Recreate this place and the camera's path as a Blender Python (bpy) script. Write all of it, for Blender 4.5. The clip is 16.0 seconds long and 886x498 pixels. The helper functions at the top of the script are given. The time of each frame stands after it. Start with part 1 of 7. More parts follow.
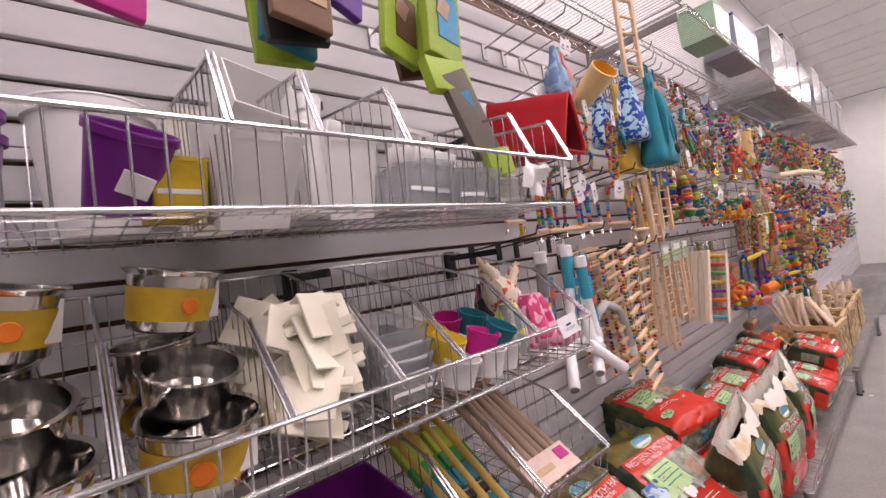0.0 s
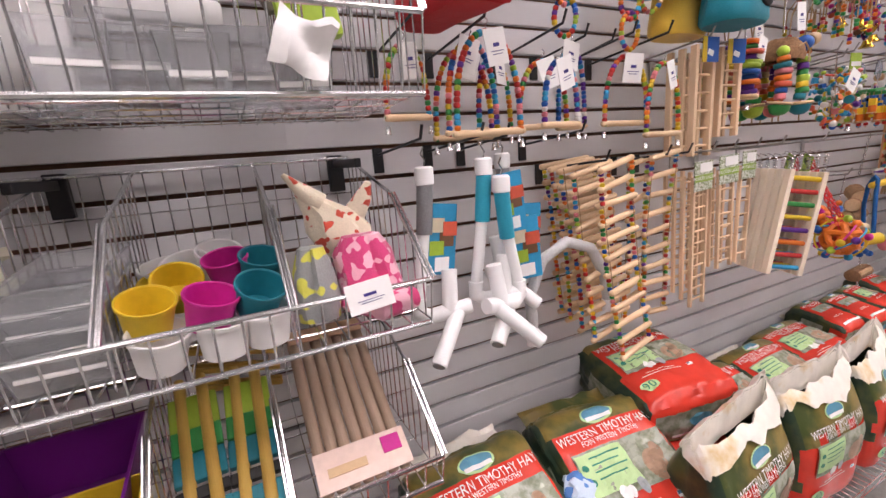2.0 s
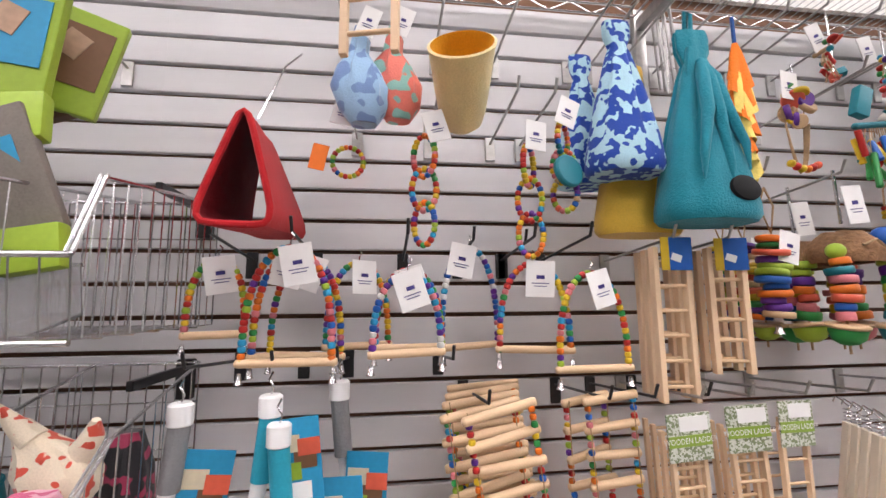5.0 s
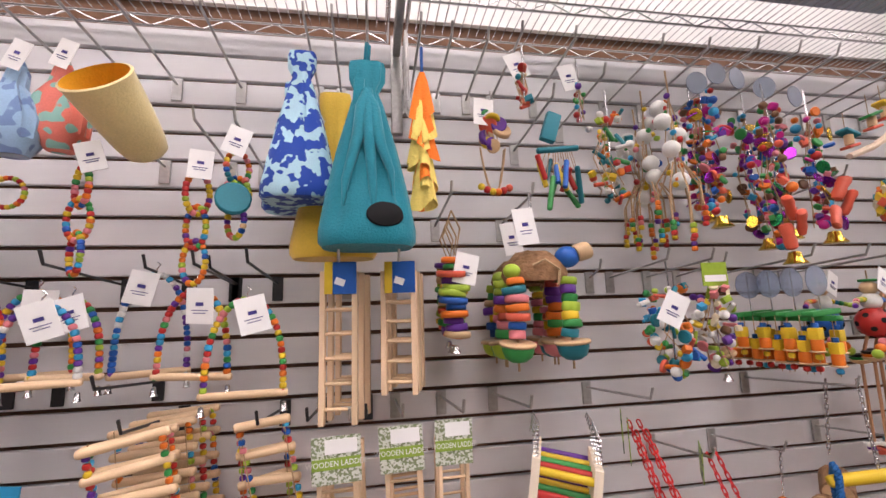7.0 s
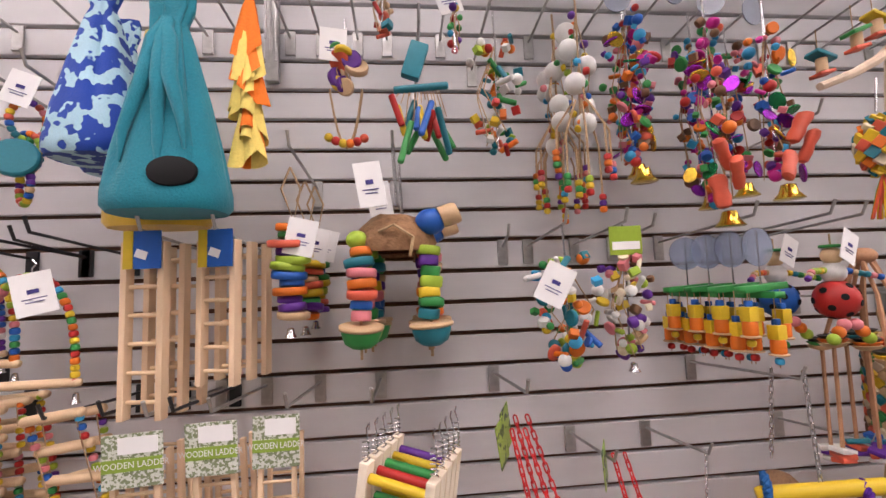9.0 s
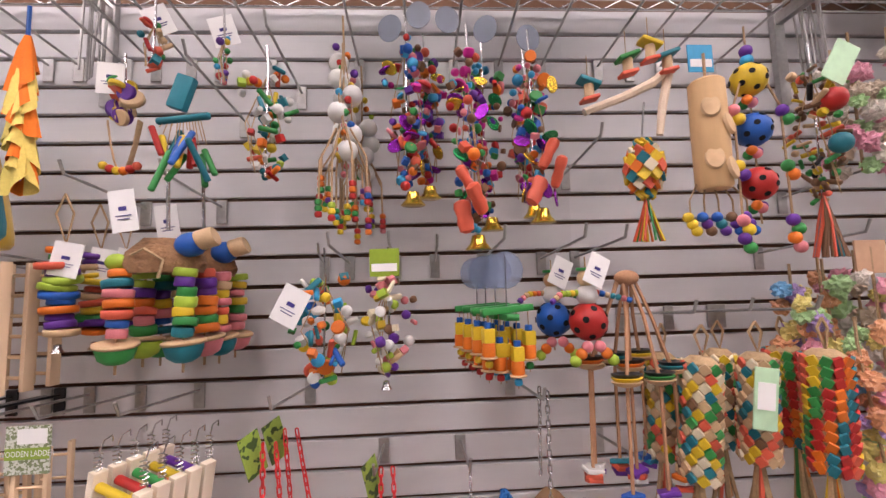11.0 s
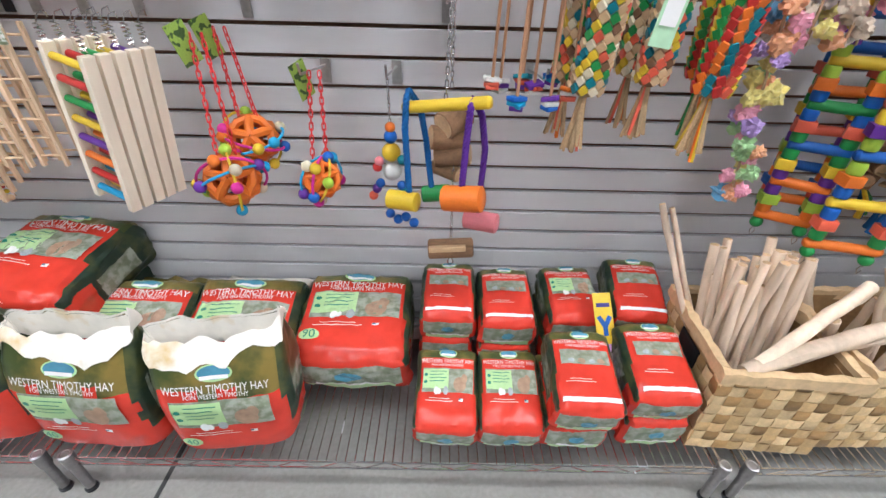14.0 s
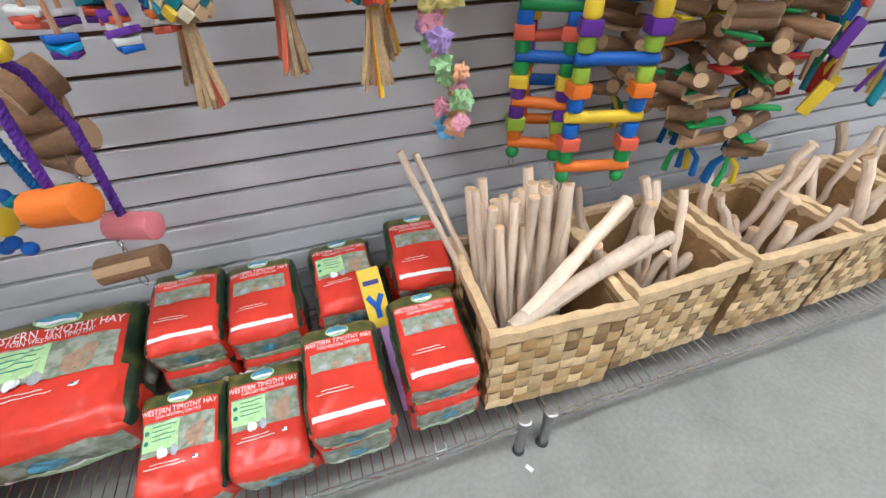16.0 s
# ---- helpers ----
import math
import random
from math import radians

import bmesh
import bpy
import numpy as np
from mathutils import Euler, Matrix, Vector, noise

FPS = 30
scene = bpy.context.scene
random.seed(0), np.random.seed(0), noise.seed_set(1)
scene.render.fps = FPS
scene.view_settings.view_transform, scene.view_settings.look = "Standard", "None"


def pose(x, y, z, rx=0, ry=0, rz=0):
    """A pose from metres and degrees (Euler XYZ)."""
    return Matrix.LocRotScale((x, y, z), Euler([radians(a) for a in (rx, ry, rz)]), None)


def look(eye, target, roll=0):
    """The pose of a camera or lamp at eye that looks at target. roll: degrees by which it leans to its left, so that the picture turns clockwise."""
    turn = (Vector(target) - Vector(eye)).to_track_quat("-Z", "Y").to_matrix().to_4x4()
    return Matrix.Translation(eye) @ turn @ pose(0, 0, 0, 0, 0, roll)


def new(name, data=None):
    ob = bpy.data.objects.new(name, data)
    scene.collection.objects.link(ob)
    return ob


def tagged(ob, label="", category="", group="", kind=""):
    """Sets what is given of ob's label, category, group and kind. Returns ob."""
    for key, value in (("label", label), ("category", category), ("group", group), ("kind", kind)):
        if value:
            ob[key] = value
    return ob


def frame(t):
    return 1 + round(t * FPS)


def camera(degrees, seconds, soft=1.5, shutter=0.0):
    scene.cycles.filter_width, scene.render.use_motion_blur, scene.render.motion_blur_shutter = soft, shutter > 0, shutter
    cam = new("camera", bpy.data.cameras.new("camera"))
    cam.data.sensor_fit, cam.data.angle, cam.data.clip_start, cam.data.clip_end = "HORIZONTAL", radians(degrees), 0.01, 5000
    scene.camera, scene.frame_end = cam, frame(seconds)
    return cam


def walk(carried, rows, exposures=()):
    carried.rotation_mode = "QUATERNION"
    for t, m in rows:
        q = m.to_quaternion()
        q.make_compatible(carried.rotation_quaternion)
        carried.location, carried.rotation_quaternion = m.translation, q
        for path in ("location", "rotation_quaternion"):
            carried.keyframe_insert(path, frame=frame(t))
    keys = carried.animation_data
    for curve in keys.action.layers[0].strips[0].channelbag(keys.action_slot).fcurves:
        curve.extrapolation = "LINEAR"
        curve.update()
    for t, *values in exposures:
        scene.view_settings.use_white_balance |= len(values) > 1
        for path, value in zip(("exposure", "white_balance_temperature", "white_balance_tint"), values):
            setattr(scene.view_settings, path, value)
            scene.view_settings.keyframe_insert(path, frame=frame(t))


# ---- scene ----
cam = camera(92.9, 16.0)
PATH = [
    (0, (-2.287, -1.024, 1.24), (-0.971, 0.48, 1.313), -7.9),
    (0.5, (-2.077, -1.072, 1.28), (-0.944, 0.575, 1.361), -6.3),
    (1, (-1.942, -1.074, 1.258), (-0.961, 0.668, 1.311), -6.0),
    (1.5, (-1.791, -1.011, 1.245), (-0.834, 0.738, 1.078), -5.4),
    (2, (-1.61, -1.05, 1.253), (-0.761, 0.711, 0.83), -4.4),
    (2.5, (-1.454, -1.129, 1.248), (-0.715, 0.584, 0.527), 2.3),
    (3, (-1.321, -1.098, 1.257), (-0.666, 0.633, 0.498), 2.7),
    (3.5, (-1.187, -1.034, 1.313), (-0.537, 0.806, 0.874), 3.6),
    (3.7, (-1.129, -1.042, 1.323), (-0.505, 0.83, 0.999), 2.7),
    (5.8, (-0.741, -1.028, 1.424), (-0.614, 0.926, 1.826), -0.2),
    (6, (-0.654, -1.043, 1.427), (-0.491, 0.911, 1.822), -0.7),
    (6.5, (-0.45, -1.097, 1.419), (-0.153, 0.846, 1.79), -1.4),
    (7, (-0.316, -1.144, 1.409), (0.015, 0.805, 1.714), -1.8),
    (7.5, (-0.221, -1.136, 1.401), (0.188, 0.807, 1.642), -3.0),
    (8, (-0.138, -1.082, 1.405), (0.231, 0.873, 1.609), -2.8),
    (8.5, (-0.059, -1.023, 1.409), (0.219, 0.949, 1.598), -2.5),
    (9, (0.06, -1.031, 1.41), (0.248, 0.953, 1.58), -2.0),
    (9.5, (0.257, -1.104, 1.433), (0.395, 0.885, 1.588), -1.6),
    (9.7, (0.338, -1.127, 1.434), (0.454, 0.863, 1.591), -1.6),
    (11.8, (0.602, -1.096, 1.42), (0.71, 0.892, 1.608), -1.6),
    (12, (0.628, -1.127, 1.413), (0.672, 0.872, 1.463), -0.8),
    (12.5, (0.685, -1.206, 1.38), (0.715, 0.775, 1.105), 0.5),
    (13, (0.708, -1.236, 1.322), (0.739, 0.663, 0.694), 1.4),
    (13.5, (0.724, -1.252, 1.296), (0.74, 0.561, 0.453), 1.9),
    (14, (0.769, -1.224, 1.271), (0.786, 0.436, 0.156), 1.5),
    (14.5, (0.834, -1.107, 1.175), (1.027, 0.376, -0.152), 1.7),
    (15, (0.901, -1.001, 1.149), (1.249, 0.334, -0.299), 2.7),
    (15.5, (0.999, -0.986, 1.158), (1.458, 0.393, -0.216), 0.4),
    (16, (1.201, -1.046, 1.185), (1.667, 0.409, -0.106), -0.9),
]
walk(cam, [(t, look(eye, target, roll)) for t, eye, target, roll in PATH], [(0, 0.0, 6600, 29), (1.5, 0.16, 6600, 26), (3.5, 0.22, 6150, 14), (6, 0.15, 6550, 20), (9.5, 0.07, 6650, 24), (12, 0.13, 6620, 26), (13.5, 0.37, 5760, 10), (16, 0.35, 5640, 5)])

# ---- light: fluorescent ceiling panels of the shop, and a dim even sky outside the closed hall ----
world = bpy.data.worlds.new("world")
scene.world = world
world.use_nodes = True
world.node_tree.nodes["Background"].inputs[0].default_value = (0.9, 0.95, 1.0, 1)
world.node_tree.nodes["Background"].inputs[1].default_value = 0.3
PANEL_STRENGTH = 15.0

# ---- materials ----
MATS = {}


def mat(name, color, rough=0.5, metal=0.0, grain=60.0, vary=0.12, bump=0.05, rand=0.0, stretch=(1, 1, 1), spots=0.0, trans=0.0, sheen=0.0, ior=1.45):
    """A surface with colour variation at two scales, a fine bump, and a shift from object to object."""
    if name in MATS:
        return MATS[name]
    m = bpy.data.materials.new(name)
    m.use_nodes = True
    n, l = m.node_tree.nodes, m.node_tree.links
    b = n["Principled BSDF"]
    b.inputs["Roughness"].default_value = rough
    b.inputs["Metallic"].default_value = metal
    b.inputs["IOR"].default_value = ior
    if not trans and not metal:
        b.inputs["Specular IOR Level"].default_value = 0.4
    b.inputs["Transmission Weight"].default_value = trans
    b.inputs["Sheen Weight"].default_value = sheen
    tc = n.new("ShaderNodeTexCoord")
    mp = n.new("ShaderNodeMapping")
    mp.inputs["Scale"].default_value = stretch
    l.new(tc.outputs["Object"], mp.inputs[0])
    fine = n.new("ShaderNodeTexNoise")
    fine.inputs["Scale"].default_value = grain
    fine.inputs["Detail"].default_value = 4
    coarse = n.new("ShaderNodeTexNoise")
    coarse.inputs["Scale"].default_value = grain / 12
    coarse.inputs["Detail"].default_value = 3
    for t in (fine, coarse):
        l.new(mp.outputs[0], t.inputs["Vector"])
    add = n.new("ShaderNodeMath")
    l.new(fine.outputs[0], add.inputs[0])
    l.new(coarse.outputs[0], add.inputs[1])
    ramp = n.new("ShaderNodeMapRange")
    l.new(add.outputs[0], ramp.inputs[0])
    ramp.inputs[1].default_value, ramp.inputs[2].default_value = 0.6, 1.4
    ramp.inputs[3].default_value, ramp.inputs[4].default_value = 1 - vary, 1 + vary
    val = ramp.outputs[0]
    if rand:
        oi = n.new("ShaderNodeObjectInfo")
        r = n.new("ShaderNodeMapRange")
        l.new(oi.outputs["Random"], r.inputs[0])
        r.inputs[3].default_value, r.inputs[4].default_value = 1 - rand, 1 + rand
        mul = n.new("ShaderNodeMath")
        mul.operation = "MULTIPLY"
        l.new(val, mul.inputs[0])
        l.new(r.outputs[0], mul.inputs[1])
        val = mul.outputs[0]
    sc = n.new("ShaderNodeVectorMath")
    sc.operation = "SCALE"
    sc.inputs[0].default_value = color
    l.new(val, sc.inputs["Scale"])
    col = sc.outputs[0]
    if spots:
        vo = n.new("ShaderNodeTexNoise")
        vo.inputs["Scale"].default_value = spots
        vo.inputs["Detail"].default_value = 5
        l.new(tc.outputs["Object"], vo.inputs["Vector"])
        th = n.new("ShaderNodeMapRange")
        l.new(vo.outputs[0], th.inputs[0])
        th.inputs[1].default_value, th.inputs[2].default_value = 0.58, 0.72
        th.inputs[3].default_value, th.inputs[4].default_value = 0, 0.45
        mx = n.new("ShaderNodeMix")
        mx.data_type = "RGBA"
        l.new(th.outputs[0], mx.inputs[0])
        l.new(col, mx.inputs[6])
        mx.inputs[7].default_value = tuple(c * 0.55 for c in color) + (1,)
        col = mx.outputs[2]
    l.new(col, b.inputs["Base Color"])
    if bump:
        bp = n.new("ShaderNodeBump")
        bp.inputs["Strength"].default_value = bump
        bp.inputs["Distance"].default_value = 0.004
        l.new(add.outputs[0], bp.inputs["Height"])
        l.new(bp.outputs[0], b.inputs["Normal"])
        rr = n.new("ShaderNodeMapRange")
        l.new(coarse.outputs[0], rr.inputs[0])
        rr.inputs[3].default_value, rr.inputs[4].default_value = max(0.02, rough * 0.75), min(1, rough * 1.25)
        l.new(rr.outputs[0], b.inputs["Roughness"])
    MATS[name] = m
    return m


def patterned(name, c1, c2, scale, rough=0.8, edge=0.5, sheen=0.3):
    """Two-colour printed cloth: blotches of c2 on c1."""
    m = mat(name, c1, rough, 0, 300, 0.1, 0.3, sheen=sheen)
    n, l = m.node_tree.nodes, m.node_tree.links
    b = n["Principled BSDF"]
    tc = n.new("ShaderNodeTexCoord")
    no = n.new("ShaderNodeTexNoise")
    no.inputs["Scale"].default_value = scale
    no.inputs["Detail"].default_value = 1.0
    l.new(tc.outputs["Object"], no.inputs["Vector"])
    st = n.new("ShaderNodeMapRange")
    st.inputs[1].default_value, st.inputs[2].default_value = edge - 0.01, edge + 0.01
    l.new(no.outputs[0], st.inputs[0])
    mx = n.new("ShaderNodeMix")
    mx.data_type = "RGBA"
    l.new(st.outputs[0], mx.inputs[0])
    old = b.inputs["Base Color"].links[0].from_socket
    l.new(old, mx.inputs[6])
    mx.inputs[7].default_value = (*c2, 1)
    l.new(mx.outputs[2], b.inputs["Base Color"])
    return m


def emit(name, color, strength):
    m = bpy.data.materials.new(name)
    m.use_nodes = True
    b = m.node_tree.nodes["Principled BSDF"]
    b.inputs["Base Color"].default_value = (*color, 1)
    b.inputs["Emission Color"].default_value = (*color, 1)
    b.inputs["Emission Strength"].default_value = strength
    return m


SLAT = mat("slat_laminate", (0.63, 0.62, 0.635), 0.38, 0, 26, 0.05, 0.03, rand=0.03, stretch=(0.25, 1, 1), spots=2.2)
GROOVE = mat("groove_fibreboard", (0.17, 0.088, 0.052), 0.8, 0, 80, 0.25, 0.2)
CONCRETE = mat("concrete", (0.275, 0.265, 0.245), 0.55, 0, 70, 0.2, 0.12, spots=1.3)
JOINT = mat("floor_joint", (0.04, 0.04, 0.04), 0.8)
WHITEWALL = mat("white_painted_wall", (0.84, 0.83, 0.81), 0.6, 0, 9, 0.05, 0.05)
# for walls out of view, dark like stocked shelving to lessen bounced light
DARKWALL = mat("unseen_dark_wall", (0.14, 0.135, 0.13), 0.7, 0, 9, 0.06, 0.05)
CEIL = mat("ceiling_board", (0.80, 0.79, 0.77), 0.85, 0, 40, 0.07, 0.15)
CHROME = mat("chrome_wire", (0.62, 0.62, 0.63), 0.25, 1.0, 90, 0.15, 0.04)
DARKWIRE = mat("dull_wire", (0.34, 0.33, 0.33), 0.38, 0.9, 90, 0.2, 0.04)
STEEL = mat("polished_steel", (0.66, 0.64, 0.61), 0.12, 1.0, 30, 0.08, 0.02)
BLACKM = mat("black_metal", (0.03, 0.03, 0.032), 0.4, 0.4, 80, 0.2, 0.05)
ZINC = mat("zinc_plate", (0.42, 0.41, 0.40), 0.35, 0.85, 80, 0.2, 0.05)
WOOD = mat("pale_wood", (0.72, 0.52, 0.34), 0.6, 0, 45, 0.13, 0.1, rand=0.1, stretch=(1, 1, 0.12))
PALERAIL = mat("white_wood", (0.84, 0.73, 0.58), 0.6, 0, 45, 0.08, 0.08, rand=0.08, stretch=(1, 1, 0.12))
WOODX = mat("pale_dowel", (0.70, 0.50, 0.31), 0.6, 0, 45, 0.13, 0.1, rand=0.1, stretch=(0.12, 1, 1))
STICKW = mat("stick_wood", (0.76, 0.60, 0.45), 0.7, 0, 60, 0.2, 0.2, rand=0.2, stretch=(1, 1, 0.15), spots=14)
BARK = mat("bark", (0.30, 0.17, 0.09), 0.85, 0, 70, 0.35, 0.7, rand=0.2, stretch=(0.3, 1, 1))
CUTW = mat("cut_wood", (0.62, 0.42, 0.24), 0.75, 0, 50, 0.15, 0.2, rand=0.12)
WEAVE = mat("woven_strip", (0.76, 0.56, 0.30), 0.5, 0, 90, 0.18, 0.12, rand=0.22, stretch=(0.2, 1, 0.2))
WEAVE2 = mat("brown_woven_strip", (0.40, 0.24, 0.095), 0.5, 0, 90, 0.2, 0.12, rand=0.4, stretch=(0.2, 1, 0.2))
WEAVEMID = mat("tan_woven_strip", (0.58, 0.39, 0.18), 0.45, 0, 90, 0.2, 0.12, rand=0.25, stretch=(0.2, 1, 0.2))
WEAVERIM = mat("pale_rim_strip", (0.70, 0.50, 0.28), 0.5, 0, 60, 0.25, 0.2, spots=30)
WEAVESHADE = mat("basket_inside_shaded", (0.34, 0.20, 0.085), 0.8, 0, 60, 0.3, 0.2)
PAPER = mat("white_card", (0.82, 0.81, 0.80), 0.55, 0, 40, 0.04, 0.03)
INK = mat("dark_ink", (0.05, 0.04, 0.20), 0.6, 0, 40, 0.04, 0.0)
ROPE = mat("jute_cord", (0.42, 0.28, 0.16), 0.9, 0, 200, 0.3, 0.6)
RAFFIA = mat("raffia", (0.45, 0.31, 0.17), 0.85, 0, 200, 0.3, 0.4, rand=0.25)
PVC = mat("white_plastic", (0.83, 0.83, 0.83), 0.3, 0, 40, 0.03, 0.02)
PVCG = mat("grey_plastic", (0.22, 0.22, 0.23), 0.6, 0, 200, 0.1, 0.4)
PVCL = mat("light_grey_wrap", (0.52, 0.52, 0.52), 0.75, 0, 260, 0.12, 0.6)
PVCB = mat("turquoise_plastic", (0.02, 0.33, 0.46), 0.5, 0, 200, 0.1, 0.3)
CLEAR = mat("clear_plastic", (0.92, 0.93, 0.95), 0.08, 0, 20, 0.02, 0.05, trans=0.85)
IVORY = mat("ivory_plastic", (0.80, 0.76, 0.62), 0.4, 0, 20, 0.04, 0.03)
WHITEP = mat("white_tub", (0.80, 0.79, 0.78), 0.35, 0, 20, 0.04, 0.03)
PALETTE = {
    "red": (0.55, 0.03, 0.025), "orange": (0.85, 0.20, 0.02), "yellow": (0.80, 0.55, 0.03), "green": (0.03, 0.30, 0.07),
    "lime": (0.38, 0.55, 0.05), "blue": (0.015, 0.12, 0.48), "sky": (0.03, 0.36, 0.65), "purple": (0.13, 0.03, 0.30),
    "magenta": (0.62, 0.02, 0.28), "pink": (0.80, 0.24, 0.27), "teal": (0.01, 0.20, 0.26), "natural": (0.68, 0.46, 0.26),
    "cream": (0.80, 0.70, 0.50), "white": (0.80, 0.79, 0.76), "black": (0.02, 0.02, 0.02), "brown": (0.20, 0.10, 0.05), "coral": (0.78, 0.13, 0.07),
}
for key, c in PALETTE.items():
    mat("paint_" + key, tuple(v * 0.8 for v in c), 0.45, 0, 90, 0.10, 0.06, rand=0.12)


def paint(key):
    return MATS["paint_" + key]




def film(name, color, rough=0.24, second=None, scale=9.0, edge=(0.42, 0.6)):
    """Printed plastic film: creased relief, and a soft second colour of the print where there is one."""
    m = mat(name, color, rough, 0, 26, 0.12, 0.2)
    n, l = m.node_tree.nodes, m.node_tree.links
    b = n["Principled BSDF"]
    tc = n.new("ShaderNodeTexCoord")
    crease = n.new("ShaderNodeTexNoise")
    crease.noise_type = "RIDGED_MULTIFRACTAL"
    crease.inputs["Scale"].default_value = 9.0
    crease.inputs["Detail"].default_value = 3.0
    crease.inputs["Distortion"].default_value = 0.6
    l.new(tc.outputs["Object"], crease.inputs["Vector"])
    bp = n.new("ShaderNodeBump")
    bp.inputs["Strength"].default_value = 0.7
    bp.inputs["Distance"].default_value = 0.009
    l.new(crease.outputs[0], bp.inputs["Height"])
    l.new(b.inputs["Normal"].links[0].from_socket, bp.inputs["Normal"])
    l.new(bp.outputs[0], b.inputs["Normal"])
    if second:
        no = n.new("ShaderNodeTexNoise")
        no.inputs["Scale"].default_value = scale
        no.inputs["Detail"].default_value = 5.0
        l.new(tc.outputs["Object"], no.inputs["Vector"])
        st = n.new("ShaderNodeMapRange")
        st.inputs[1].default_value, st.inputs[2].default_value = edge
        l.new(no.outputs[0], st.inputs[0])
        mx = n.new("ShaderNodeMix")
        mx.data_type = "RGBA"
        l.new(st.outputs[0], mx.inputs[0])
        l.new(b.inputs["Base Color"].links[0].from_socket, mx.inputs[6])
        mx.inputs[7].default_value = (*second, 1)
        l.new(mx.outputs[2], b.inputs["Base Color"])
    return m


BAGRED = film("bag_red", (0.66, 0.05, 0.03))
BAGOLIVE = film("bag_olive", (0.22, 0.16, 0.04), 0.3, (0.055, 0.075, 0.022), 10.0)
BAGDARK = film("bag_dark_green", (0.022, 0.042, 0.026), 0.3, (0.075, 0.085, 0.03), 14.0)
BAGGREY = film("bag_window", (0.36, 0.38, 0.31), 0.18, (0.22, 0.25, 0.17), 45.0)
BAGMINT = mat("bag_mint_label", (0.46, 0.66, 0.32), 0.35, 0, 60, 0.06, 0.02)
BAGWHITE = film("bag_inner_white", (0.82, 0.78, 0.70), 0.4, (0.66, 0.47, 0.20), 9.0, (0.56, 0.70))
BAGBLUE = mat("bag_blue_oval", (0.09, 0.27, 0.38), 0.35, 0, 50, 0.2, 0.02)
BAGHILL = mat("bag_dark_hill", (0.03, 0.10, 0.16), 0.35)
BAGTEAL = mat("bag_teal_badge", (0.02, 0.22, 0.15), 0.35)
BAGTAN = mat("bag_tan_print", (0.36, 0.23, 0.15), 0.4, 0, 60, 0.3, 0.02)

# ---- building helpers ----


def part(name, bm, material, parent=None, label="", smooth=True, m=None):
    """Links a bmesh as one mesh object, a child of parent if there is one."""
    me = bpy.data.meshes.new(name)
    bm.to_mesh(me)
    bm.free()
    me.materials.append(material)
    if smooth:
        me.shade_smooth()
        me.set_sharp_from_angle(angle=radians(40))
    ob = new(name, me)
    if parent:
        ob.parent = parent
    if m is not None:
        ob.matrix_basis = m
    if label:
        tagged(ob, label)
    return ob


def piece(name, me, parent, m, label=""):
    """One more object on a shared mesh."""
    ob = new(name, me)
    ob.parent = parent
    ob.matrix_basis = m
    if label:
        tagged(ob, label)
    return ob


def thing(name, label, category, m=None, group=""):
    ob = new(name)
    ob.empty_display_size = 0.05
    if m is not None:
        ob.matrix_basis = m
    return tagged(ob, label, category, group)


def T(x, y, z):
    return Matrix.Translation((x, y, z))


def along(p0, p1):
    """Pose whose z axis runs from p0 to p1."""
    p0, p1 = Vector(p0), Vector(p1)
    return Matrix.Translation(p0) @ (p1 - p0).to_track_quat("Z", "Y").to_matrix().to_4x4()


def box(bm, c, s, m=None, bevel=0.0):
    """A box of size s round c, with chamfered edges."""
    r = bmesh.ops.create_cube(bm, size=1, matrix=(m or Matrix()) @ T(*c) @ Matrix.Diagonal((*s, 1)))
    if bevel:
        vs = set(r["verts"])
        es = [e for e in bm.edges if e.verts[0] in vs and e.verts[1] in vs]
        bmesh.ops.bevel(bm, geom=es, offset=bevel, segments=2, affect="EDGES", profile=0.6)
    return bm


def rings(bm, loops, close=True, cap=True):
    """Skin through loops of points, each of one length."""
    vs = [[bm.verts.new(p) for p in loop] for loop in loops]
    n = len(vs[0])
    for a, b in zip(vs, vs[1:]):
        for i in range(n if close else n - 1):
            j = (i + 1) % n
            bm.faces.new((a[i], a[j], b[j], b[i]))
    if cap:
        bm.faces.new(vs[0][::-1])
        bm.faces.new(vs[-1])
    return bm


def lathe(bm, profile, n=16, m=None, cap=True, squash=1.0):
    """Turned shape: profile of (radius, z)."""
    m = m or Matrix()
    return rings(bm, [[m @ Vector((r * math.cos(2 * math.pi * i / n), r * squash * math.sin(2 * math.pi * i / n), z)) for i in range(n)] for r, z in profile], cap=cap)


def rod(bm, p0, p1, r, n=8, r1=None):
    p0, p1 = Vector(p0), Vector(p1)
    L = (p1 - p0).length
    return lathe(bm, [(r, 0), (r if r1 is None else r1, L)], n, along(p0, p1))


def tube(bm, pts, r, n=6, closed=False):
    """A round bar through points."""
    pts = [Vector(p) for p in pts]
    loops = []
    up = None
    for i, p in enumerate(pts):
        a = pts[(i - 1) % len(pts)] if closed else pts[max(i - 1, 0)]
        b = pts[(i + 1) % len(pts)] if closed else pts[min(i + 1, len(pts) - 1)]
        d = (b - a).normalized()
        if up is None:
            up = d.orthogonal().normalized()
        up = (up - d * up.dot(d)).normalized()
        s = d.cross(up)
        rr = r[i] if isinstance(r, (list, tuple)) else r
        loops.append([p + rr * (math.cos(2 * math.pi * k / n) * up + math.sin(2 * math.pi * k / n) * s) for k in range(n)])
    if closed:
        loops.append(loops[0])
    return rings(bm, loops, cap=not closed)


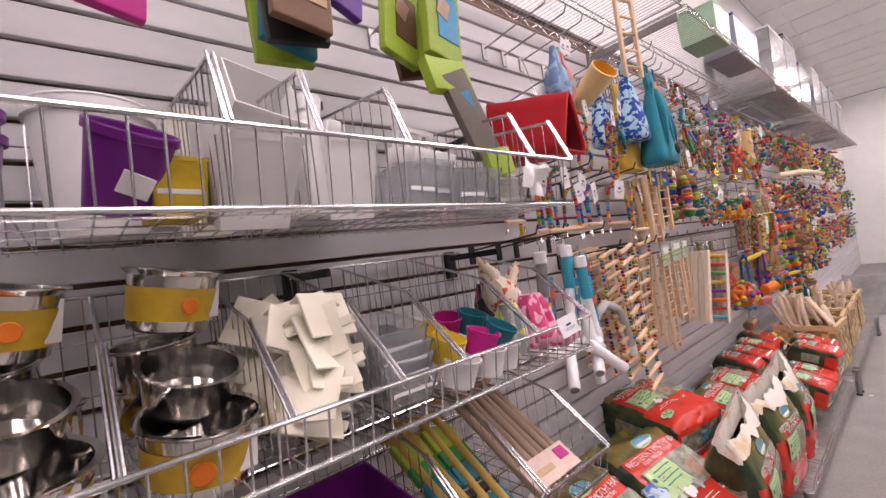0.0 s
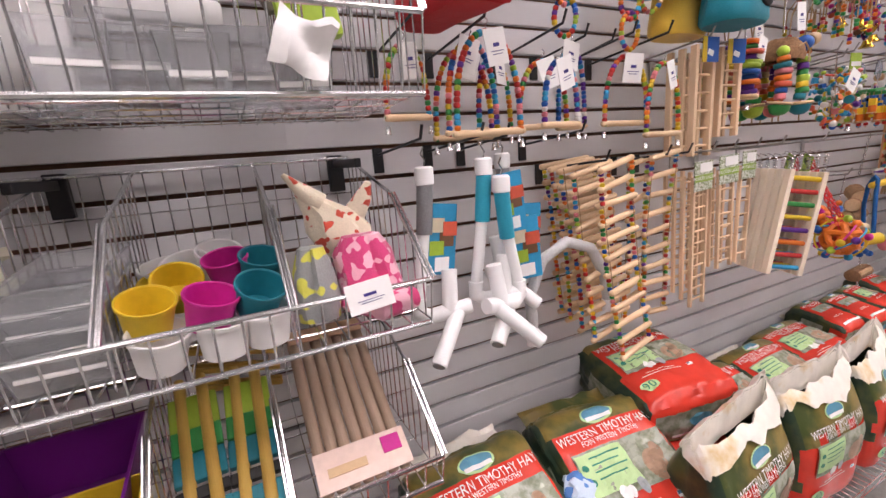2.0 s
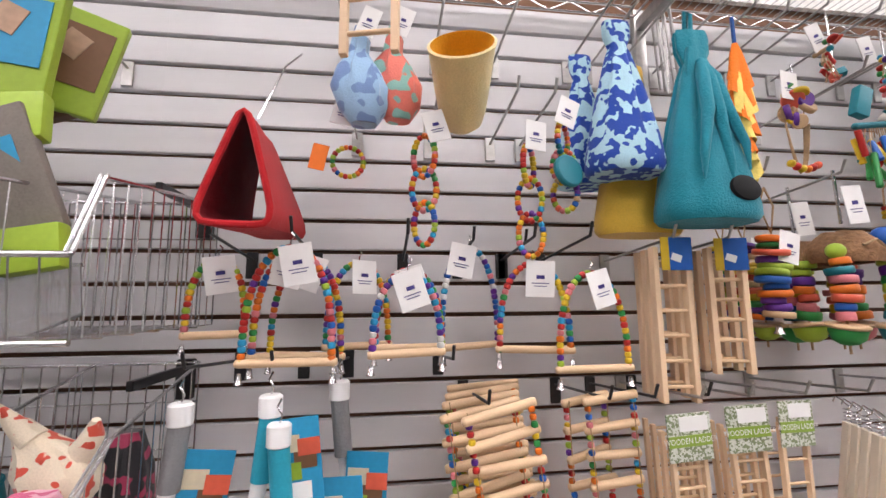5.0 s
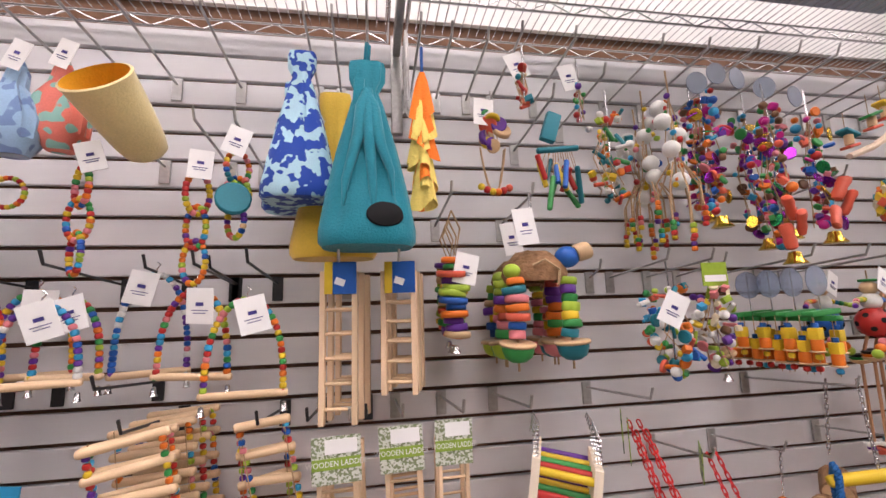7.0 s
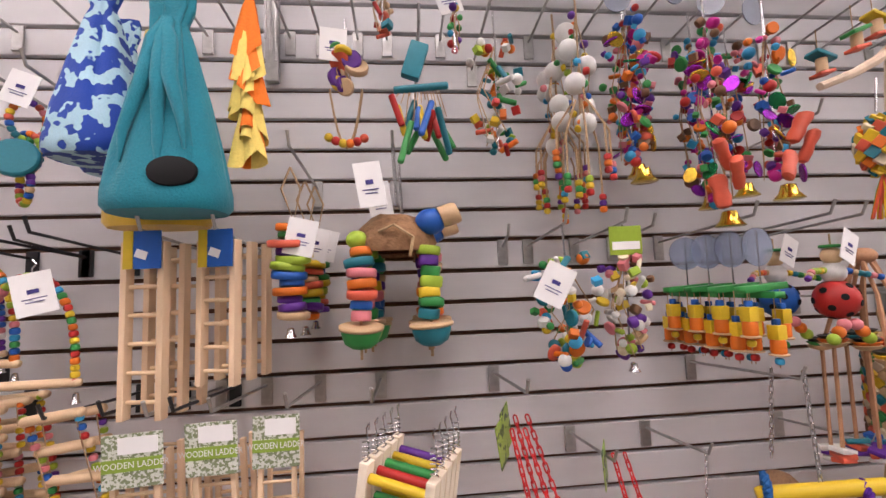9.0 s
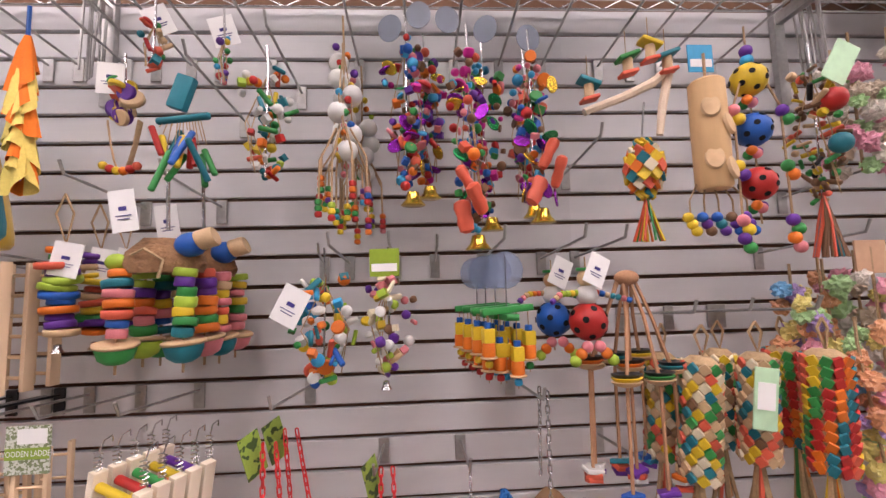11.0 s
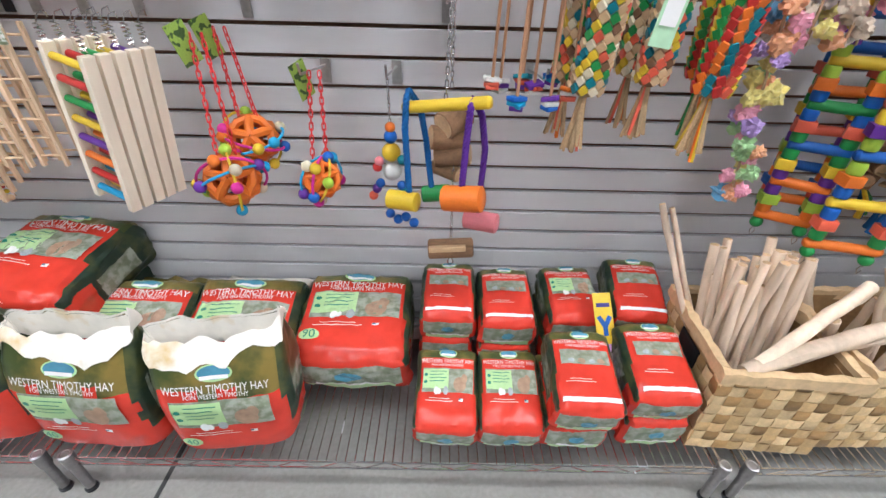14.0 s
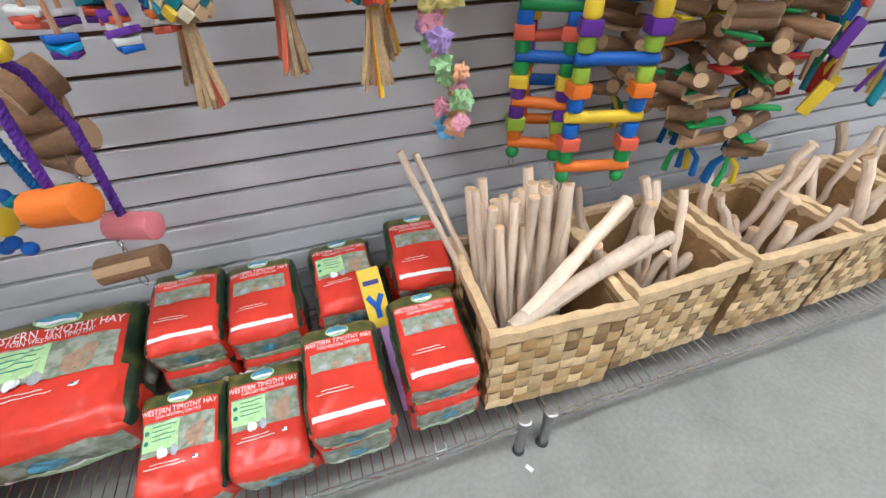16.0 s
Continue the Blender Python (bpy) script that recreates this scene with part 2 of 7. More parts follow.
def ball(bm, c, r, seg=12, m=None, sz=1.0):
    bmesh.ops.create_uvsphere(bm, u_segments=seg, v_segments=max(6, seg * 2 // 3), radius=r, matrix=(m or Matrix()) @ T(*c) @ Matrix.Diagonal((1, 1, sz, 1)))
    return bm


def B():
    return bmesh.new()


SHARED = {}


def shared(key, build, material):
    """A mesh made once, for pieces alike in shape and material."""
    k = (key, material.name)
    if k not in SHARED:
        bm = B()
        build(bm)
        me = bpy.data.meshes.new(key)
        bm.to_mesh(me)
        bm.free()
        me.materials.append(material)
        me.shade_smooth()
        me.set_sharp_from_angle(angle=radians(40))
        SHARED[k] = me
    return SHARED[k]


def unit_bead(bm):
    lathe(bm, [(0.45, -0.8), (0.85, -0.6), (1, 0), (0.85, 0.6), (0.45, 0.8)], 10)


def unit_ball(bm):
    ball(bm, (0, 0, 0), 1, 12)


def unit_disc(bm):
    lathe(bm, [(0.9, -0.5), (1, -0.36), (1, 0.36), (0.9, 0.5)], 16)


def unit_cube(bm):
    box(bm, (0, 0, 0), (1, 1, 1), bevel=0.06)


def unit_dowel(bm):
    lathe(bm, [(0.8, -0.5), (1, -0.47), (1, 0.47), (0.8, 0.5)], 12)


SHAPES = {"bead": unit_bead, "ball": unit_ball, "disc": unit_disc, "cube": unit_cube, "dowel": unit_dowel}


def put(name, shape, material, parent, p, s, turn=None, label=""):
    """A small part on a shared mesh: shape scaled by s at p."""
    if isinstance(s, (int, float)):
        s = (s, s, s)
    m = T(*p) @ (turn.to_4x4() if turn else Matrix()) @ Matrix.Diagonal((*s, 1))
    return piece(name, shared(shape, SHAPES[shape], material), parent, m, label)


def rot(rx=0, ry=0, rz=0):
    return Euler([radians(a) for a in (rx, ry, rz)]).to_matrix()


def curved(p0, p1, sag, n=8):
    p0, p1 = Vector(p0), Vector(p1)
    return [p0.lerp(p1, i / n) - Vector((0, 0, sag * 4 * (i / n) * (1 - i / n))) for i in range(n + 1)]


# ---- the hall ----
STEP, ZROW = 0.0762, 1.52
X0, X1 = -5.2, 10.5


def zg(k):
    """Height of the middle of groove k, counted downwards from the row of swings."""
    return ZROW - k * STEP


floor = tagged(part("floor", box(B(), ((X0 + X1) / 2, -4.6, -0.05), (X1 - X0, 10.4, 0.1)), CONCRETE, smooth=False), "grey worn concrete shop floor with saw-cut joints", "floor", kind="structure")
bm = B()
for x in (-0.02, 4.55):
    box(bm, (x, -1.8, 0.001), (0.012, 3.9, 0.004))
box(bm, ((X0 + X1) / 2, -2.35, 0.001), (X1 - X0, 0.010, 0.004))
part("floor_joint", bm, JOINT, floor, smooth=False)
wall = tagged(part("wall_north", box(B(), ((X0 + X1) / 2, 0.095, 1.8), (X1 - X0, 0.15, 3.6)), GROOVE, smooth=False), "slatwall display wall, pale grey boards with brown grooves", "wall", kind="structure")
# south and west walls are unseen and kept dark to cut the fill
tagged(part("wall_south", box(B(), ((X0 + X1) / 2, -9.775, 1.8), (X1 - X0, 0.15, 3.6)), DARKWALL, smooth=False), "unseen dark wall across the aisle, added to cut fill light", "wall", kind="structure")
tagged(part("wall_west", box(B(), (X0 - 0.075, -4.85, 1.8), (0.15, 9.7, 3.6)), DARKWALL, smooth=False), "plain painted end wall", "wall", kind="structure")
tagged(part("wall_east", box(B(), (X1 + 0.075, -4.85, 1.8), (0.15, 9.7, 3.6)), WHITEWALL, smooth=False), "plain painted end wall", "wall", kind="structure")
bm = box(B(), ((X0 + X1) / 2, -4.85, 3.68), (X1 - X0, 9.7, 0.12))
for i in range(int((X1 - X0) / 0.61)):
    box(bm, (X0 + 0.61 * i, -4.85, 3.617), (0.022, 9.7, 0.012))
for j in range(16):
    box(bm, ((X0 + X1) / 2, -0.2 - 0.61 * j, 3.6155), (X1 - X0, 0.022, 0.009))
tagged(part("ceiling", bm, CEIL, smooth=False), "white suspended ceiling with inset light panels", "ceiling", kind="structure")
PANEL = emit("light_diffuser", (1.0, 0.955, 0.92), PANEL_STRENGTH)
FRAME_W = mat("white_enamel", (0.8, 0.8, 0.8), 0.4)
for x in (-3.6, -1.8, 0.0, 1.8, 3.6, 5.4, 7.2, 9.0):
    for y in (-1.42,):
        lamp = thing("ceiling_light", "flush fluorescent ceiling light panel, switched on", "ceiling light", T(x, y, 3.6), "ceiling lights")
        part("diffuser", box(B(), (0, 0, -0.012), (1.16, 0.56, 0.012), bevel=0.003), PANEL, lamp, smooth=False)
        bm = B()
        for c, s in (((0, 0.295, -0.012), (1.22, 0.03, 0.026)), ((0, -0.295, -0.012), (1.22, 0.03, 0.026)), ((0.595, 0, -0.012), (0.03, 0.56, 0.026)), ((-0.595, 0, -0.012), (0.03, 0.56, 0.026))):
            box(bm, c, s)
        part("frame", bm, FRAME_W, lamp, smooth=False)
# far rows, out of view: added to throw more light on the lower wall
for x in (-3.6, 0.0, 3.6, 7.2):
    for y in (-3.6, -5.9):
        lamp = thing("ceiling_light", "flush fluorescent ceiling light panel, switched on", "ceiling light", T(x, y, 3.6), "ceiling lights")
        part("diffuser", box(B(), (0, 0, -0.012), (1.16, 0.56, 0.012), bevel=0.003), PANEL, lamp, smooth=False)

# ---- wire shelving ----


def truss(bm, x0, x1, y, z, h=0.03, step=0.06):
    """Two rails with a zigzag wire between them."""
    rod(bm, (x0, y, z), (x1, y, z), 0.0032, 6)
    rod(bm, (x0, y, z - h), (x1, y, z - h), 0.0032, 6)
    n = max(2, int((x1 - x0) / step))
    tube(bm, [(x0 + (x1 - x0) * i / n, y, z - (h if i % 2 else 0)) for i in range(n + 1)], 0.0018, 4)


def wire_shelf(x0, x1, y0, y1, z, label, legs=True, mids=()):
    s = thing("wire_shelf", label, "wire shelf", T(x0, 0, z))
    w = x1 - x0
    bm = B()
    n = int(w / 0.0255)
    for i in range(1, n):
        x = w * i / n
        rod(bm, (x, y0, 0.002), (x, y1, 0.002), 0.0016, 4)
    tagged(part("wire_mat", bm, CHROME, s), kind="stuff")
    for y in (y0, y1, *mids):
        bm = B()
        truss(bm, 0.02, w - 0.02, y, -0.004)
        part("edge_rail", bm, CHROME, s)
    for x in (0.02, w - 0.02):
        bm = B()
        rod(bm, (x, y0, -0.004), (x, y1, -0.004), 0.0035, 6)
        rod(bm, (x, y0, -0.034), (x, y1, -0.034), 0.0035, 6)
        part("end_rail", bm, CHROME, s)
    if legs:
        for x in (0.022, w - 0.022):
            for y in (y0, y1):
                leg = part("leg", lathe(B(), [(0.0125, -z + 0.014), (0.0125, -0.04), (0.016, -0.038), (0.018, 0.012), (0.0128, 0.014), (0.011, 0.012)], 14, T(x, y, 0)), DARKWIRE, s)
                part("levelling_foot", lathe(B(), [(0.017, -z), (0.017, -z + 0.008), (0.007, -z + 0.01), (0.007, -z + 0.02)], 12, T(x, y, 0)), BLACKM, leg)
    return s


for a, b in ((-3.95, -2.13), (-2.10, -0.27), (-0.24, 1.575), (1.605, 3.42), (3.45, 5.27), (5.3, 7.12)):
    wire_shelf(a, b, -0.035, -0.602, 0.158, "low chromed wire shelf on short legs along the wall")
for a, b in ((-1.95, -0.25), (-0.24, 1.58), (1.60, 3.42), (3.44, 5.26), (5.28, 7.1)):
    wire_shelf(a, b, -0.035, -0.46, 2.215, "overhead chromed wire shelf carried on wall brackets", False, (-0.21,))
for x in (-0.245, 1.59, 3.43, 5.27):
    s = thing("shelf_bracket", "grey steel bracket carrying the overhead wire shelf", "bracket", T(x, 0, 2.165), "overhead shelf brackets")
    part("wall_plate", box(B(), (0, -0.012, -0.10), (0.032, 0.02, 0.30), bevel=0.003), ZINC, s)
    part("arm", box(B(), (0, -0.22, 0.0), (0.022, 0.42, 0.032), bevel=0.003), ZINC, s)
    bm = B()
    for k in range(7):
        rod(bm, (0.018 + 0.006 * (k % 2), -0.05 - 0.012 * k, -0.005), (0.02 + 0.004 * (k % 3), -0.06 - 0.012 * k, -0.21 - 0.012 * (k % 3)), 0.003, 5)
    part("spare_hooks", bm, ZINC, s, "bundle of spare chrome peg hooks hung on the arm")

# stock standing on the overhead shelf
SMOKE = mat("grey_tub_plastic", (0.30, 0.34, 0.42), 0.35, 0, 20, 0.08, 0.05)
GREENP = mat("pale_green_plastic", (0.45, 0.72, 0.50), 0.35, 0, 20, 0.06, 0.03, trans=0.25)
NAVY = mat("navy_plastic", (0.02, 0.05, 0.22), 0.35, 0, 20, 0.08, 0.03)


def tub(name, label, x0, x1, y0, y1, h, material, lid=None):
    s = thing(name, label, "storage box", T((x0 + x1) / 2, (y0 + y1) / 2, 2.219))
    w, d = x1 - x0, y1 - y0
    bm = B()
    rings(bm, [[Vector((sx * w / 2 * f, sy * d / 2 * f, z)) for sx, sy in ((-1, -1), (1, -1), (1, 1), (-1, 1))] for f, z in ((0.93, 0), (1, h), (0.97, h), (0.91, 0.006))])
    part("body", bm, material, s, smooth=False)
    part("rim", box(B(), (0, 0, h + 0.008), (w * 1.02, d * 1.02, 0.014), bevel=0.004), lid or material, s, smooth=False)


tub("storage_tub", "pale green translucent plastic tub", 0.26, 0.52, -0.45, -0.27, 0.16, GREENP)
tub("storage_tub", "long dark grey plastic tub", 0.62, 1.15, -0.45, -0.27, 0.20, SMOKE, NAVY)
for x, h, lid in ((1.65, 0.42, PVC), (2.2, 0.5, BLACKM), (2.75, 0.38, NAVY), (3.5, 0.5, PVC), (4.1, 0.45, PVC), (4.7, 0.5, NAVY), (5.4, 0.42, PVC)):
    tub("plastic_tank", "tall clear plastic tank with a lid, stacked high", x, x + 0.5, -0.44, -0.06, h, CLEAR, lid)

# ---- wire bins hung on the slatwall ----


def wire_bin(x0, x1, zb, zf, zt, dividers, label, d=0.44, lip=0.28, zl=None):
    """A long bin: back to zt, side panels level to lip at height zl, then down to the front rail at zf; floor at zb."""
    s = thing("wire_bin", label, "wire bin", T(x0, -0.02, zb))
    w, hf, ht, hl = x1 - x0, zf - zb, zt - zb, zl - zb
    bm = B()
    n = int(w / 0.034)
    for i in range(n + 1):
        x = w * i / n
        tube(bm, [(x, 0, ht), (x, 0, 0), (x, -d + 0.012, 0), (x, -d, hf)], 0.0017, 4)
    for k in range(1, 6):
        rod(bm, (0, -d * k / 6, -0.002), (w, -d * k / 6, -0.002), 0.0018, 4)
    for k in (0.35, 0.7):
        rod(bm, (0, 0.001, ht * k), (w, 0.001, ht * k), 0.0018, 4)
    tagged(part("grid", bm, CHROME, s), kind="stuff")
    for nm, y, z, r in (("front_rail", -d, hf, 0.0043), ("back_rail", 0, ht, 0.004), ("bottom_rail", -d + 0.012, -0.004, 0.0045)):
        part(nm, rod(B(), (0, y, z), (w, y, z), r, 8), CHROME, s)
    slope, run = hl - hf, d - lip
    for x in (0.0, *[c - x0 for c in dividers], w):
        bm = B()
        tube(bm, [(x, 0, ht), (x, -lip, hl), (x, -d, hf)], 0.0036, 6)
        for k in range(1, 13):
            y = -d * k / 13
            top = ht - (ht - hl) * (-y / lip) if -y < lip else hl - slope * ((-y - lip) / run)
            rod(bm, (x, y, 0), (x, y, top), 0.0014, 4)
        tagged(part("side_panel", bm, CHROME, s), kind="stuff")
        bm = B()
        for dx in (-0.0045, 0.0045):
            rod(bm, (x + dx, -lip - 0.003, hl + 0.003), (x + dx, -d - 0.003, hf + 0.003), 0.0024, 6)
        part("slope_bar", bm, CHROME, s, "doubled bright wire down the sloped edge")
    for x in (0.06, w * 0.62, w - 0.03):
        b = part("bracket", box(B(), (x, 0.008, ht - 0.035), (0.035, 0.02, 0.085), bevel=0.003), BLACKM, s, smooth=False)
        part("arm", box(B(), (x, -0.1, ht - 0.014), (0.012, 0.2, 0.018), bevel=0.002), BLACKM, b, smooth=False)
    return s


wire_bin(-2.75, -1.33, 1.352, 1.457, 1.625, (-2.45, -2.125, -2.0, -1.84, -1.49), "long chromed wire bin of pots and plastic dishes on the slatwall", 0.44, 0.39, 1.57)
wire_bin(-2.80, -1.35, 0.995, 1.067, 1.27, (-2.52, -2.27, -2.09, -1.915, -1.78, -1.56), "long chromed wire bin of bowls and small toys on the slatwall", 0.44, 0.29, 1.195)
wire_bin(-2.80, -1.355, 0.69, 0.747, 0.945, (-2.15, -1.79, -1.605), "lower chromed wire bin of sticks and perches on the slatwall", 0.44, 0.29, 0.865)

# ---- hay bags ----


def letters(text, size):
    """The outline of a line of text as a flat mesh, centred."""
    cu = bpy.data.curves.new("lettering", "FONT")
    cu.body, cu.size, cu.align_x, cu.align_y = text, size, "CENTER", "CENTER"
    cu.resolution_u = 2
    ob = bpy.data.objects.new("lettering", cu)
    me = bpy.data.meshes.new_from_object(ob)
    bpy.data.objects.remove(ob)
    return me


def wrap(me, at, cx, cy, name, material, parent, lift=0.0025, sx=1.0, sy=1.0):
    """Lays a flat mesh on a surface: at(x, y) gives the point, with lift as third argument."""
    m2 = me.copy()
    for v in m2.vertices:
        v.co = at(cx + v.co.x * sx, cy + v.co.y * sy, lift)
    m2.materials.clear()
    m2.materials.append(material)
    ob = new(name, m2)
    ob.parent = parent
    return ob


def flat_grid(w, h, nx=8, ny=8, oval=False):
    bm = B()
    bmesh.ops.create_grid(bm, x_segments=10 if oval else nx + 4, y_segments=10 if oval else ny + (4 if ny > 3 else 1), size=0.5)
    for v in bm.verts:
        x, y = v.co.x, v.co.y
        if oval:
            x, y = x * math.sqrt(1 - 2 * y * y), y * math.sqrt(1 - 2 * x * x)
        v.co.x, v.co.y = x * w, y * h
    me = bpy.data.meshes.new("print")
    bm.to_mesh(me)
    bm.free()
    return me


def prints(s, at, W, y0, y1, big, weight=""):
    """The printing on a bag's face between y0 (foot) and y1 (head)."""
    H = y1 - y0
    wrap(flat_grid(W * 0.30, H * 0.125, oval=True), at, 0, y1 - 0.13 * H, "emblem_rim", BAGMINT, s, 0.0026)
    wrap(flat_grid(W * 0.265, H * 0.10, oval=True), at, 0, y1 - 0.125 * H, "emblem", BAGBLUE, s, 0.0036)
    wrap(flat_grid(W * 0.23, H * 0.028, 6, 2), at, 0, y1 - 0.155 * H, "emblem_band", PAPER, s, 0.0048)
    wrap(letters("WESTERN TIMOTHY HAY", W * 0.098), at, 0, y1 - 0.243 * H, "lettering", PAPER, s, 0.004, 0.78, 1.0)
    wrap(letters("FOIN WESTERN TIMOTHY", W * 0.058), at, 0, y1 - 0.297 * H, "lettering", PAPER, s, 0.004, 0.78, 1.0)
    if big:
        wrap(flat_grid(W * 0.82, H * 0.31, 12, 8), at, 0.01 * W, y1 - 0.49 * H, "window_print", BAGGREY, s, 0.003)
        wrap(flat_grid(W * 0.41, H * 0.25, 8, 8), at, -W * 0.185, y1 - 0.475 * H, "mint_label", BAGMINT, s, 0.0042)
        wrap(flat_grid(W * 0.20, H * 0.20, oval=True), at, W * 0.20, y1 - 0.545 * H, "tan_print", BAGTAN, s, 0.0042)
        wrap(flat_grid(W * 0.10, H * 0.12, oval=True), at, W * 0.27, y1 - 0.47 * H, "tan_print", BAGTAN, s, 0.0048)
        for dx, c, q in ((-0.17, PAPER, 1.0), (-0.125, PAPER, 0.75), (-0.02, BAGGREYB, 1.05)):
            wrap(flat_grid(W * 0.075 * q, H * 0.095 * q, oval=True), at, W * dx, y1 - (0.65 - 0.02 * q) * H, "pale_print", c, s, 0.0056)
        for k in range(2):
            wrap(flat_grid(W * 0.055, H * 0.042, oval=True), at, -W * 0.345, y1 - (0.43 + 0.09 * k) * H, "badge_dot", BAGTEAL, s, 0.0055)
        for k in range(4):
            wrap(flat_grid(W * (0.27 - 0.04 * (k % 2)), H * 0.009, 5, 1), at, -W * (0.15 + 0.02 * (k % 2)), y1 - (0.385 + 0.042 * k) * H, "lettering_bar", BAGTEAL, s, 0.0055)
        wrap(flat_grid(W * 0.06, H * 0.032, 3, 2), at, W * 0.22, y0 + 0.265 * H, "flag_print", PAPER, s, 0.004)
        wrap(flat_grid(W * 0.03, H * 0.018, 2, 2), at, W * 0.206, y0 + 0.272 * H, "flag_corner", BAGHILL, s, 0.005)
    else:
        wrap(flat_grid(W * 0.74, H * 0.19, 8, 8), at, 0, y1 - 0.44 * H, "window_print", BAGGREY, s, 0.003)
        for dx, q, c in ((-0.22, 0.8, BAGGREYB), (-0.06, 1.0, BAGTAN), (0.10, 0.8, BAGGREYB), (0.23, 1.0, BAGTAN)):
            wrap(flat_grid(W * 0.12 * q, H * 0.07 * q, oval=True), at, W * dx, y1 - 0.495 * H, "animal_print", c, s, 0.0042)
        wrap(flat_grid(W * 0.84, H * 0.05, 8, 2), at, 0, y0 + 0.05 * H, "white_band", PAPER, s, 0.003)
    for k in range(2):
        wrap(flat_grid(W * (0.44 - 0.12 * k), H * 0.006, 6, 1), at, -W * 0.12, y0 + (0.25 + 0.03 * k) * H, "lettering_bar", BAGWHITE, s, 0.004)
    if weight:
        wrap(flat_grid(W * 0.18, H * 0.115, oval=True), at, -W * 0.35, y0 + 0.15 * H, "weight_badge", BAGMINT, s, 0.004)
        wrap(letters(weight, W * 0.115), at, -W * 0.35, y0 + 0.15 * H, "lettering", BAGTEAL, s, 0.0052)


BAGGREYB = mat("bag_grey_print", (0.36, 0.38, 0.40), 0.35, 0, 60, 0.3, 0.02)


def clamp(v, a):
    return max(-a, min(a, v))


def hay_bag(name, label, W, L, H, m, big=True, seed=0, weight="90"):
    """A block-shaped stuffed bag lying on its back: foot at y = 0, head at y = L."""
    rnd = random.Random(seed)
    ph = [rnd.uniform(0, 20) for _ in range(4)]
    s = thing(name, label, "pet food bag", m, "hay bags")
    hx, hy, hz = W / 2, L / 2, H / 2
    r, g = min(W, H) * 0.18, W / 0.34

    def skin(u, v, w):
        """Point of the bag for a point of the cube from -1 to 1."""
        q = Vector((u * hx, v * hy, w * hz))
        c = Vector((clamp(q.x, hx - r), clamp(q.y, hy - r), clamp(q.z, hz - r)))
        d = q - c
        if d.length > 1e-6:
            q = c + d.normalized() * r
        puff = max(0.0, (1 - u * u) * (1 - v * v)) ** 0.6
        q.z += (0.020 * g * puff if w > 0 else 0)
        q.x *= 1 + 0.05 * (1 - w * w) * (1 - v * v)
        q.y -= 0.014 * g * (1 - u * u) * (1 - w * w) if v < 0 else 0
        ear = max(0.0, abs(u) - 0.72) / 0.28
        if v < -0.8:
            q.x += clamp(u, 1) * 0.016 * g * ear * (0.6 - w * 0.4)
            q.z -= 0.012 * g * ear * max(0, w)
        t = max(0.0, (v - 0.72) / 0.28)
        q.z = q.z * (1 - 0.35 * t * t) - hz * 0.20 * t * t
        n1 = noise.noise(Vector((2.0 * u + ph[0], 2.2 * v, 1.6 * w + ph[1])))
        n2 = abs(noise.noise(Vector((4.5 * u + ph[2], 3.2 * v + ph[3], 3 * w))))
        n3 = abs(noise.noise(Vector((3.0 * u + ph[3] + 4 * v, 6.0 * v - 3 * u, 3 * w + ph[2]))))
        axis = (d if d.length > 1e-6 else q).normalized()
        q += axis * g * (0.009 * n1 - 0.010 * n2 + 0.008 * n3)
        return Vector((q.x, q.y + hy, max(0.0, q.z + hz)))

    def at(x, y, lift=0.0):
        return skin(clamp(2 * x / W, 0.98), clamp(2 * y / L - 1, 0.98), 1) + Vector((0, 0, lift + 0.002))

    def foot(x, z, lift=0.0):
        return skin(clamp(2 * x / W, 0.98), -1, clamp(2 * z / H - 1, 0.98)) - Vector((0, lift, 0))

    bm = B()
    bmesh.ops.create_cube(bm, size=2)
    bmesh.ops.subdivide_edges(bm, edges=bm.edges[:], cuts=19, use_grid_fill=True)
    for f in bm.faces:
        c = f.calc_center_median()
        if c.y < -0.999:
            f.material_index = 3 if abs(c.x) < 0.86 and -0.45 < c.z < 0.55 else (4 if c.z < -0.45 and abs(c.x) < 0.8 and c.z > -0.78 else 0)
        elif abs(c.x) > 0.999:
            f.material_index = 2 if c.y > -0.45 or c.z > 0.5 else 0
            if -0.3 < c.y < 0.45 and abs(c.z) < 0.4:
                f.material_index = 3
        elif c.y > 0.56:
            f.material_index = 1
        elif c.y > -0.2 and abs(c.x) > 0.88:
            f.material_index = 2
    for v in bm.verts:
        v.co = skin(*v.co)
    body = part("bag", bm, BAGRED, s)
    for k in (BAGOLIVE, BAGDARK, BAGGREY, BAGMINT):
        body.data.materials.append(k)
    bm = B()
    loops = []
    for k in range(5):
        f = k / 4
        loops.append([Vector((W * (0.43 + 0.03 * f) * math.cos(t), L - 0.012 + 0.065 * g * f + 0.012 * f * noise.noise(Vector((3 * math.cos(t) + ph[1], f, 0))), H * 0.30 + (0.016 * (1 - f) + 0.003) * math.sin(t) + 0.03 * f * noise.noise(Vector((4 * math.cos(t) + ph[0], 2 * f, 0))))) for t in [2 * math.pi * q / 24 for q in range(24)]])
    part("top_fold", rings(bm, loops), BAGWHITE if rnd.random() < 0.5 else BAGOLIVE, s, "crimped bag top")
    prints(s, at, W, 0.06 * L, L * 0.97, big, weight)
    wrap(flat_grid(W * 0.24, H * 0.24, oval=True), foot, 0, 0.56 * H, "foot_emblem", BAGBLUE, s, 0.004)
    wrap(flat_grid(W * 0.6, H * 0.05, 8, 1), foot, 0, 0.34 * H, "foot_lettering", PAPER, s, 0.004)
    return s


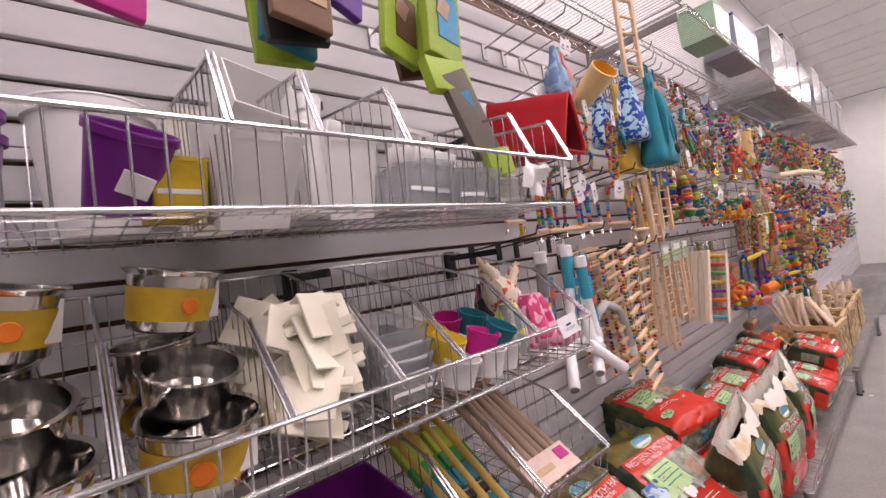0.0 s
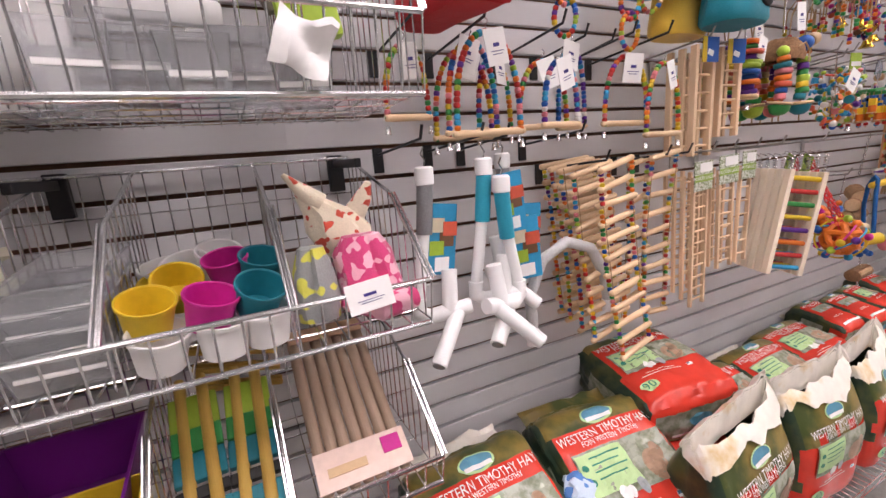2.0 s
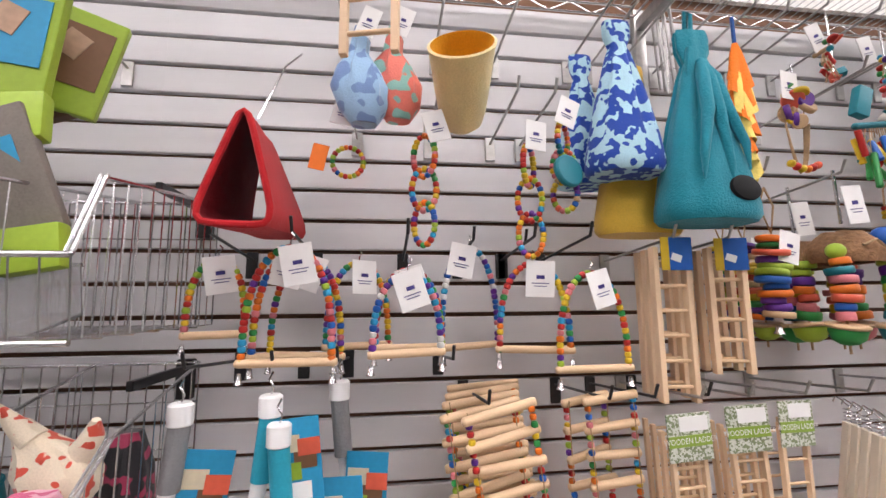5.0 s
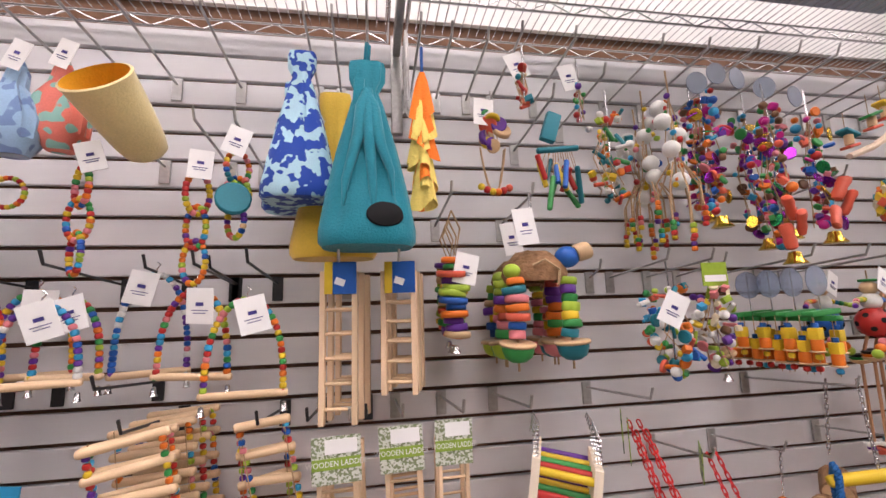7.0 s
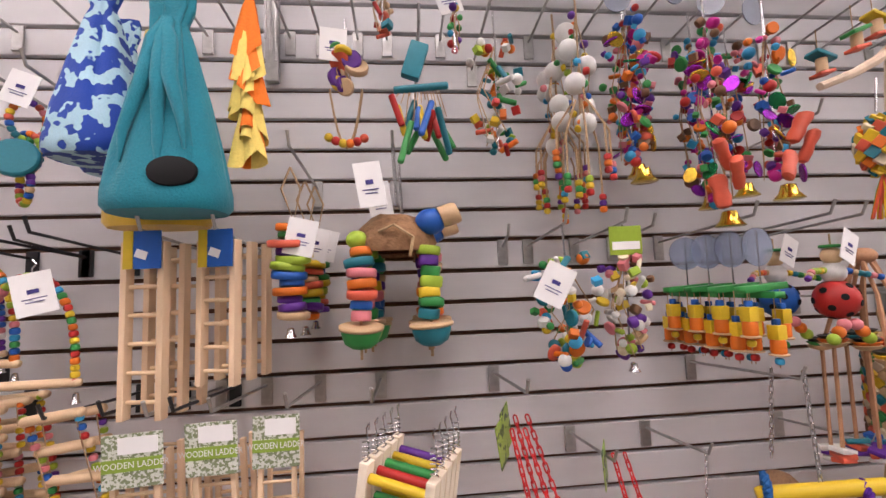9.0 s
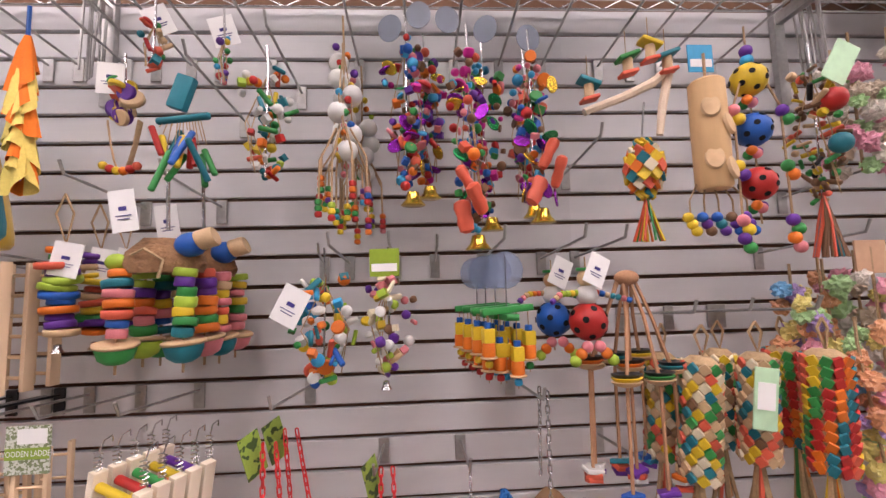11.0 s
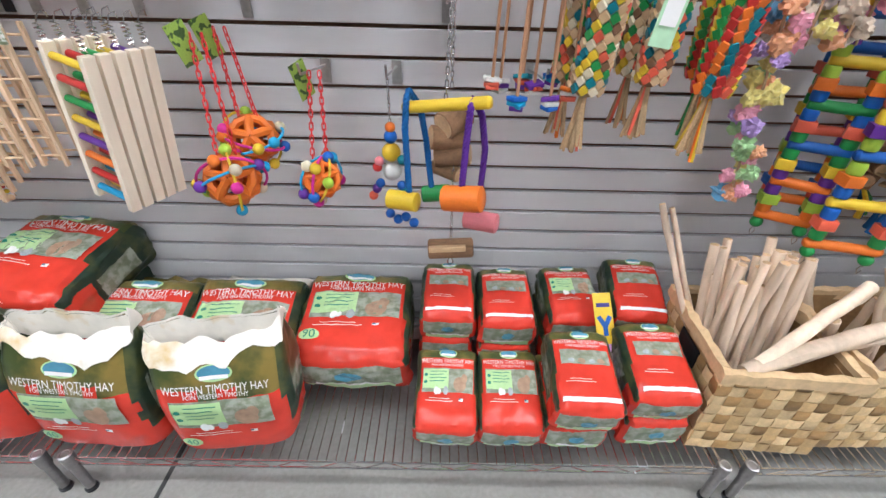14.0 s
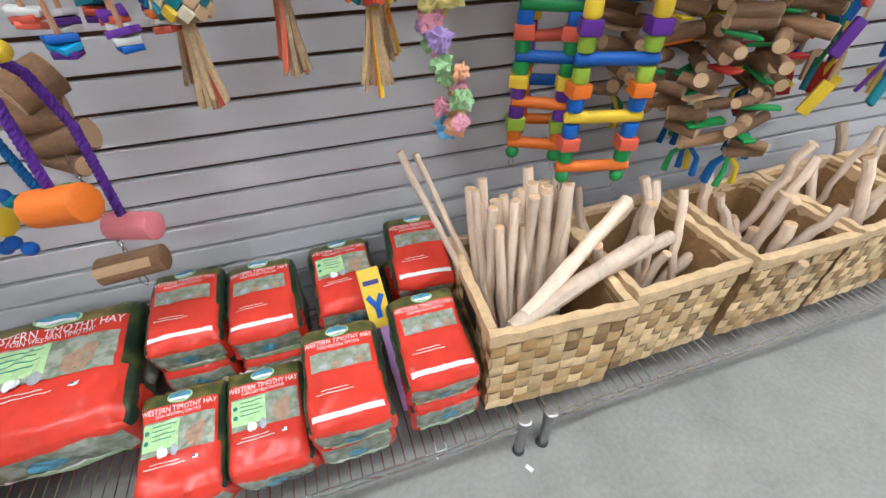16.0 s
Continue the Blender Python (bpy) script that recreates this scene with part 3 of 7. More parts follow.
def open_bag(label, W, D, H, m, seed, weight="40"):
    """A standing bag torn open at the top: front at y = -D / 2."""
    s = thing("open_hay_bag", label, "pet food bag", m, "open hay bags")
    n = 72

    def shell(t, f, grow=1.0):
        """Point of the wall at angle t and share f of the height."""
        c, q = math.cos(t), math.sin(t)
        k = (abs(c) ** 5 + abs(q) ** 5) ** -0.2
        b = (0.95 + 0.05 * min(1, f / 0.05)) * (1 + 0.04 * math.sin(math.pi * min(1, f)))
        b += 0.05 * noise.noise(Vector((1.6 * c + seed, 1.6 * q, 2.5 * f))) + 0.035 * abs(noise.noise(Vector((3.5 * c, 3.5 * q + seed, 4 * f)))) - 0.01
        pinch = 1.0 if f < 0.42 else 1 - 0.93 * (min(1.0, (f - 0.42) / 0.45)) ** 1.5
        return Vector((W / 2 * k * c * b * grow, D / 2 * k * q * b * pinch * grow, H * f))

    def brim(t):
        """Height of the torn edge."""
        c, q = math.cos(t), math.sin(t)
        return 0.80 + 0.08 * max(0, q) + 0.13 * max(0.0, c) ** 3 + 0.05 * noise.noise(Vector((3 * c + 2 * seed, 3 * q, 0))) + 0.02 * noise.noise(Vector((11 * c, 11 * q, seed)))

    ts = [2 * math.pi * i / n for i in range(n)]
    levels = [0.0, 0.015, 0.05, 0.12, 0.2, 0.3, 0.4, 0.5, 0.6, 0.7, 0.8, 0.88, 0.94, 1.0]
    loops = [[shell(t, f * brim(t)) for t in ts] for f in levels]
    bm = B()
    rings(bm, loops, cap=False)
    bm.faces.new(list(bm.verts)[:n][::-1])
    bm.faces.ensure_lookup_table()
    for f in bm.faces:
        c = f.calc_center_median()
        if abs(c.x) > 0.455 * W and abs(c.y) < 0.42 * D:
            f.material_index = 3 if 0.25 * H < c.z < 0.5 * H and abs(c.y) < 0.25 * D else (2 if c.z > 0.2 * H else 0)
        elif c.z > 0.52 * H:
            f.material_index = 1
    body = part("bag", bm, BAGRED, s)
    for k in (BAGOLIVE, BAGDARK, BAGGREY):
        body.data.materials.append(k)
    top = loops[-1]
    flap = [0.022 + 0.035 * max(0, noise.noise(Vector((2.5 * math.cos(t) + seed, 2.5 * math.sin(t), 5)))) + (0.035 if math.sin(t) < 0 else 0.0) * (0.5 + 0.5 * math.sin(3.3 * t + 2 * seed)) for t in ts]
    out = [p + Vector((0.006 * math.cos(t), 0.012 * math.sin(t) + (0.42 * flap[i] + 0.006) * (-1 if math.sin(t) < 0 else 1), -flap[i])) for i, (p, t) in enumerate(zip(top, ts))]
    mid = [p + Vector((0.007 * math.cos(t), 0.010 * math.sin(t) + (0.17 * flap[i] + 0.006) * (-1 if math.sin(t) < 0 else 1), -flap[i] * 0.4)) for i, (p, t) in enumerate(zip(top, ts))]
    lip = [p + Vector((0.002 * math.cos(t), 0.002 * math.sin(t), 0.006)) for p, t in zip(top, ts)]
    ins = [Vector((p.x * 0.975, p.y * 0.95, p.z - 0.015)) for p in top]
    deep = [Vector((p.x * 0.95, p.y * 0.9, H * 0.70)) for p in top]
    part("torn_top", rings(B(), [out, mid, lip, ins, deep], cap=False), BAGWHITE, s, "torn white inner lining folded outwards")
    def at(x, y, lift=0.0):
        lo, hi = math.pi, 2 * math.pi
        f = y / H
        for _ in range(24):
            md = (lo + hi) / 2
            if shell(md, f).x < x:
                lo = md
            else:
                hi = md
        return shell((lo + hi) / 2, f) - Vector((0, lift + 0.002, 0))

    prints(s, at, W * 0.9, 0.02 * H, 0.74 * H, True, weight)
    return s


LIE = "stuffed red and olive hay bag lying on the wire shelf"
# the large bags
hay_bag("hay_bag", LIE, 0.36, 0.46, 0.15, T(-1.16, -0.50, 0.162) @ pose(0, 0, 0, 28, 0, 2), True, 1)
hay_bag("hay_bag", LIE, 0.36, 0.46, 0.15, T(-0.80, -0.51, 0.162) @ pose(0, 0, 0, 28, 0, -6), True, 2)
hay_bag("hay_bag", LIE, 0.36, 0.42, 0.17, T(-0.46, -0.37, 0.17) @ pose(0, 0, 0, 4, 0, 0), True, 3)
hay_bag("hay_bag", "stuffed red hay bag laid on top of another", 0.36, 0.38, 0.17, T(-0.45, -0.33, 0.335) @ pose(0, 0, 0, 8, 0, -7), True, 4)
hay_bag("hay_bag", LIE, 0.33, 0.36, 0.15, T(-0.16, -0.42, 0.162) @ pose(0, 0, 0, 17, 0, 0), True, 5)
hay_bag("hay_bag", LIE, 0.33, 0.36, 0.15, T(0.165, -0.41, 0.162) @ pose(0, 0, 0, 17, 0, 0), True, 6)
hay_bag("hay_bag", LIE, 0.34, 0.36, 0.165, T(0.505, -0.37, 0.162) @ pose(0, 0, 0, 9, 0, 0), True, 7)
hay_bag("hay_bag", LIE, 0.36, 0.46, 0.15, T(-2.05, -0.52, 0.162) @ pose(0, 0, 0, 14, 0, 3), True, 8)
hay_bag("hay_bag", LIE, 0.36, 0.46, 0.15, T(-2.46, -0.52, 0.162) @ pose(0, 0, 0, 14, 0, -3), True, 9)
# the small bags, some doubled up
SM = "small stuffed red bag of timothy hay on the wire shelf"
for x, y, w, l, z, tilt, seed, big in (
    (0.795, -0.26, 0.165, 0.25, 0.162, 2, 11, False), (0.985, -0.285, 0.165, 0.26, 0.162, 2, 12, False), (1.195, -0.27, 0.165, 0.26, 0.162, 2, 13, True), (1.40, -0.25, 0.17, 0.24, 0.162, 2, 14, False),
    (0.795, -0.555, 0.17, 0.245, 0.164, 15, 15, True), (0.97, -0.555, 0.17, 0.245, 0.164, 15, 16, True), (1.145, -0.56, 0.17, 0.25, 0.162, 4, 17, False), (1.365, -0.545, 0.17, 0.25, 0.162, 4, 18, False),
):
    hay_bag("small_hay_bag", SM, w, l, 0.125, T(x, y, z) @ pose(0, 0, 0, tilt, 0, (seed % 5) - 2), big, seed, "")
for x, y, z, tilt, seed, big in ((0.80, -0.255, 0.268, 10, 21, False), (0.985, -0.28, 0.268, 10, 22, False), (1.20, -0.265, 0.272, 9, 23, True), (1.41, -0.225, 0.27, 18, 24, False), (1.15, -0.575, 0.272, 12, 25, False), (1.36, -0.54, 0.272, 12, 26, False)):
    hay_bag("small_hay_bag", "small red hay bag stacked on another small bag", 0.17, 0.245, 0.12, T(x, y, z) @ pose(0, 0, 0, tilt, 0, (seed % 5) - 2 - (6 if seed == 24 else 0)), big, seed, "")
# standing torn-open bags
OB = "standing red and olive hay bag, top torn open showing white lining"
open_bag(OB, 0.38, 0.20, 0.44, T(-0.52, -0.475, 0.162) @ pose(0, 0, 0, 0, 0, 6), 1)
open_bag(OB, 0.335, 0.20, 0.44, T(-0.135, -0.475, 0.162) @ pose(0, 0, 0, 0, 0, -3), 2)
open_bag(OB, 0.32, 0.21, 0.43, T(0.218, -0.47, 0.162) @ pose(0, 0, 0, 0, 0, 7), 3)
s = thing("paper_scrap", "small white paper scrap lying on the floor", "litter", T(1.56, -0.655, 0.0015))
part("paper", box(B(), (0, 0, 0.001), (0.012, 0.022, 0.001), rot(0, 0, 30).to_4x4()), PAPER, s, smooth=False)
# scoop card and purple wand lying between the small bags
s = thing("toy_card", "yellow hang card with a blue printed shape on a purple strip", "toy", T(1.255, -0.26, 0.46) @ pose(0, 0, 0, 42, 0, 4))
part("card", box(B(), (0, -0.06, 0), (0.055, 0.15, 0.003), bevel=0.001), paint("yellow"), s)
bm = B()
for dx, dy, a in ((-0.009, -0.07, 30), (0.009, -0.07, -30), (0.0, -0.095, 0)):
    box(bm, (0, 0, 0), (0.014, 0.034, 0.002), T(dx, dy, 0.003) @ rot(0, 0, a).to_4x4(), 0.0006)
part("printed_shape", bm, paint("blue"), s)
part("printed_bar", box(B(), (0, -0.022, 0.003), (0.04, 0.012, 0.002)), INK, s, smooth=False)
part("strip", box(B(), (0.008, -0.235, -0.006), (0.03, 0.22, 0.006), bevel=0.002), mat("lilac_plastic", (0.55, 0.30, 0.66), 0.4), s)

# ---- woven baskets with sticks ----


def unit_weave_h(bm):
    """One crossing of a wide woven strip, bowed outwards."""
    rings(bm, [[Vector((-0.53 + 1.06 * i / 4, -0.12 - 0.10 * math.sin(math.pi * i / 4), z)) for i in range(5)] for z in (-0.475, 0.475)], close=False, cap=False)


def unit_weave_v(bm):
    rings(bm, [[Vector((x, -0.12 - 0.10 * math.sin(math.pi * i / 4), -0.53 + 1.06 * i / 4)) for i in range(5)] for x in (-0.475, 0.475)], close=False, cap=False)


def woven_basket(x0, x1, label, turn=0.0, seed=0):
    """A square basket plaited of flat strips, its front left foot at x0, with a hand slot in the side."""
    w, d, h = x1 - x0, 0.335, 0.295
    rnd = random.Random(seed)
    s = thing("woven_basket", label, "basket", T(x0, -0.545, 0.162) @ pose(0, 0, 0, 0, 0, turn), "woven baskets")
    t = 0.006
    # tan-brown inside, darker than the strips: the basket's inner shade is in the colour
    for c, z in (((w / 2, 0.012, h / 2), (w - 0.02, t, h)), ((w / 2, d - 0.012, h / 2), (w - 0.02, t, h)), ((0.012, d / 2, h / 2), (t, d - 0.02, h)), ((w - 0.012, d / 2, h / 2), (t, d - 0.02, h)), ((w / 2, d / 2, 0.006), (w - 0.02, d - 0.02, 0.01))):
        part("liner_panel", box(B(), c, z), WEAVESHADE, s, smooth=False)
    for c, z in (((w / 2, 0.004, h), (w + 0.014, 0.022, 0.034)), ((w / 2, d - 0.004, h), (w + 0.014, 0.022, 0.034)), ((0.004, d / 2, h), (0.022, d - 0.03, 0.034)), ((w - 0.004, d / 2, h), (0.022, d - 0.03, 0.034))):
        bm = box(B(), c, z)
        bmesh.ops.subdivide_edges(bm, edges=bm.edges[:], cuts=9, use_grid_fill=True)
        for v in bm.verts:
            v.co += Vector((0, 0, 0.004 * math.sin(95 * (v.co.x + v.co.y) + seed))) + 0.003 * noise.noise_vector(v.co * 25)
        part("rim", bm, WEAVERIM, s, "bound rim of lighter strip")
    nw, nh = 9, 8
    ph = h / nh
    for side in (False, True):
        if side and x0 > 1.6:
            continue
        pw = (d if side else w) / nw
        for i in range(nw):
            for j in range(nh):
                if side and j in (5, 6) and 3 <= i <= 5:
                    continue
                u, zc = (i + 0.5) * pw, (j + 0.5) * ph
                m = T(0.008, u, zc) @ pose(0, 0, 0, 0, 0, -90) if side else T(u, 0.008, zc)
                kind = (i + j) % 2
                c = rnd.choice((WEAVE, WEAVE, WEAVEMID) if kind else (WEAVEMID, WEAVE2, WEAVE2, WEAVE))
                me = shared("weave_h" if kind else "weave_v", unit_weave_h if kind else unit_weave_v, c)
                piece("woven_strip", me, s, m @ Matrix.Diagonal((pw, 0.03, ph, 1)))
    # solid black box in place of the shade in the hand slot
    part("grip_slot", box(B(), (0.004, d / 2, h * 6 / nh), (0.006, 0.105, 0.062), bevel=0.002), BLACKM, s, "black box for the shade in the hand slot", smooth=False)
    return s


def stick(name, label, p0, p1, r, bent=0.0, seed=0, material=None, group="sticks"):
    rnd = random.Random(seed)
    p0, p1 = Vector(p0), Vector(p1)
    n = 8 if bent else 3
    off = [Vector((rnd.uniform(-1, 1), rnd.uniform(-1, 1), rnd.uniform(-1, 1))) * bent for _ in range(n + 1)]
    pts = [p0.lerp(p1, i / n) + off[i] for i in range(n + 1)]
    L = T(*p0)
    s = thing(name, label, "stick", L, group)
    part("wood", tube(B(), [p - p0 for p in pts], [r * rnd.uniform(0.9, 1.1) for _ in pts], 9), material or STICKW, s)
    part("cut_end", lathe(B(), [(r * 0.86, -0.001), (r * 0.86, 0.0015)], 9, T(*(pts[-1] - p0)) @ along((0, 0, 0), pts[-1] - pts[-2])), CUTW, s, "paler sawn end")
    return s


for k, (a, b, turn) in enumerate(((1.468, 1.805, -4), (1.838, 2.165, 1), (2.20, 2.525, -1), (2.56, 2.89, 1), (2.925, 3.255, 0))):
    woven_basket(a, b, "square woven bark basket filled with wooden sticks on the shelf", turn, k)
rs = random.Random(5)
for k in range(34):
    u = k / 33
    x = 1.505 + 0.255 * u + rs.uniform(-0.012, 0.012)
    stick("perch_stick", "straight peeled wooden perch stick standing in a basket", (1.535 + 0.20 * u, -0.40 + rs.uniform(-0.04, 0.04), 0.19), (x + rs.uniform(-0.01, 0.02), -0.30 + rs.uniform(-0.08, 0.05), 0.645 + rs.uniform(-0.06, 0.035)), rs.uniform(0.010, 0.014), 0.001, k)
for k, (p0, p1, r) in enumerate((((1.58, -0.40, 0.2), (1.372, -0.20, 0.745), 0.011), ((1.60, -0.38, 0.2), (1.412, -0.185, 0.725), 0.010), ((1.52, -0.53, 0.46), (1.92, -0.44, 0.535), 0.020), ((1.56, -0.52, 0.478), (1.90, -0.36, 0.60), 0.016), ((1.60, -0.50, 0.475), (2.02, -0.42, 0.50), 0.017), ((1.66, -0.45, 0.46), (1.94, -0.33, 0.56), 0.014))):
    stick("perch_stick", "long smooth wooden perch stick leaning out of a basket", p0, p1, r * (0.8 if k < 2 else 1.05), 0.002, 40 + k)
for k in range(46):
    bx = (1.84, 2.21, 2.56, 2.93)[k % 4]
    x = bx + rs.uniform(0.06, 0.28)
    y = -0.38 + rs.uniform(-0.12, 0.12)
    e = Vector((x + rs.uniform(-0.16, 0.16), y + rs.uniform(-0.12, 0.14), 0.46 + rs.uniform(-0.08, 0.18)))
    stick("branch", "crooked natural branch piece with knots in a basket", (x, y, 0.20), e, rs.uniform(0.011, 0.019), 0.006, 80 + k, None, "branches")

# ---- peg hooks ----
RT = random.Random(11)


def peg(x, k, length=0.28, dark=False, rise=0.03):
    """A hook in groove k: a plate on the board and a rod with an upturned tip."""
    s = thing("peg_hook", "zinc-plated slatwall peg hook with a long rod", "hook", T(x, 0, zg(k)), "peg hooks")
    material = BLACKM if dark else ZINC
    part("plate", box(B(), (0, -0.005, -0.034), (0.026, 0.006, 0.062), bevel=0.002), material, s, smooth=False)
    z0 = -0.02
    part("rod", tube(B(), [(0, -0.006, z0), (0, -length * 0.5, z0 + rise * 0.35), (0, -length + 0.012, z0 + rise * 0.7), (0, -length, z0 + rise + 0.016)], 0.0032, 6), material, s)
    return s


def hang(name, label, category, p, group="", rz=0.0, tilt=0.0):
    return thing(name, label, category, T(*p) @ pose(0, 0, 0, 0, tilt, rz), group)


def tag(s, p, w=0.045, h=0.062, turn=(0, 0, 0), bars=True):
    """A white price card with dark bars of print."""
    m = T(*p) @ pose(0, 0, 0, *turn)
    t = part("price_tag", box(B(), (0, 0, -h / 2), (w, 0.0016, h), bevel=0.0005), PAPER, s, "white price tag", smooth=False, m=m)
    if bars:
        bm = B()
        for zz, ww, hh in ((-0.45, 0.28, 0.10), (-0.62, 0.6, 0.02), (-0.70, 0.45, 0.02)):
            box(bm, (0, -0.0014, zz * h), (w * ww, 0.0008, hh * h))
        tagged(part("printed_bars", bm, INK, t, smooth=False), kind="stuff")
    return t


def cord(s, pts, r=0.0018, material=None, name="cord"):
    return part(name, tube(B(), pts, r, 5), material or ROPE, s)


BRIGHT = ("red", "orange", "yellow", "green", "lime", "blue", "red", "sky", "orange", "yellow", "purple", "pink")
DUSTY = ("teal", "orange", "lime", "purple", "pink", "green", "blue", "yellow", "coral", "natural")


def beads_along(s, pts, r, colours, rnd, gap=1.55, shape="bead"):
    """Threads beads on a path of points."""
    pts = [Vector(p) for p in pts]
    run, need = 0.0, 0.0
    for a, b in zip(pts, pts[1:]):
        L = (b - a).length
        while need <= run + L:
            f = (need - run) / L if L else 0
            q = (b - a).to_track_quat("Z", "Y").to_matrix()
            put("bead", shape, paint(rnd.choice(colours)), s, a.lerp(b, f), r * rnd.uniform(0.92, 1.06), q)
            need += r * gap
        run += L


def arch(w, h, n=14, rx=0.0):
    """Points of a hoop open at the foot: from left foot over the top to the right foot."""
    out = []
    for i in range(n + 1):
        t = math.pi * i / n
        out.append((-w / 2 * math.cos(t) * (1.0 if i not in (0, n) else 1.0), 0.0, -h + h * (math.sin(t) ** 0.75)))
    return out


def bead_swing(p, w=0.145, h=0.18, seed=0, colours=BRIGHT, rz=0.0, tilt=0.0, tagged_card=True, r=0.0072):
    rnd = random.Random(seed)
    s = hang("bead_swing", "bird swing of bright plastic beads arched over a wooden dowel", "bird toy", p, "bead swings", rz, tilt)
    pts = arch(w, h)
    cord(s, pts, 0.0012, CHROME, "wire")
    beads_along(s, pts, r, colours, rnd)
    put("dowel", "dowel", WOODX, s, (0, 0, -h), (0.0075, 0.0075, w * 1.12), rot(0, 90 + rnd.uniform(-2, 2), 0), "pale wooden perch dowel")
    part("hook_wire", tube(B(), [(0, 0, -0.002), (0, 0, 0.012), (0.006, 0, 0.02), (0, 0, 0.026)], 0.0014, 5), CHROME, s)
    for x in (-w / 2 - 0.002, w / 2 + 0.002):
        part("bell", lathe(B(), [(0.001, -h - 0.016), (0.004, -h - 0.018), (0.006, -h - 0.032), (0.008, -h - 0.034)], 8, T(x, 0, 0)), CHROME, s)
    if tagged_card:
        tag(s, (rnd.uniform(-0.02, 0.02), -0.012, 0.004), 0.055, 0.07, (rnd.uniform(-8, 8), rnd.uniform(-30, 30), rnd.uniform(-15, 15)))
    return s


def bead_chain(p, h=0.2, seed=0, colours=BRIGHT):
    rnd = random.Random(seed)
    s = hang("bead_chain", "chain of linked rings of bright plastic beads with a tag", "bird toy", p, "bead chains")
    n = 3
    for k in range(n):
        c = -h * (k + 0.5) / n
        q = rot(0, 0, rnd.uniform(-50, 50))
        pts = [q @ Vector((0.024 * math.cos(t), 0, 0)) + Vector((0, 0, c + h / n * 0.62 * math.sin(t))) for t in [2 * math.pi * i / 16 for i in range(17)]]
        cord(s, pts, 0.001, CHROME, "wire")
        beads_along(s, pts, 0.0066, colours, rnd)
    cord(s, [(0, 0, 0.05), (0, 0, 0)], 0.0016, CHROME, "chain")
    tag(s, (0.012, -0.02, 0.05), 0.045, 0.06, (0, rnd.uniform(-20, 20), 10))
    return s


def bead_ladder(p, n, w, h, seed, rz=0.0, lean=0.0, swing=0.0):
    """A soft ladder of dowels and beads; lean moves its foot forward, swing sideways."""
    rnd = random.Random(seed)
    s = hang("bead_ladder", "hanging bird ladder of wooden dowels strung with bright beads", "bird toy", p, "bead ladders", rz)
    for k in range(n):
        f = k / (n - 1)
        y, x = -lean * f + 0.012 * math.sin(5 * f + seed), swing * f
        z = -h * f
        put("dowel", "dowel", WOODX, s, (x, y, z), (0.0085, 0.0085, w * 1.22), rot(rnd.uniform(-5, 5), 90 - 8 + rnd.uniform(-4, 4), rnd.uniform(-6, 6)), "pale wooden rung")
        if k < n - 1:
            for sx in (-1, 1):
                for j in range(3):
                    put("bead", "bead", paint(rnd.choice(BRIGHT)), s, (x + swing / (n - 1) * (j + 0.7) / 3.4 + sx * w / 2, y - lean / (n - 1) * (j + 0.7) / 3.4, z + sx * 0.1 * w - h / (n - 1) * (j + 0.75) / 3.6), 0.0068)
    for sx in (-1, 1):
        cord(s, [(sx * w / 2, 0, 0), (sx * w / 2 + swing / 2, -lean / 2, -h / 2), (sx * w / 2 + swing, -lean, -h)], 0.0012)
    return s


LEAFPRINT = patterned("leaf_photo_card", (0.60, 0.62, 0.55), (0.20, 0.24, 0.13), 210, 0.35, 0.5, 0.0)


def wood_ladder(p, w, h, n, rz=0.0, tilt=0.0, rail=0.011, deep=0.011, label="plain wooden bird ladder hanging by its top", card=None, coloured=None, lean=0.0, group="wooden ladders", rails=None):
    s = thing("wooden_ladder", label, "bird toy", T(*p) @ pose(0, 0, 0, lean, tilt, rz), group)
    for sx in (-1, 1):
        part("rail", box(B(), (sx * (w - rail) / 2, 0, -h / 2), (rail, deep, h), bevel=0.0015), rails or WOOD, s, smooth=False)
    for k in range(n):
        z = -h * (k + 0.6) / (n + 0.2)
        c = WOODX if not coloured else paint(coloured[k % len(coloured)])
        put("rung", "dowel", c, s, (0, 0, z), (rail * (0.34 if not coloured else 0.5), rail * (0.34 if not coloured else 0.5), w - rail * 0.6), rot(0, 90, 0))
    if card:
        c = part("header_card", box(B(), (0, -deep * 0.9, 0.0), (w * 1.22, 0.003, 0.085), bevel=0.0008), LEAFPRINT, s, "printed card with a leafy photo", smooth=False)
        part("green_band", box(B(), (0, -deep * 0.9 - 0.002, -0.006), (w * 1.2, 0.0012, 0.020)), mat("leaf_green_print", (0.24, 0.36, 0.05), 0.4), c, smooth=False)
        part("white_panel", box(B(), (w * 0.12, -deep * 0.9 - 0.002, 0.024), (w * 0.8, 0.0012, 0.026)), PAPER, c, smooth=False)
        wrap(letters("WOODEN LADDER", 0.0145), lambda x, y, lift: Vector((x, -deep * 0.9 - 0.0032, y)), 0, -0.006, "lettering", PAPER, c, sx=w / 0.085)
    return s


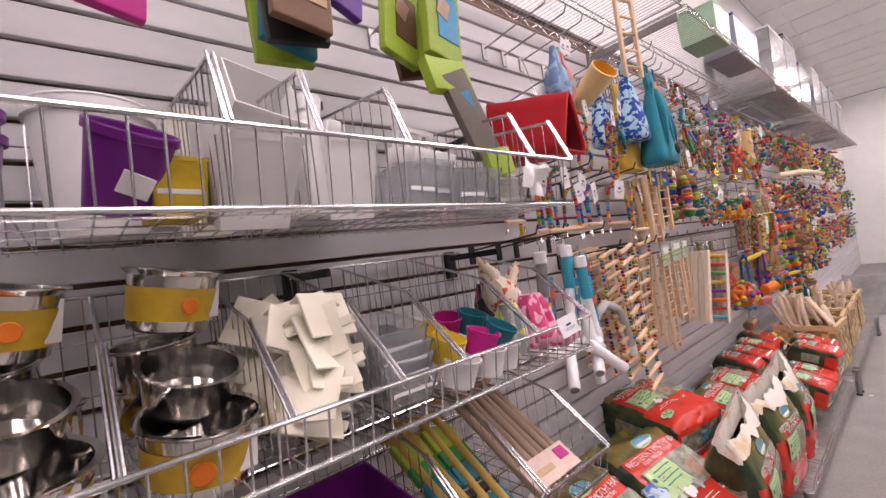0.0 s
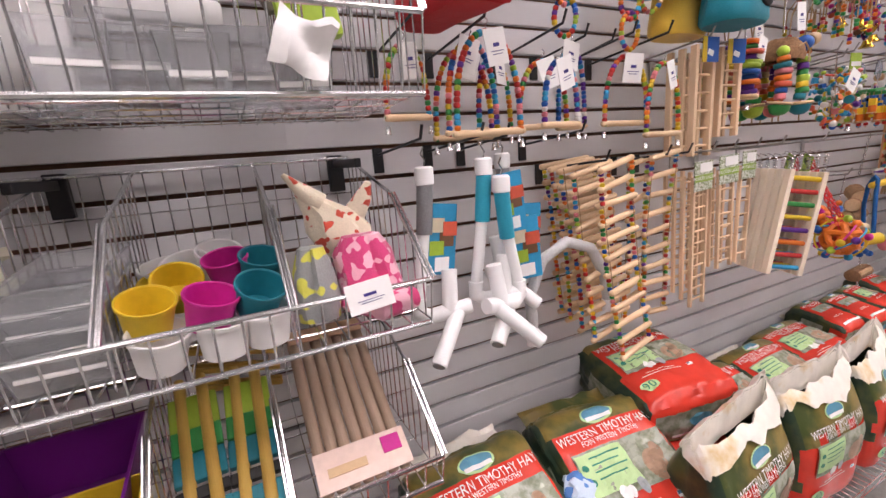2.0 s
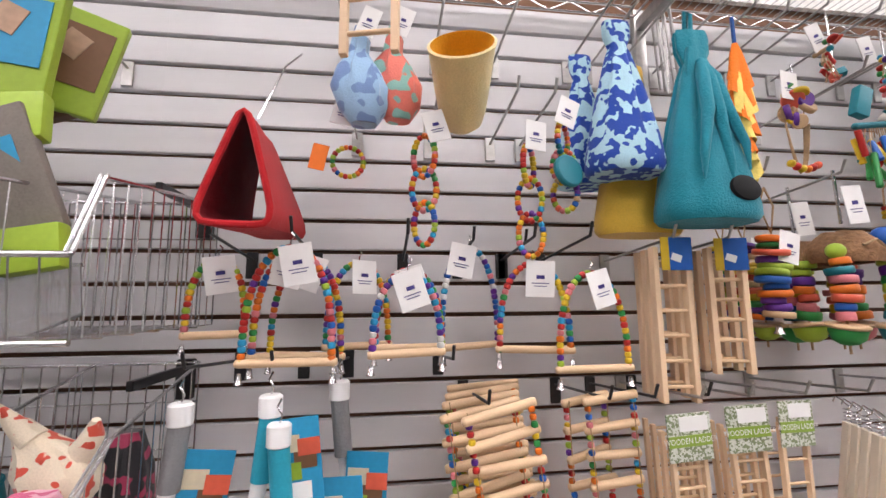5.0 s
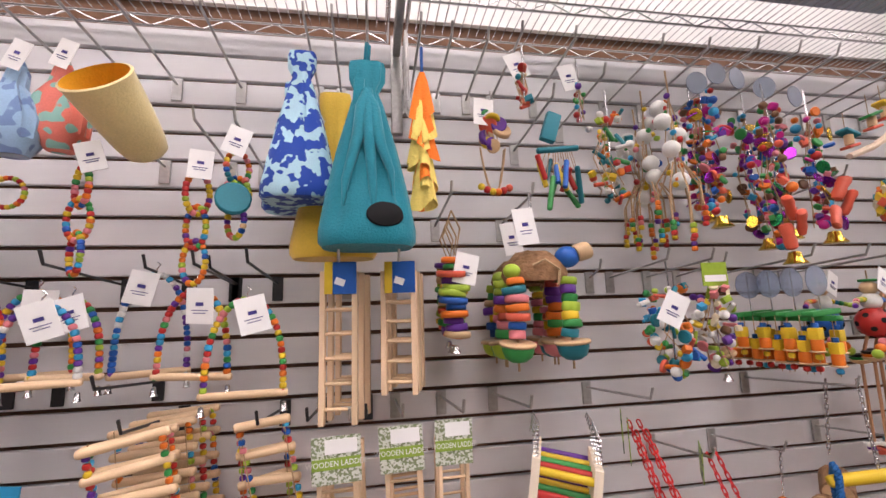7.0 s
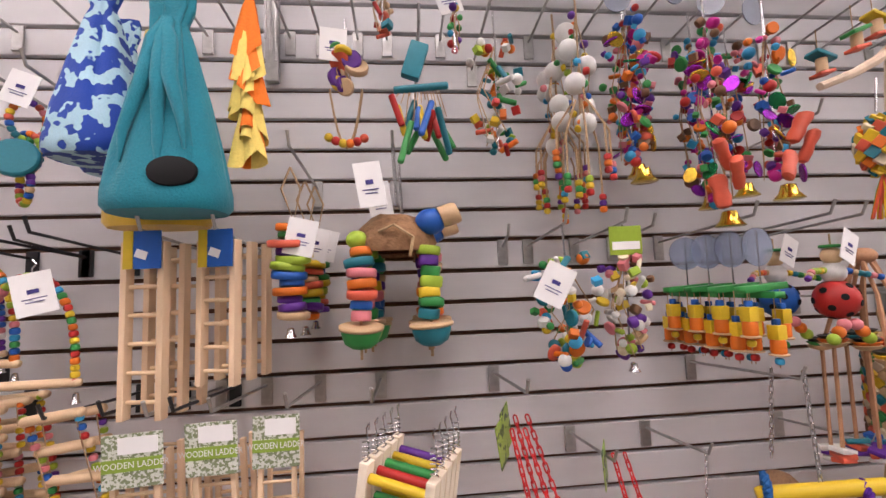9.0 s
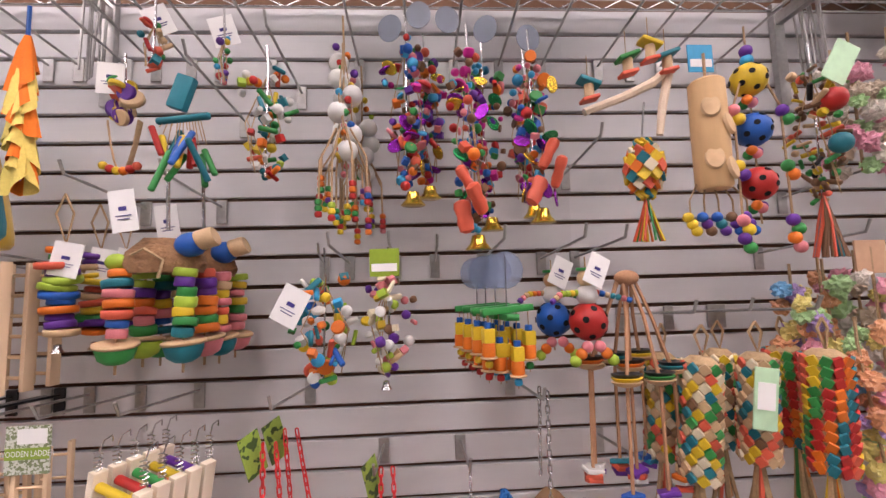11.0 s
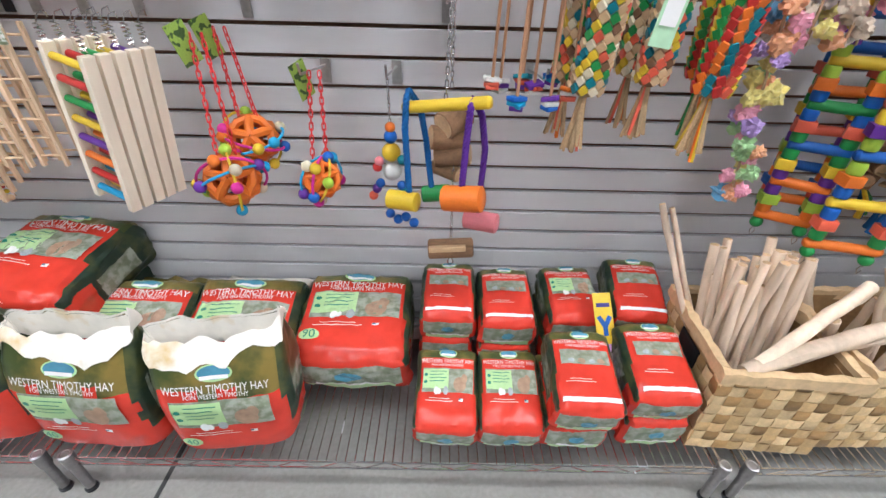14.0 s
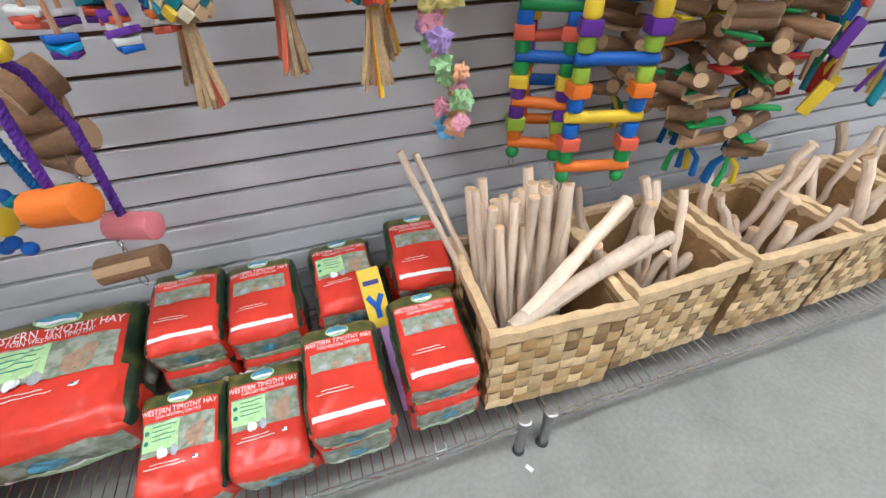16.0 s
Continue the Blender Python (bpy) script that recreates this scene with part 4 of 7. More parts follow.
def soft(name, label, p, loops, material, n=28, fold=0.0, cut=None, seed=0, sub=None):
    """A sewn cloth shape: loops of (z, half width, half depth, x offset), with folds."""
    s = thing(name, label, "bird tent", T(*p))
    rows = []
    for z, a, b, dx in loops:
        row = []
        for i in range(n):
            t = 2 * math.pi * i / n
            c, q = math.cos(t), math.sin(t)
            k = (abs(c) ** 2.6 + abs(q) ** 2.6) ** (-1 / 2.6)
            g = (loops[0][0] - z) / (loops[0][0] - loops[-1][0] + 1e-6)
            f = 1 - 2.6 * fold * max(0.0, math.sin(4.5 * t + seed + 1.5 * g)) ** 5 * math.sin(math.pi * min(1, g * 1.05)) ** 1.2 + fold * 0.6 * math.sin(7 * t + 2 * seed) * (1 - g)
            row.append(Vector((dx + a * k * c * f, b * k * q * f, z)))
        rows.append(row)
    part("cloth", rings(B(), rows), material, s)
    return s


TEALCL = mat("teal_fleece", (0.005, 0.21, 0.28), 0.9, 0, 260, 0.12, 0.5, sheen=0.15)
REDCL = mat("red_felt", (0.46, 0.009, 0.014), 0.95, 0, 260, 0.12, 0.5, sheen=0.08)
# the same red felt, darkened for the shade inside the tunnel
REDIN = mat("red_felt_shaded", (0.20, 0.006, 0.012), 0.95, 0, 260, 0.12, 0.5)
YELCL = mat("yellow_fleece", (0.80, 0.52, 0.06), 0.9, 0, 260, 0.1, 0.4, sheen=0.4)
CREAMCL = mat("cream_fleece", (0.84, 0.68, 0.32), 0.9, 0, 260, 0.1, 0.4, sheen=0.4)
AMBERCL = mat("amber_lining", (0.75, 0.38, 0.02), 0.9, 0, 260, 0.1, 0.4)
BLUECL = patterned("blue_spotted_fleece", (0.40, 0.64, 0.74), (0.012, 0.06, 0.36), 46, edge=0.49, sheen=0.1)
PINKCL = patterned("pink_camouflage_fleece", (0.66, 0.06, 0.20), (0.85, 0.45, 0.55), 42, edge=0.50)
SCRIBB = patterned("cream_red_print", (0.80, 0.70, 0.54), (0.66, 0.09, 0.05), 44, edge=0.58)
CORALP = patterned("coral_print", (0.78, 0.20, 0.15), (0.25, 0.50, 0.45), 30, edge=0.55)
LBLUE = patterned("pale_blue_plush", (0.30, 0.48, 0.68), (0.16, 0.26, 0.50), 30, edge=0.55)
# near-black that paints the shade seen in holes
HOLESHADE = mat("hole_shade", (0.004, 0.004, 0.005), 0.95)

# cloth tents of the upper row
TENT = [(0.0, 0.034, 0.012, 0), (-0.012, 0.037, 0.015, 0), (-0.045, 0.036, 0.016, 0), (-0.072, 0.023, 0.017, 0), (-0.10, 0.033, 0.026, 0), (-0.15, 0.046, 0.036, 0), (-0.20, 0.060, 0.045, 0), (-0.30, 0.083, 0.06, 0), (-0.37, 0.096, 0.066, 0), (-0.392, 0.096, 0.066, 0), (-0.402, 0.088, 0.06, 0)]
s = soft("hide_tent", "teal fleece hide tent with a knotted neck and round opening", (-0.325, -0.30, 1.945), TENT, TEALCL, n=72, fold=0.11, seed=1)
# the entrance is a black disc on the cloth, painted as shade
part("opening", lathe(B(), [(0.036, -0.006), (0.034, 0.0), (0.022, 0.004), (0.004, 0.005)], 24, T(0.034, -0.0635, -0.345) @ pose(0, 0, 0, 80, 0, 9), squash=0.72), HOLESHADE, s, "black disc for the shade in the round entrance hole")
part("tie", box(B(), (-0.012, -0.024, -0.10), (0.022, 0.012, 0.11), rot(6, 4, 0).to_4x4(), bevel=0.004), TEALCL, s, "tied cloth strap")
for k, (x1, x2) in enumerate(((0.022, 0.05), (-0.018, -0.045), (0.004, 0.012))):
    part("fold", tube(B(), [(0.004 * (k - 1), -0.020, -0.075), (x1 * 0.6, -0.036, -0.12), (x1, -0.050, -0.19), (x2 * 0.9, -0.059, -0.26 - 0.02 * k), (x2, -0.058, -0.31 - 0.02 * k)], [0.009, 0.013, 0.012, 0.008, 0.002], 10), TEALCL, s, "gathered cloth fold")
part("loop", tube(B(), [(0, 0, -0.01), (0.004, 0, 0.04), (0, 0.01, 0.055), (-0.004, 0.01, 0.0)], 0.005, 7), TEALCL, s)
s = soft("hide_tent", "light and dark blue spotted fleece hide tent", (-0.465, -0.26, 1.985), [(z * 0.84, a * 0.80, b * 0.9, dx) for z, a, b, dx in TENT], BLUECL, n=60, fold=0.08, seed=3)
s = soft("hide_tent", "light and dark blue spotted fleece hide tent behind its twin", (-0.495, -0.15, 1.975), [(z * 0.80, a * 0.72, b * 0.7, dx) for z, a, b, dx in TENT], BLUECL, n=40, fold=0.09, seed=8)
s = soft("hide_tent", "yellow fleece hide tent hanging behind the others", (-0.40, -0.19, 1.93), [(z * 0.98, a * 0.98, b * 0.8, dx) for z, a, b, dx in TENT], YELCL, fold=0.05, seed=5)

s = thing("felt_tent", "red felt tunnel tent, triangular, open at the front", "bird tent", T(-1.172, -0.385, 1.512))
fr, bk = [(-0.062, 0.0), (0.066, -0.004), (0.012, 0.205)], [(-0.06, 0.02), (0.068, 0.02), (-0.035, 0.27)]


def tri(pts, y, k, n=8):
    out = []
    for a in range(3):
        p, q = Vector((pts[a][0], 0, pts[a][1])), Vector((pts[(a + 1) % 3][0], 0, pts[(a + 1) % 3][1]))
        for i in range(n):
            f = i / n
            v = p.lerp(q, f)
            mid = (Vector((sum(c[0] for c in pts) / 3, 0, sum(c[1] for c in pts) / 3)))
            soft_k = 1 - 0.17 * (1 - math.sin(math.pi * f)) ** 3
            out.append(mid + (v - mid) * k * soft_k + Vector((0, y, 0)))
    return out


rows = []
for i in range(9):
    f = i / 8
    pts = [(a[0] + (b[0] - a[0]) * f, a[1] + (b[1] - a[1]) * f) for a, b in zip(fr, bk)]
    rows.append(tri(pts, 0.275 * f, 1.0 + 0.015 * math.sin(7 * f)))
part("shell", rings(B(), rows, cap=False), REDCL, s)
part("lining", rings(B(), [tri(fr, -0.001, 0.93)] + [tri([(a[0] + (b[0] - a[0]) * f, a[1] + (b[1] - a[1]) * f) for a, b in zip(fr, bk)], 0.275 * f, 0.93) for f in (0.3, 0.6, 0.95)], cap=False), REDIN, s, "inside of the tunnel, its shade put into the colour")
part("hem", tube(B(), tri(fr, 0.0, 0.965), 0.0055, 7, True), REDCL, s, "rolled felt hem")
part("price_flag", box(B(), (0.065, 0.14, 0.175), (0.03, 0.002, 0.05), rot(0, 12, 0).to_4x4(), bevel=0.0005), paint("orange"), s, "orange tag", smooth=False)
cord(s, [(0.0, 0.1, 0.21), (0.03, 0.15, 0.34), (0.05, 0.2, 0.40)], 0.002, CHROME)

s = thing("cone_nest", "cream fleece cone nest, open end forward", "bird tent", T(-0.80, -0.275, 1.815) @ pose(0, 0, 0, 58, -16, 0) @ Matrix.Diagonal((1.08, 0.84, 1.02, 1)))
part("shell", lathe(B(), [(0.002, -0.10), (0.026, -0.098), (0.038, -0.088), (0.045, -0.06), (0.052, 0.0), (0.058, 0.07), (0.060, 0.078), (0.055, 0.08)], 26, cap=False), CREAMCL, s)
part("lining", lathe(B(), [(0.055, 0.08), (0.05, 0.05), (0.03, -0.04), (0.004, -0.07)], 26, cap=False), AMBERCL, s, "amber fleece lining")
for p, mm, lab in (((-1.0, -0.26, 1.93), LBLUE, "pale blue plush animal-shaped soft toy hanging on a peg"), ((-0.935, -0.24, 1.95), CORALP, "coral printed soft pouch hanging on a peg")):
    s = soft("plush_toy", lab, p, [(0, 0.008, 0.008, 0), (-0.03, 0.018, 0.014, 0.004), (-0.06, 0.02, 0.018, 0), (-0.09, 0.04, 0.03, 0), (-0.13, 0.056, 0.036, 0.004), (-0.17, 0.046, 0.034, 0.01), (-0.20, 0.024, 0.02, 0.012)], mm, fold=0.12, seed=7)
    tag(s, (0.03, -0.03, 0.02), 0.035, 0.06, (0, 20, 0))
wood_ladder((-0.968, -0.50, 2.20), 0.082, 0.475, 9, rz=-14, label="long wooden bird ladder hung from the overhead shelf")

# orange and yellow cloth strips
s = hang("cloth_strip_toy", "bird toy of knotted orange and yellow cloth strips", "bird toy", (-0.205, -0.28, 1.955))
cord(s, [(0, 0, 0.05), (0, 0, -0.30)], 0.004, paint("blue"))
for k in range(11):
    q = ("orange", "yellow", "orange", "yellow", "yellow", "orange", "yellow", "yellow", "orange", "yellow", "yellow")[k]
    z, L, a0 = -0.012 - 0.021 * k, RT.uniform(0.075, 0.115), RT.uniform(0, 6.28)
    bm = B()
    loops = []
    for f in (0.0, 0.25, 0.6, 1.0):
        rad = 0.006 + 0.016 * f ** 0.6
        loops.append([Vector((0.006 * math.sin(a0) * f + rad * (1 + 0.45 * f * math.sin(3 * t + a0)) * math.cos(t), rad * 0.8 * (1 + 0.45 * f * math.sin(3 * t + a0)) * math.sin(t), z - L * f * (1 + 0.3 * math.sin(t + a0) * f))) for t in [2 * math.pi * i / 24 for i in range(24)]])
    rings(bm, loops, cap=False)
    part("cloth_tuft", bm, mat("cloth_" + q, tuple(min(1, c * 1.1) for c in ((0.80, 0.62, 0.16) if q == "yellow" else PALETTE[q])), 0.9, 0, 200, 0.1, 0.4), s)

# ---- row of swings ----
BLUES = ("blue", "sky", "purple", "blue", "white", "pink")
for p, w, h, seed, cols, rz in (
    ((-1.108, -0.28, 1.492), 0.15, 0.195, 1, BRIGHT, -4), ((-1.11, -0.22, 1.49), 0.14, 0.19, 2, BRIGHT, 10), ((-1.10, -0.16, 1.485), 0.14, 0.19, 3, BRIGHT, -8), ((-1.255, -0.20, 1.48), 0.10, 0.14, 4, BRIGHT, 8),
    ((-0.905, -0.27, 1.447), 0.125, 0.14, 5, BLUES, 12), ((-0.90, -0.20, 1.46), 0.13, 0.15, 6, BRIGHT, -10), ((-0.77, -0.16, 1.512), 0.13, 0.205, 7, BLUES, 16), ((-0.66, -0.24, 1.47), 0.135, 0.165, 8, BRIGHT, -8), ((-0.556, -0.27, 1.449), 0.14, 0.178, 9, BRIGHT, 4),
    ((-1.0, -0.14, 1.48), 0.13, 0.17, 10, BRIGHT, 20),
):
    bead_swing(p, w, h, seed, cols, rz)
for x, k, l in ((-1.108, 0, 0.29), (-1.255, 0, 0.26), (-0.905, 0, 0.29), (-0.77, 0, 0.22), (-0.66, 0, 0.27), (-0.556, 0, 0.29), (-0.655, 0, 0.2), (-0.84, -4, 0.26), (-0.68, -4, 0.26), (-0.60, -4, 0.26), (-1.02, -4, 0.24), (-0.825, -7, 0.3), (-0.665, -7, 0.3), (-0.935, -7, 0.3), (-1.05, -7, 0.3), (-0.46, -7, 0.3), (-0.40, -7, 0.3), (-0.325, -7, 0.34), (-0.205, -7, 0.3), (-0.13, -7, 0.28)):
    peg(x, k, l, k == 0)
bead_chain((-0.873, -0.25, 1.71), 0.20, 21)
bead_chain((-0.664, -0.25, 1.70), 0.21, 22)
s = bead_chain((-0.59, -0.25, 1.75), 0.17, 23, DUSTY)
put("felt_disc", "disc", paint("teal"), s, (0.0, -0.02, -0.10), (0.034, 0.034, 0.014), rot(80, 0, 20))
s = hang("bead_ring", "small ring of bright plastic beads on a hook", "bird toy", (-1.02, -0.22, 1.70))
ringp = [(0.03 * math.cos(t), 0, -0.03 + 0.03 * math.sin(t)) for t in [2 * math.pi * i / 20 for i in range(21)]]
cord(s, ringp, 0.001, CHROME, "wire")
beads_along(s, ringp, 0.0055, BRIGHT, random.Random(4))
tag(s, (0, -0.01, 0.10), 0.045, 0.06, (0, 14, 0))

# ---- plastic pipe perches ----


def pipe(s, pts, r, material, name="pipe"):
    return part(name, tube(B(), pts, r, 14), material, s)


def perch_card(s, p, w=0.075, h=0.12, turn=(0, 0, 0)):
    m = T(*p) @ pose(0, 0, 0, *turn)
    c = part("hang_card", box(B(), (0, 0, -h / 2), (w, 0.002, h), bevel=0.0006), paint("sky"), s, "blue printed hang card", smooth=False, m=m)
    for k, (cc, zz, xx) in enumerate(((paint("cream"), -0.3, -0.2), (paint("brown"), -0.5, 0.15), (paint("lime"), -0.62, -0.2), (PAPER, -0.85, 0.0), (paint("coral"), -0.35, 0.25))):
        part("print_patch", box(B(), (xx * w, -0.0016 - 0.0003 * k, zz * h), (w * 0.5, 0.001, h * 0.2)), cc, c, smooth=False)


def pipe_perch(p, wrapcol, label, mirror=1, h=0.27):
    s = hang("pipe_perch", label, "bird perch", p, "pipe perches")
    x0, x1 = 0.0, -0.035 * mirror
    pipe(s, [(0, 0, -0.03), (-0.010 * mirror, 0, -0.13)], 0.0165, wrapcol, "grip_sleeve")
    part("cap", lathe(B(), [(0.014, -0.034), (0.019, -0.03), (0.019, 0.0), (0.015, 0.004)], 16), PVC, s)
    pipe(s, [(-0.010 * mirror, 0, -0.12), (x1, 0, -h)], 0.0125, PVC)
    pipe(s, [(x1, 0, -h + 0.01), (x1 * 1.05, 0, -h - 0.02), (x1 + 0.02 * mirror, -0.01, -h - 0.032), (0.07 * mirror, -0.03, -h - 0.02)], 0.0165, PVC, "elbow")
    pipe(s, [(0.035 * mirror, -0.01, -h + 0.06), (0.025 * mirror, -0.02, -h - 0.03)], 0.0165, PVC, "upright_stub")
    pipe(s, [(0.05 * mirror, -0.02, -h - 0.02), (-0.035 * mirror, -0.075, -h - 0.11)], 0.0165, PVC, "foot_pipe")
    # dark grey disc on the closed end paints the shade of the bore
    part("bore", lathe(B(), [(0.0125, 0), (0.0125, 0.002)], 14, along((-0.0355 * mirror, -0.0755, -h - 0.1106), (-0.06 * mirror, -0.1, -h - 0.14))), PVCG, s, "grey disc for the shade in the open pipe end")
    part("hook", tube(B(), [(0, 0, 0), (0.004, 0, 0.016), (-0.004, 0, 0.028), (0.002, 0, 0.04)], 0.0018, 6), CHROME, s)
    return s


s = pipe_perch((-1.268, -0.28, 1.235), PVCG, "white pipe perch with a grey sandpaper sleeve")
perch_card(s, (0.045, 0.015, -0.075), 0.075, 0.15, (0, 8, 12))
s = pipe_perch((-1.13, -0.28, 1.243), PVCB, "white pipe perch with a turquoise sandpaper sleeve")
perch_card(s, (0.045, -0.02, -0.03), 0.07, 0.13, (0, -6, 0))
s = pipe_perch((-1.108, -0.31, 1.205), PVCB, "white pipe perch with a turquoise sandpaper sleeve", -1, 0.24)
perch_card(s, (0.09, 0.05, -0.10), 0.075, 0.15, (0, -4, -10))
s = pipe_perch((-1.028, -0.20, 1.25), PVCG, "white pipe perch with a dark grey sleeve", -1, 0.25)
perch_card(s, (0.055, -0.02, -0.12), 0.075, 0.14, (0, 3, -6))
for x, l in ((-1.268, 0.29), (-1.13, 0.29), (-1.03, 0.24), (-0.82, 0.26)):
    peg(x, 3, l, True)
s = hang("arched_perch", "grey wrapped arched perch with white pipe ends", "bird perch", (-0.86, -0.24, 1.02))
pts = [(-0.132, -0.01, -0.21), (-0.128, 0, -0.12), (-0.09, 0, -0.035), (-0.01, 0, 0.0), (0.075, 0, -0.03), (0.125, 0, -0.11), (0.14, 0, -0.19)]
pipe(s, pts, 0.0145, PVCL, "arch")
for a, b in (((-0.133, -0.012, -0.245), (-0.132, -0.01, -0.205)), ((0.14, 0, -0.185), (0.142, 0, -0.22))):
    part("end_cap", rod(B(), a, b, 0.0165, 14), PVC, s)

# ---- ladders of the middle row ----
bead_ladder((-0.745, -0.28, 1.205), 12, 0.115, 0.52, 31, 4, 0.0, 0.09)
for k in range(4):
    bead_ladder((-0.765 + 0.012 * k, -0.23 + 0.05 * k, 1.195 + 0.006 * k), 11, 0.13, 0.46, 32 + k, 4 - 6 * k, 0.0, 0.06)
bead_ladder((-0.525, -0.26, 1.215), 10, 0.085, 0.50, 38, -8, -0.10, 0.06)
bead_ladder((-0.54, -0.20, 1.20), 9, 0.085, 0.44, 39, 6, -0.06, 0.04)
for x in (-0.76, -0.53, -0.44, -0.33):
    peg(x, 4, 0.28, True)
for i in range(4):
    wood_ladder((-0.385 + 0.004 * i, -0.27 + 0.03 * i, 1.145 + 0.003 * i), 0.075, 0.40 - 0.012 * i, 11, rz=3 - 4 * i, tilt=-2, card="black" if i == 0 else None, rail=0.009)
for i in range(3):
    wood_ladder((-0.262 + 0.004 * i, -0.27 + 0.03 * i, 1.155), 0.07, 0.31, 8, rz=-4 + 3 * i, tilt=-3, card="black" if i == 0 else None, rail=0.009)
wood_ladder((-0.16, -0.27, 1.16), 0.062, 0.31, 7, rz=2, card="black", rail=0.008)
wood_ladder((-0.16, -0.22, 1.155), 0.062, 0.31, 7, rz=5, rail=0.008)
for i in range(5):
    wood_ladder((0.045 + 0.012 * i, -0.345 + 0.028 * i, 1.125), 0.13, 0.345, 8, rz=-24, tilt=9, rail=0.016, deep=0.0235, rails=PALERAIL, label="pale wooden ladder with bright coloured rungs and chrome spring hooks", coloured=(("yellow", "red", "green", "yellow", "purple", "orange", "red", "sky") * 2)[i:i + 8], group="coloured rung ladders")
for i in range(5):
    for sx in (-1, 1):
        q = rot(0, 0, -24) @ Vector((sx * 0.058, 0, 0))
        s = thing("spring_hook", "chrome coiled spring hook on a ladder rail", "hook", T(0.045 + 0.012 * i + q.x, -0.345 + 0.028 * i + q.y, 1.122), "spring hooks")
        part("coil", tube(B(), [(0.006 * math.cos(1.6 * t), 0.006 * math.sin(1.6 * t), 0.0019 * t) for t in range(24)] + [(0.0, 0.012, 0.058), (0.004, 0.026, 0.062), (0.002, 0.03, 0.05)], 0.0014, 5), CHROME, s)
for x, k in ((-0.36, 4), (-0.26, 4), (-0.14, 4), (0.0, 4), (0.27, 4)):
    peg(x, k, 0.30)
for x in (0.451, 0.643, 1.0):
    peg(x, 6, 0.24)
# pair of plain ladders of the row above
for x, w, h, lab in ((-0.383, 0.075, 0.30, "tan wooden bird ladder with a blue and yellow card"), (-0.262, 0.074, 0.25, "short wooden bird ladder with a blue and yellow card")):
    for i in range(3):
        s = wood_ladder((x + 0.012 * i, -0.26 + 0.045 * i, 1.502), w, h, 6, rz=-14 if x > -0.3 else -6, label=lab, rail=0.011, deep=0.02)
        if i == 0:
            c = part("hang_card", box(B(), (0.008, -0.016, -0.015), (0.058, 0.003, 0.065), bevel=0.0008), paint("blue"), s, smooth=False)
            part("yellow_strip", box(B(), (-0.018, -0.0185, -0.015), (0.016, 0.002, 0.065)), paint("yellow"), c, smooth=False)
            part("sticker", box(B(), (0.012, -0.0185, -0.02), (0.02, 0.0015, 0.014), rot(0, 20, 0).to_4x4()), PAPER, c, smooth=False)
for x in (-0.383, -0.262):
    peg(x, 0, 0.29)

# ---- discs, coconut, clusters ----


def discs(s, x, y, z0, n, r, th, colours, rnd, wob=0.006, lean=0.0):
    z = z0
    for k in range(n):
        rr = r * rnd.uniform(0.72, 1.12)
        put("disc", "disc", paint(rnd.choice(colours)), s, (x + rnd.uniform(-wob, wob) + lean * k, y + rnd.uniform(-wob, wob), z), (rr, rr, th * rnd.uniform(0.8, 1.15)), rot(rnd.uniform(-9, 9), rnd.uniform(-9, 9), rnd.uniform(0, 90)))
        z -= th * 1.06
    return z


def bell(s, p, r=0.011):
    part("bell", lathe(B(), [(0.002, 0.0), (r * 0.55, -0.002), (r * 0.65, -r * 0.9), (r, -r * 1.5), (r * 0.9, -r * 1.55)], 12, T(*p)), CHROME, s, "small metal bell")


def disc_stack(p, seed, n=12, r=0.03):
    rnd = random.Random(seed)
    s = hang("disc_stack_toy", "bird toy of stacked painted wooden discs with a bell", "bird toy", p, "disc stack toys")
    cord(s, [(0.0, 0, 0.10), (0.018, 0, 0.06), (0.006, 0, 0.0), (-0.016, 0, 0.06), (0, 0, 0.10)], 0.0022)
    z = discs(s, 0, 0, -0.012, n, r, 0.0135, ("purple", "orange", "yellow", "blue", "lime", "coral", "green", "natural"), rnd)
    bell(s, (0, 0, z - 0.008))
    tag(s, (0.03, -0.02, 0.0), 0.052, 0.066, (0, 12, 6))
    return s


disc_stack((-0.143, -0.25, 1.535), 1)
disc_stack((-0.135, -0.17, 1.53), 2)
disc_stack((-0.13, -0.10, 1.535), 3)


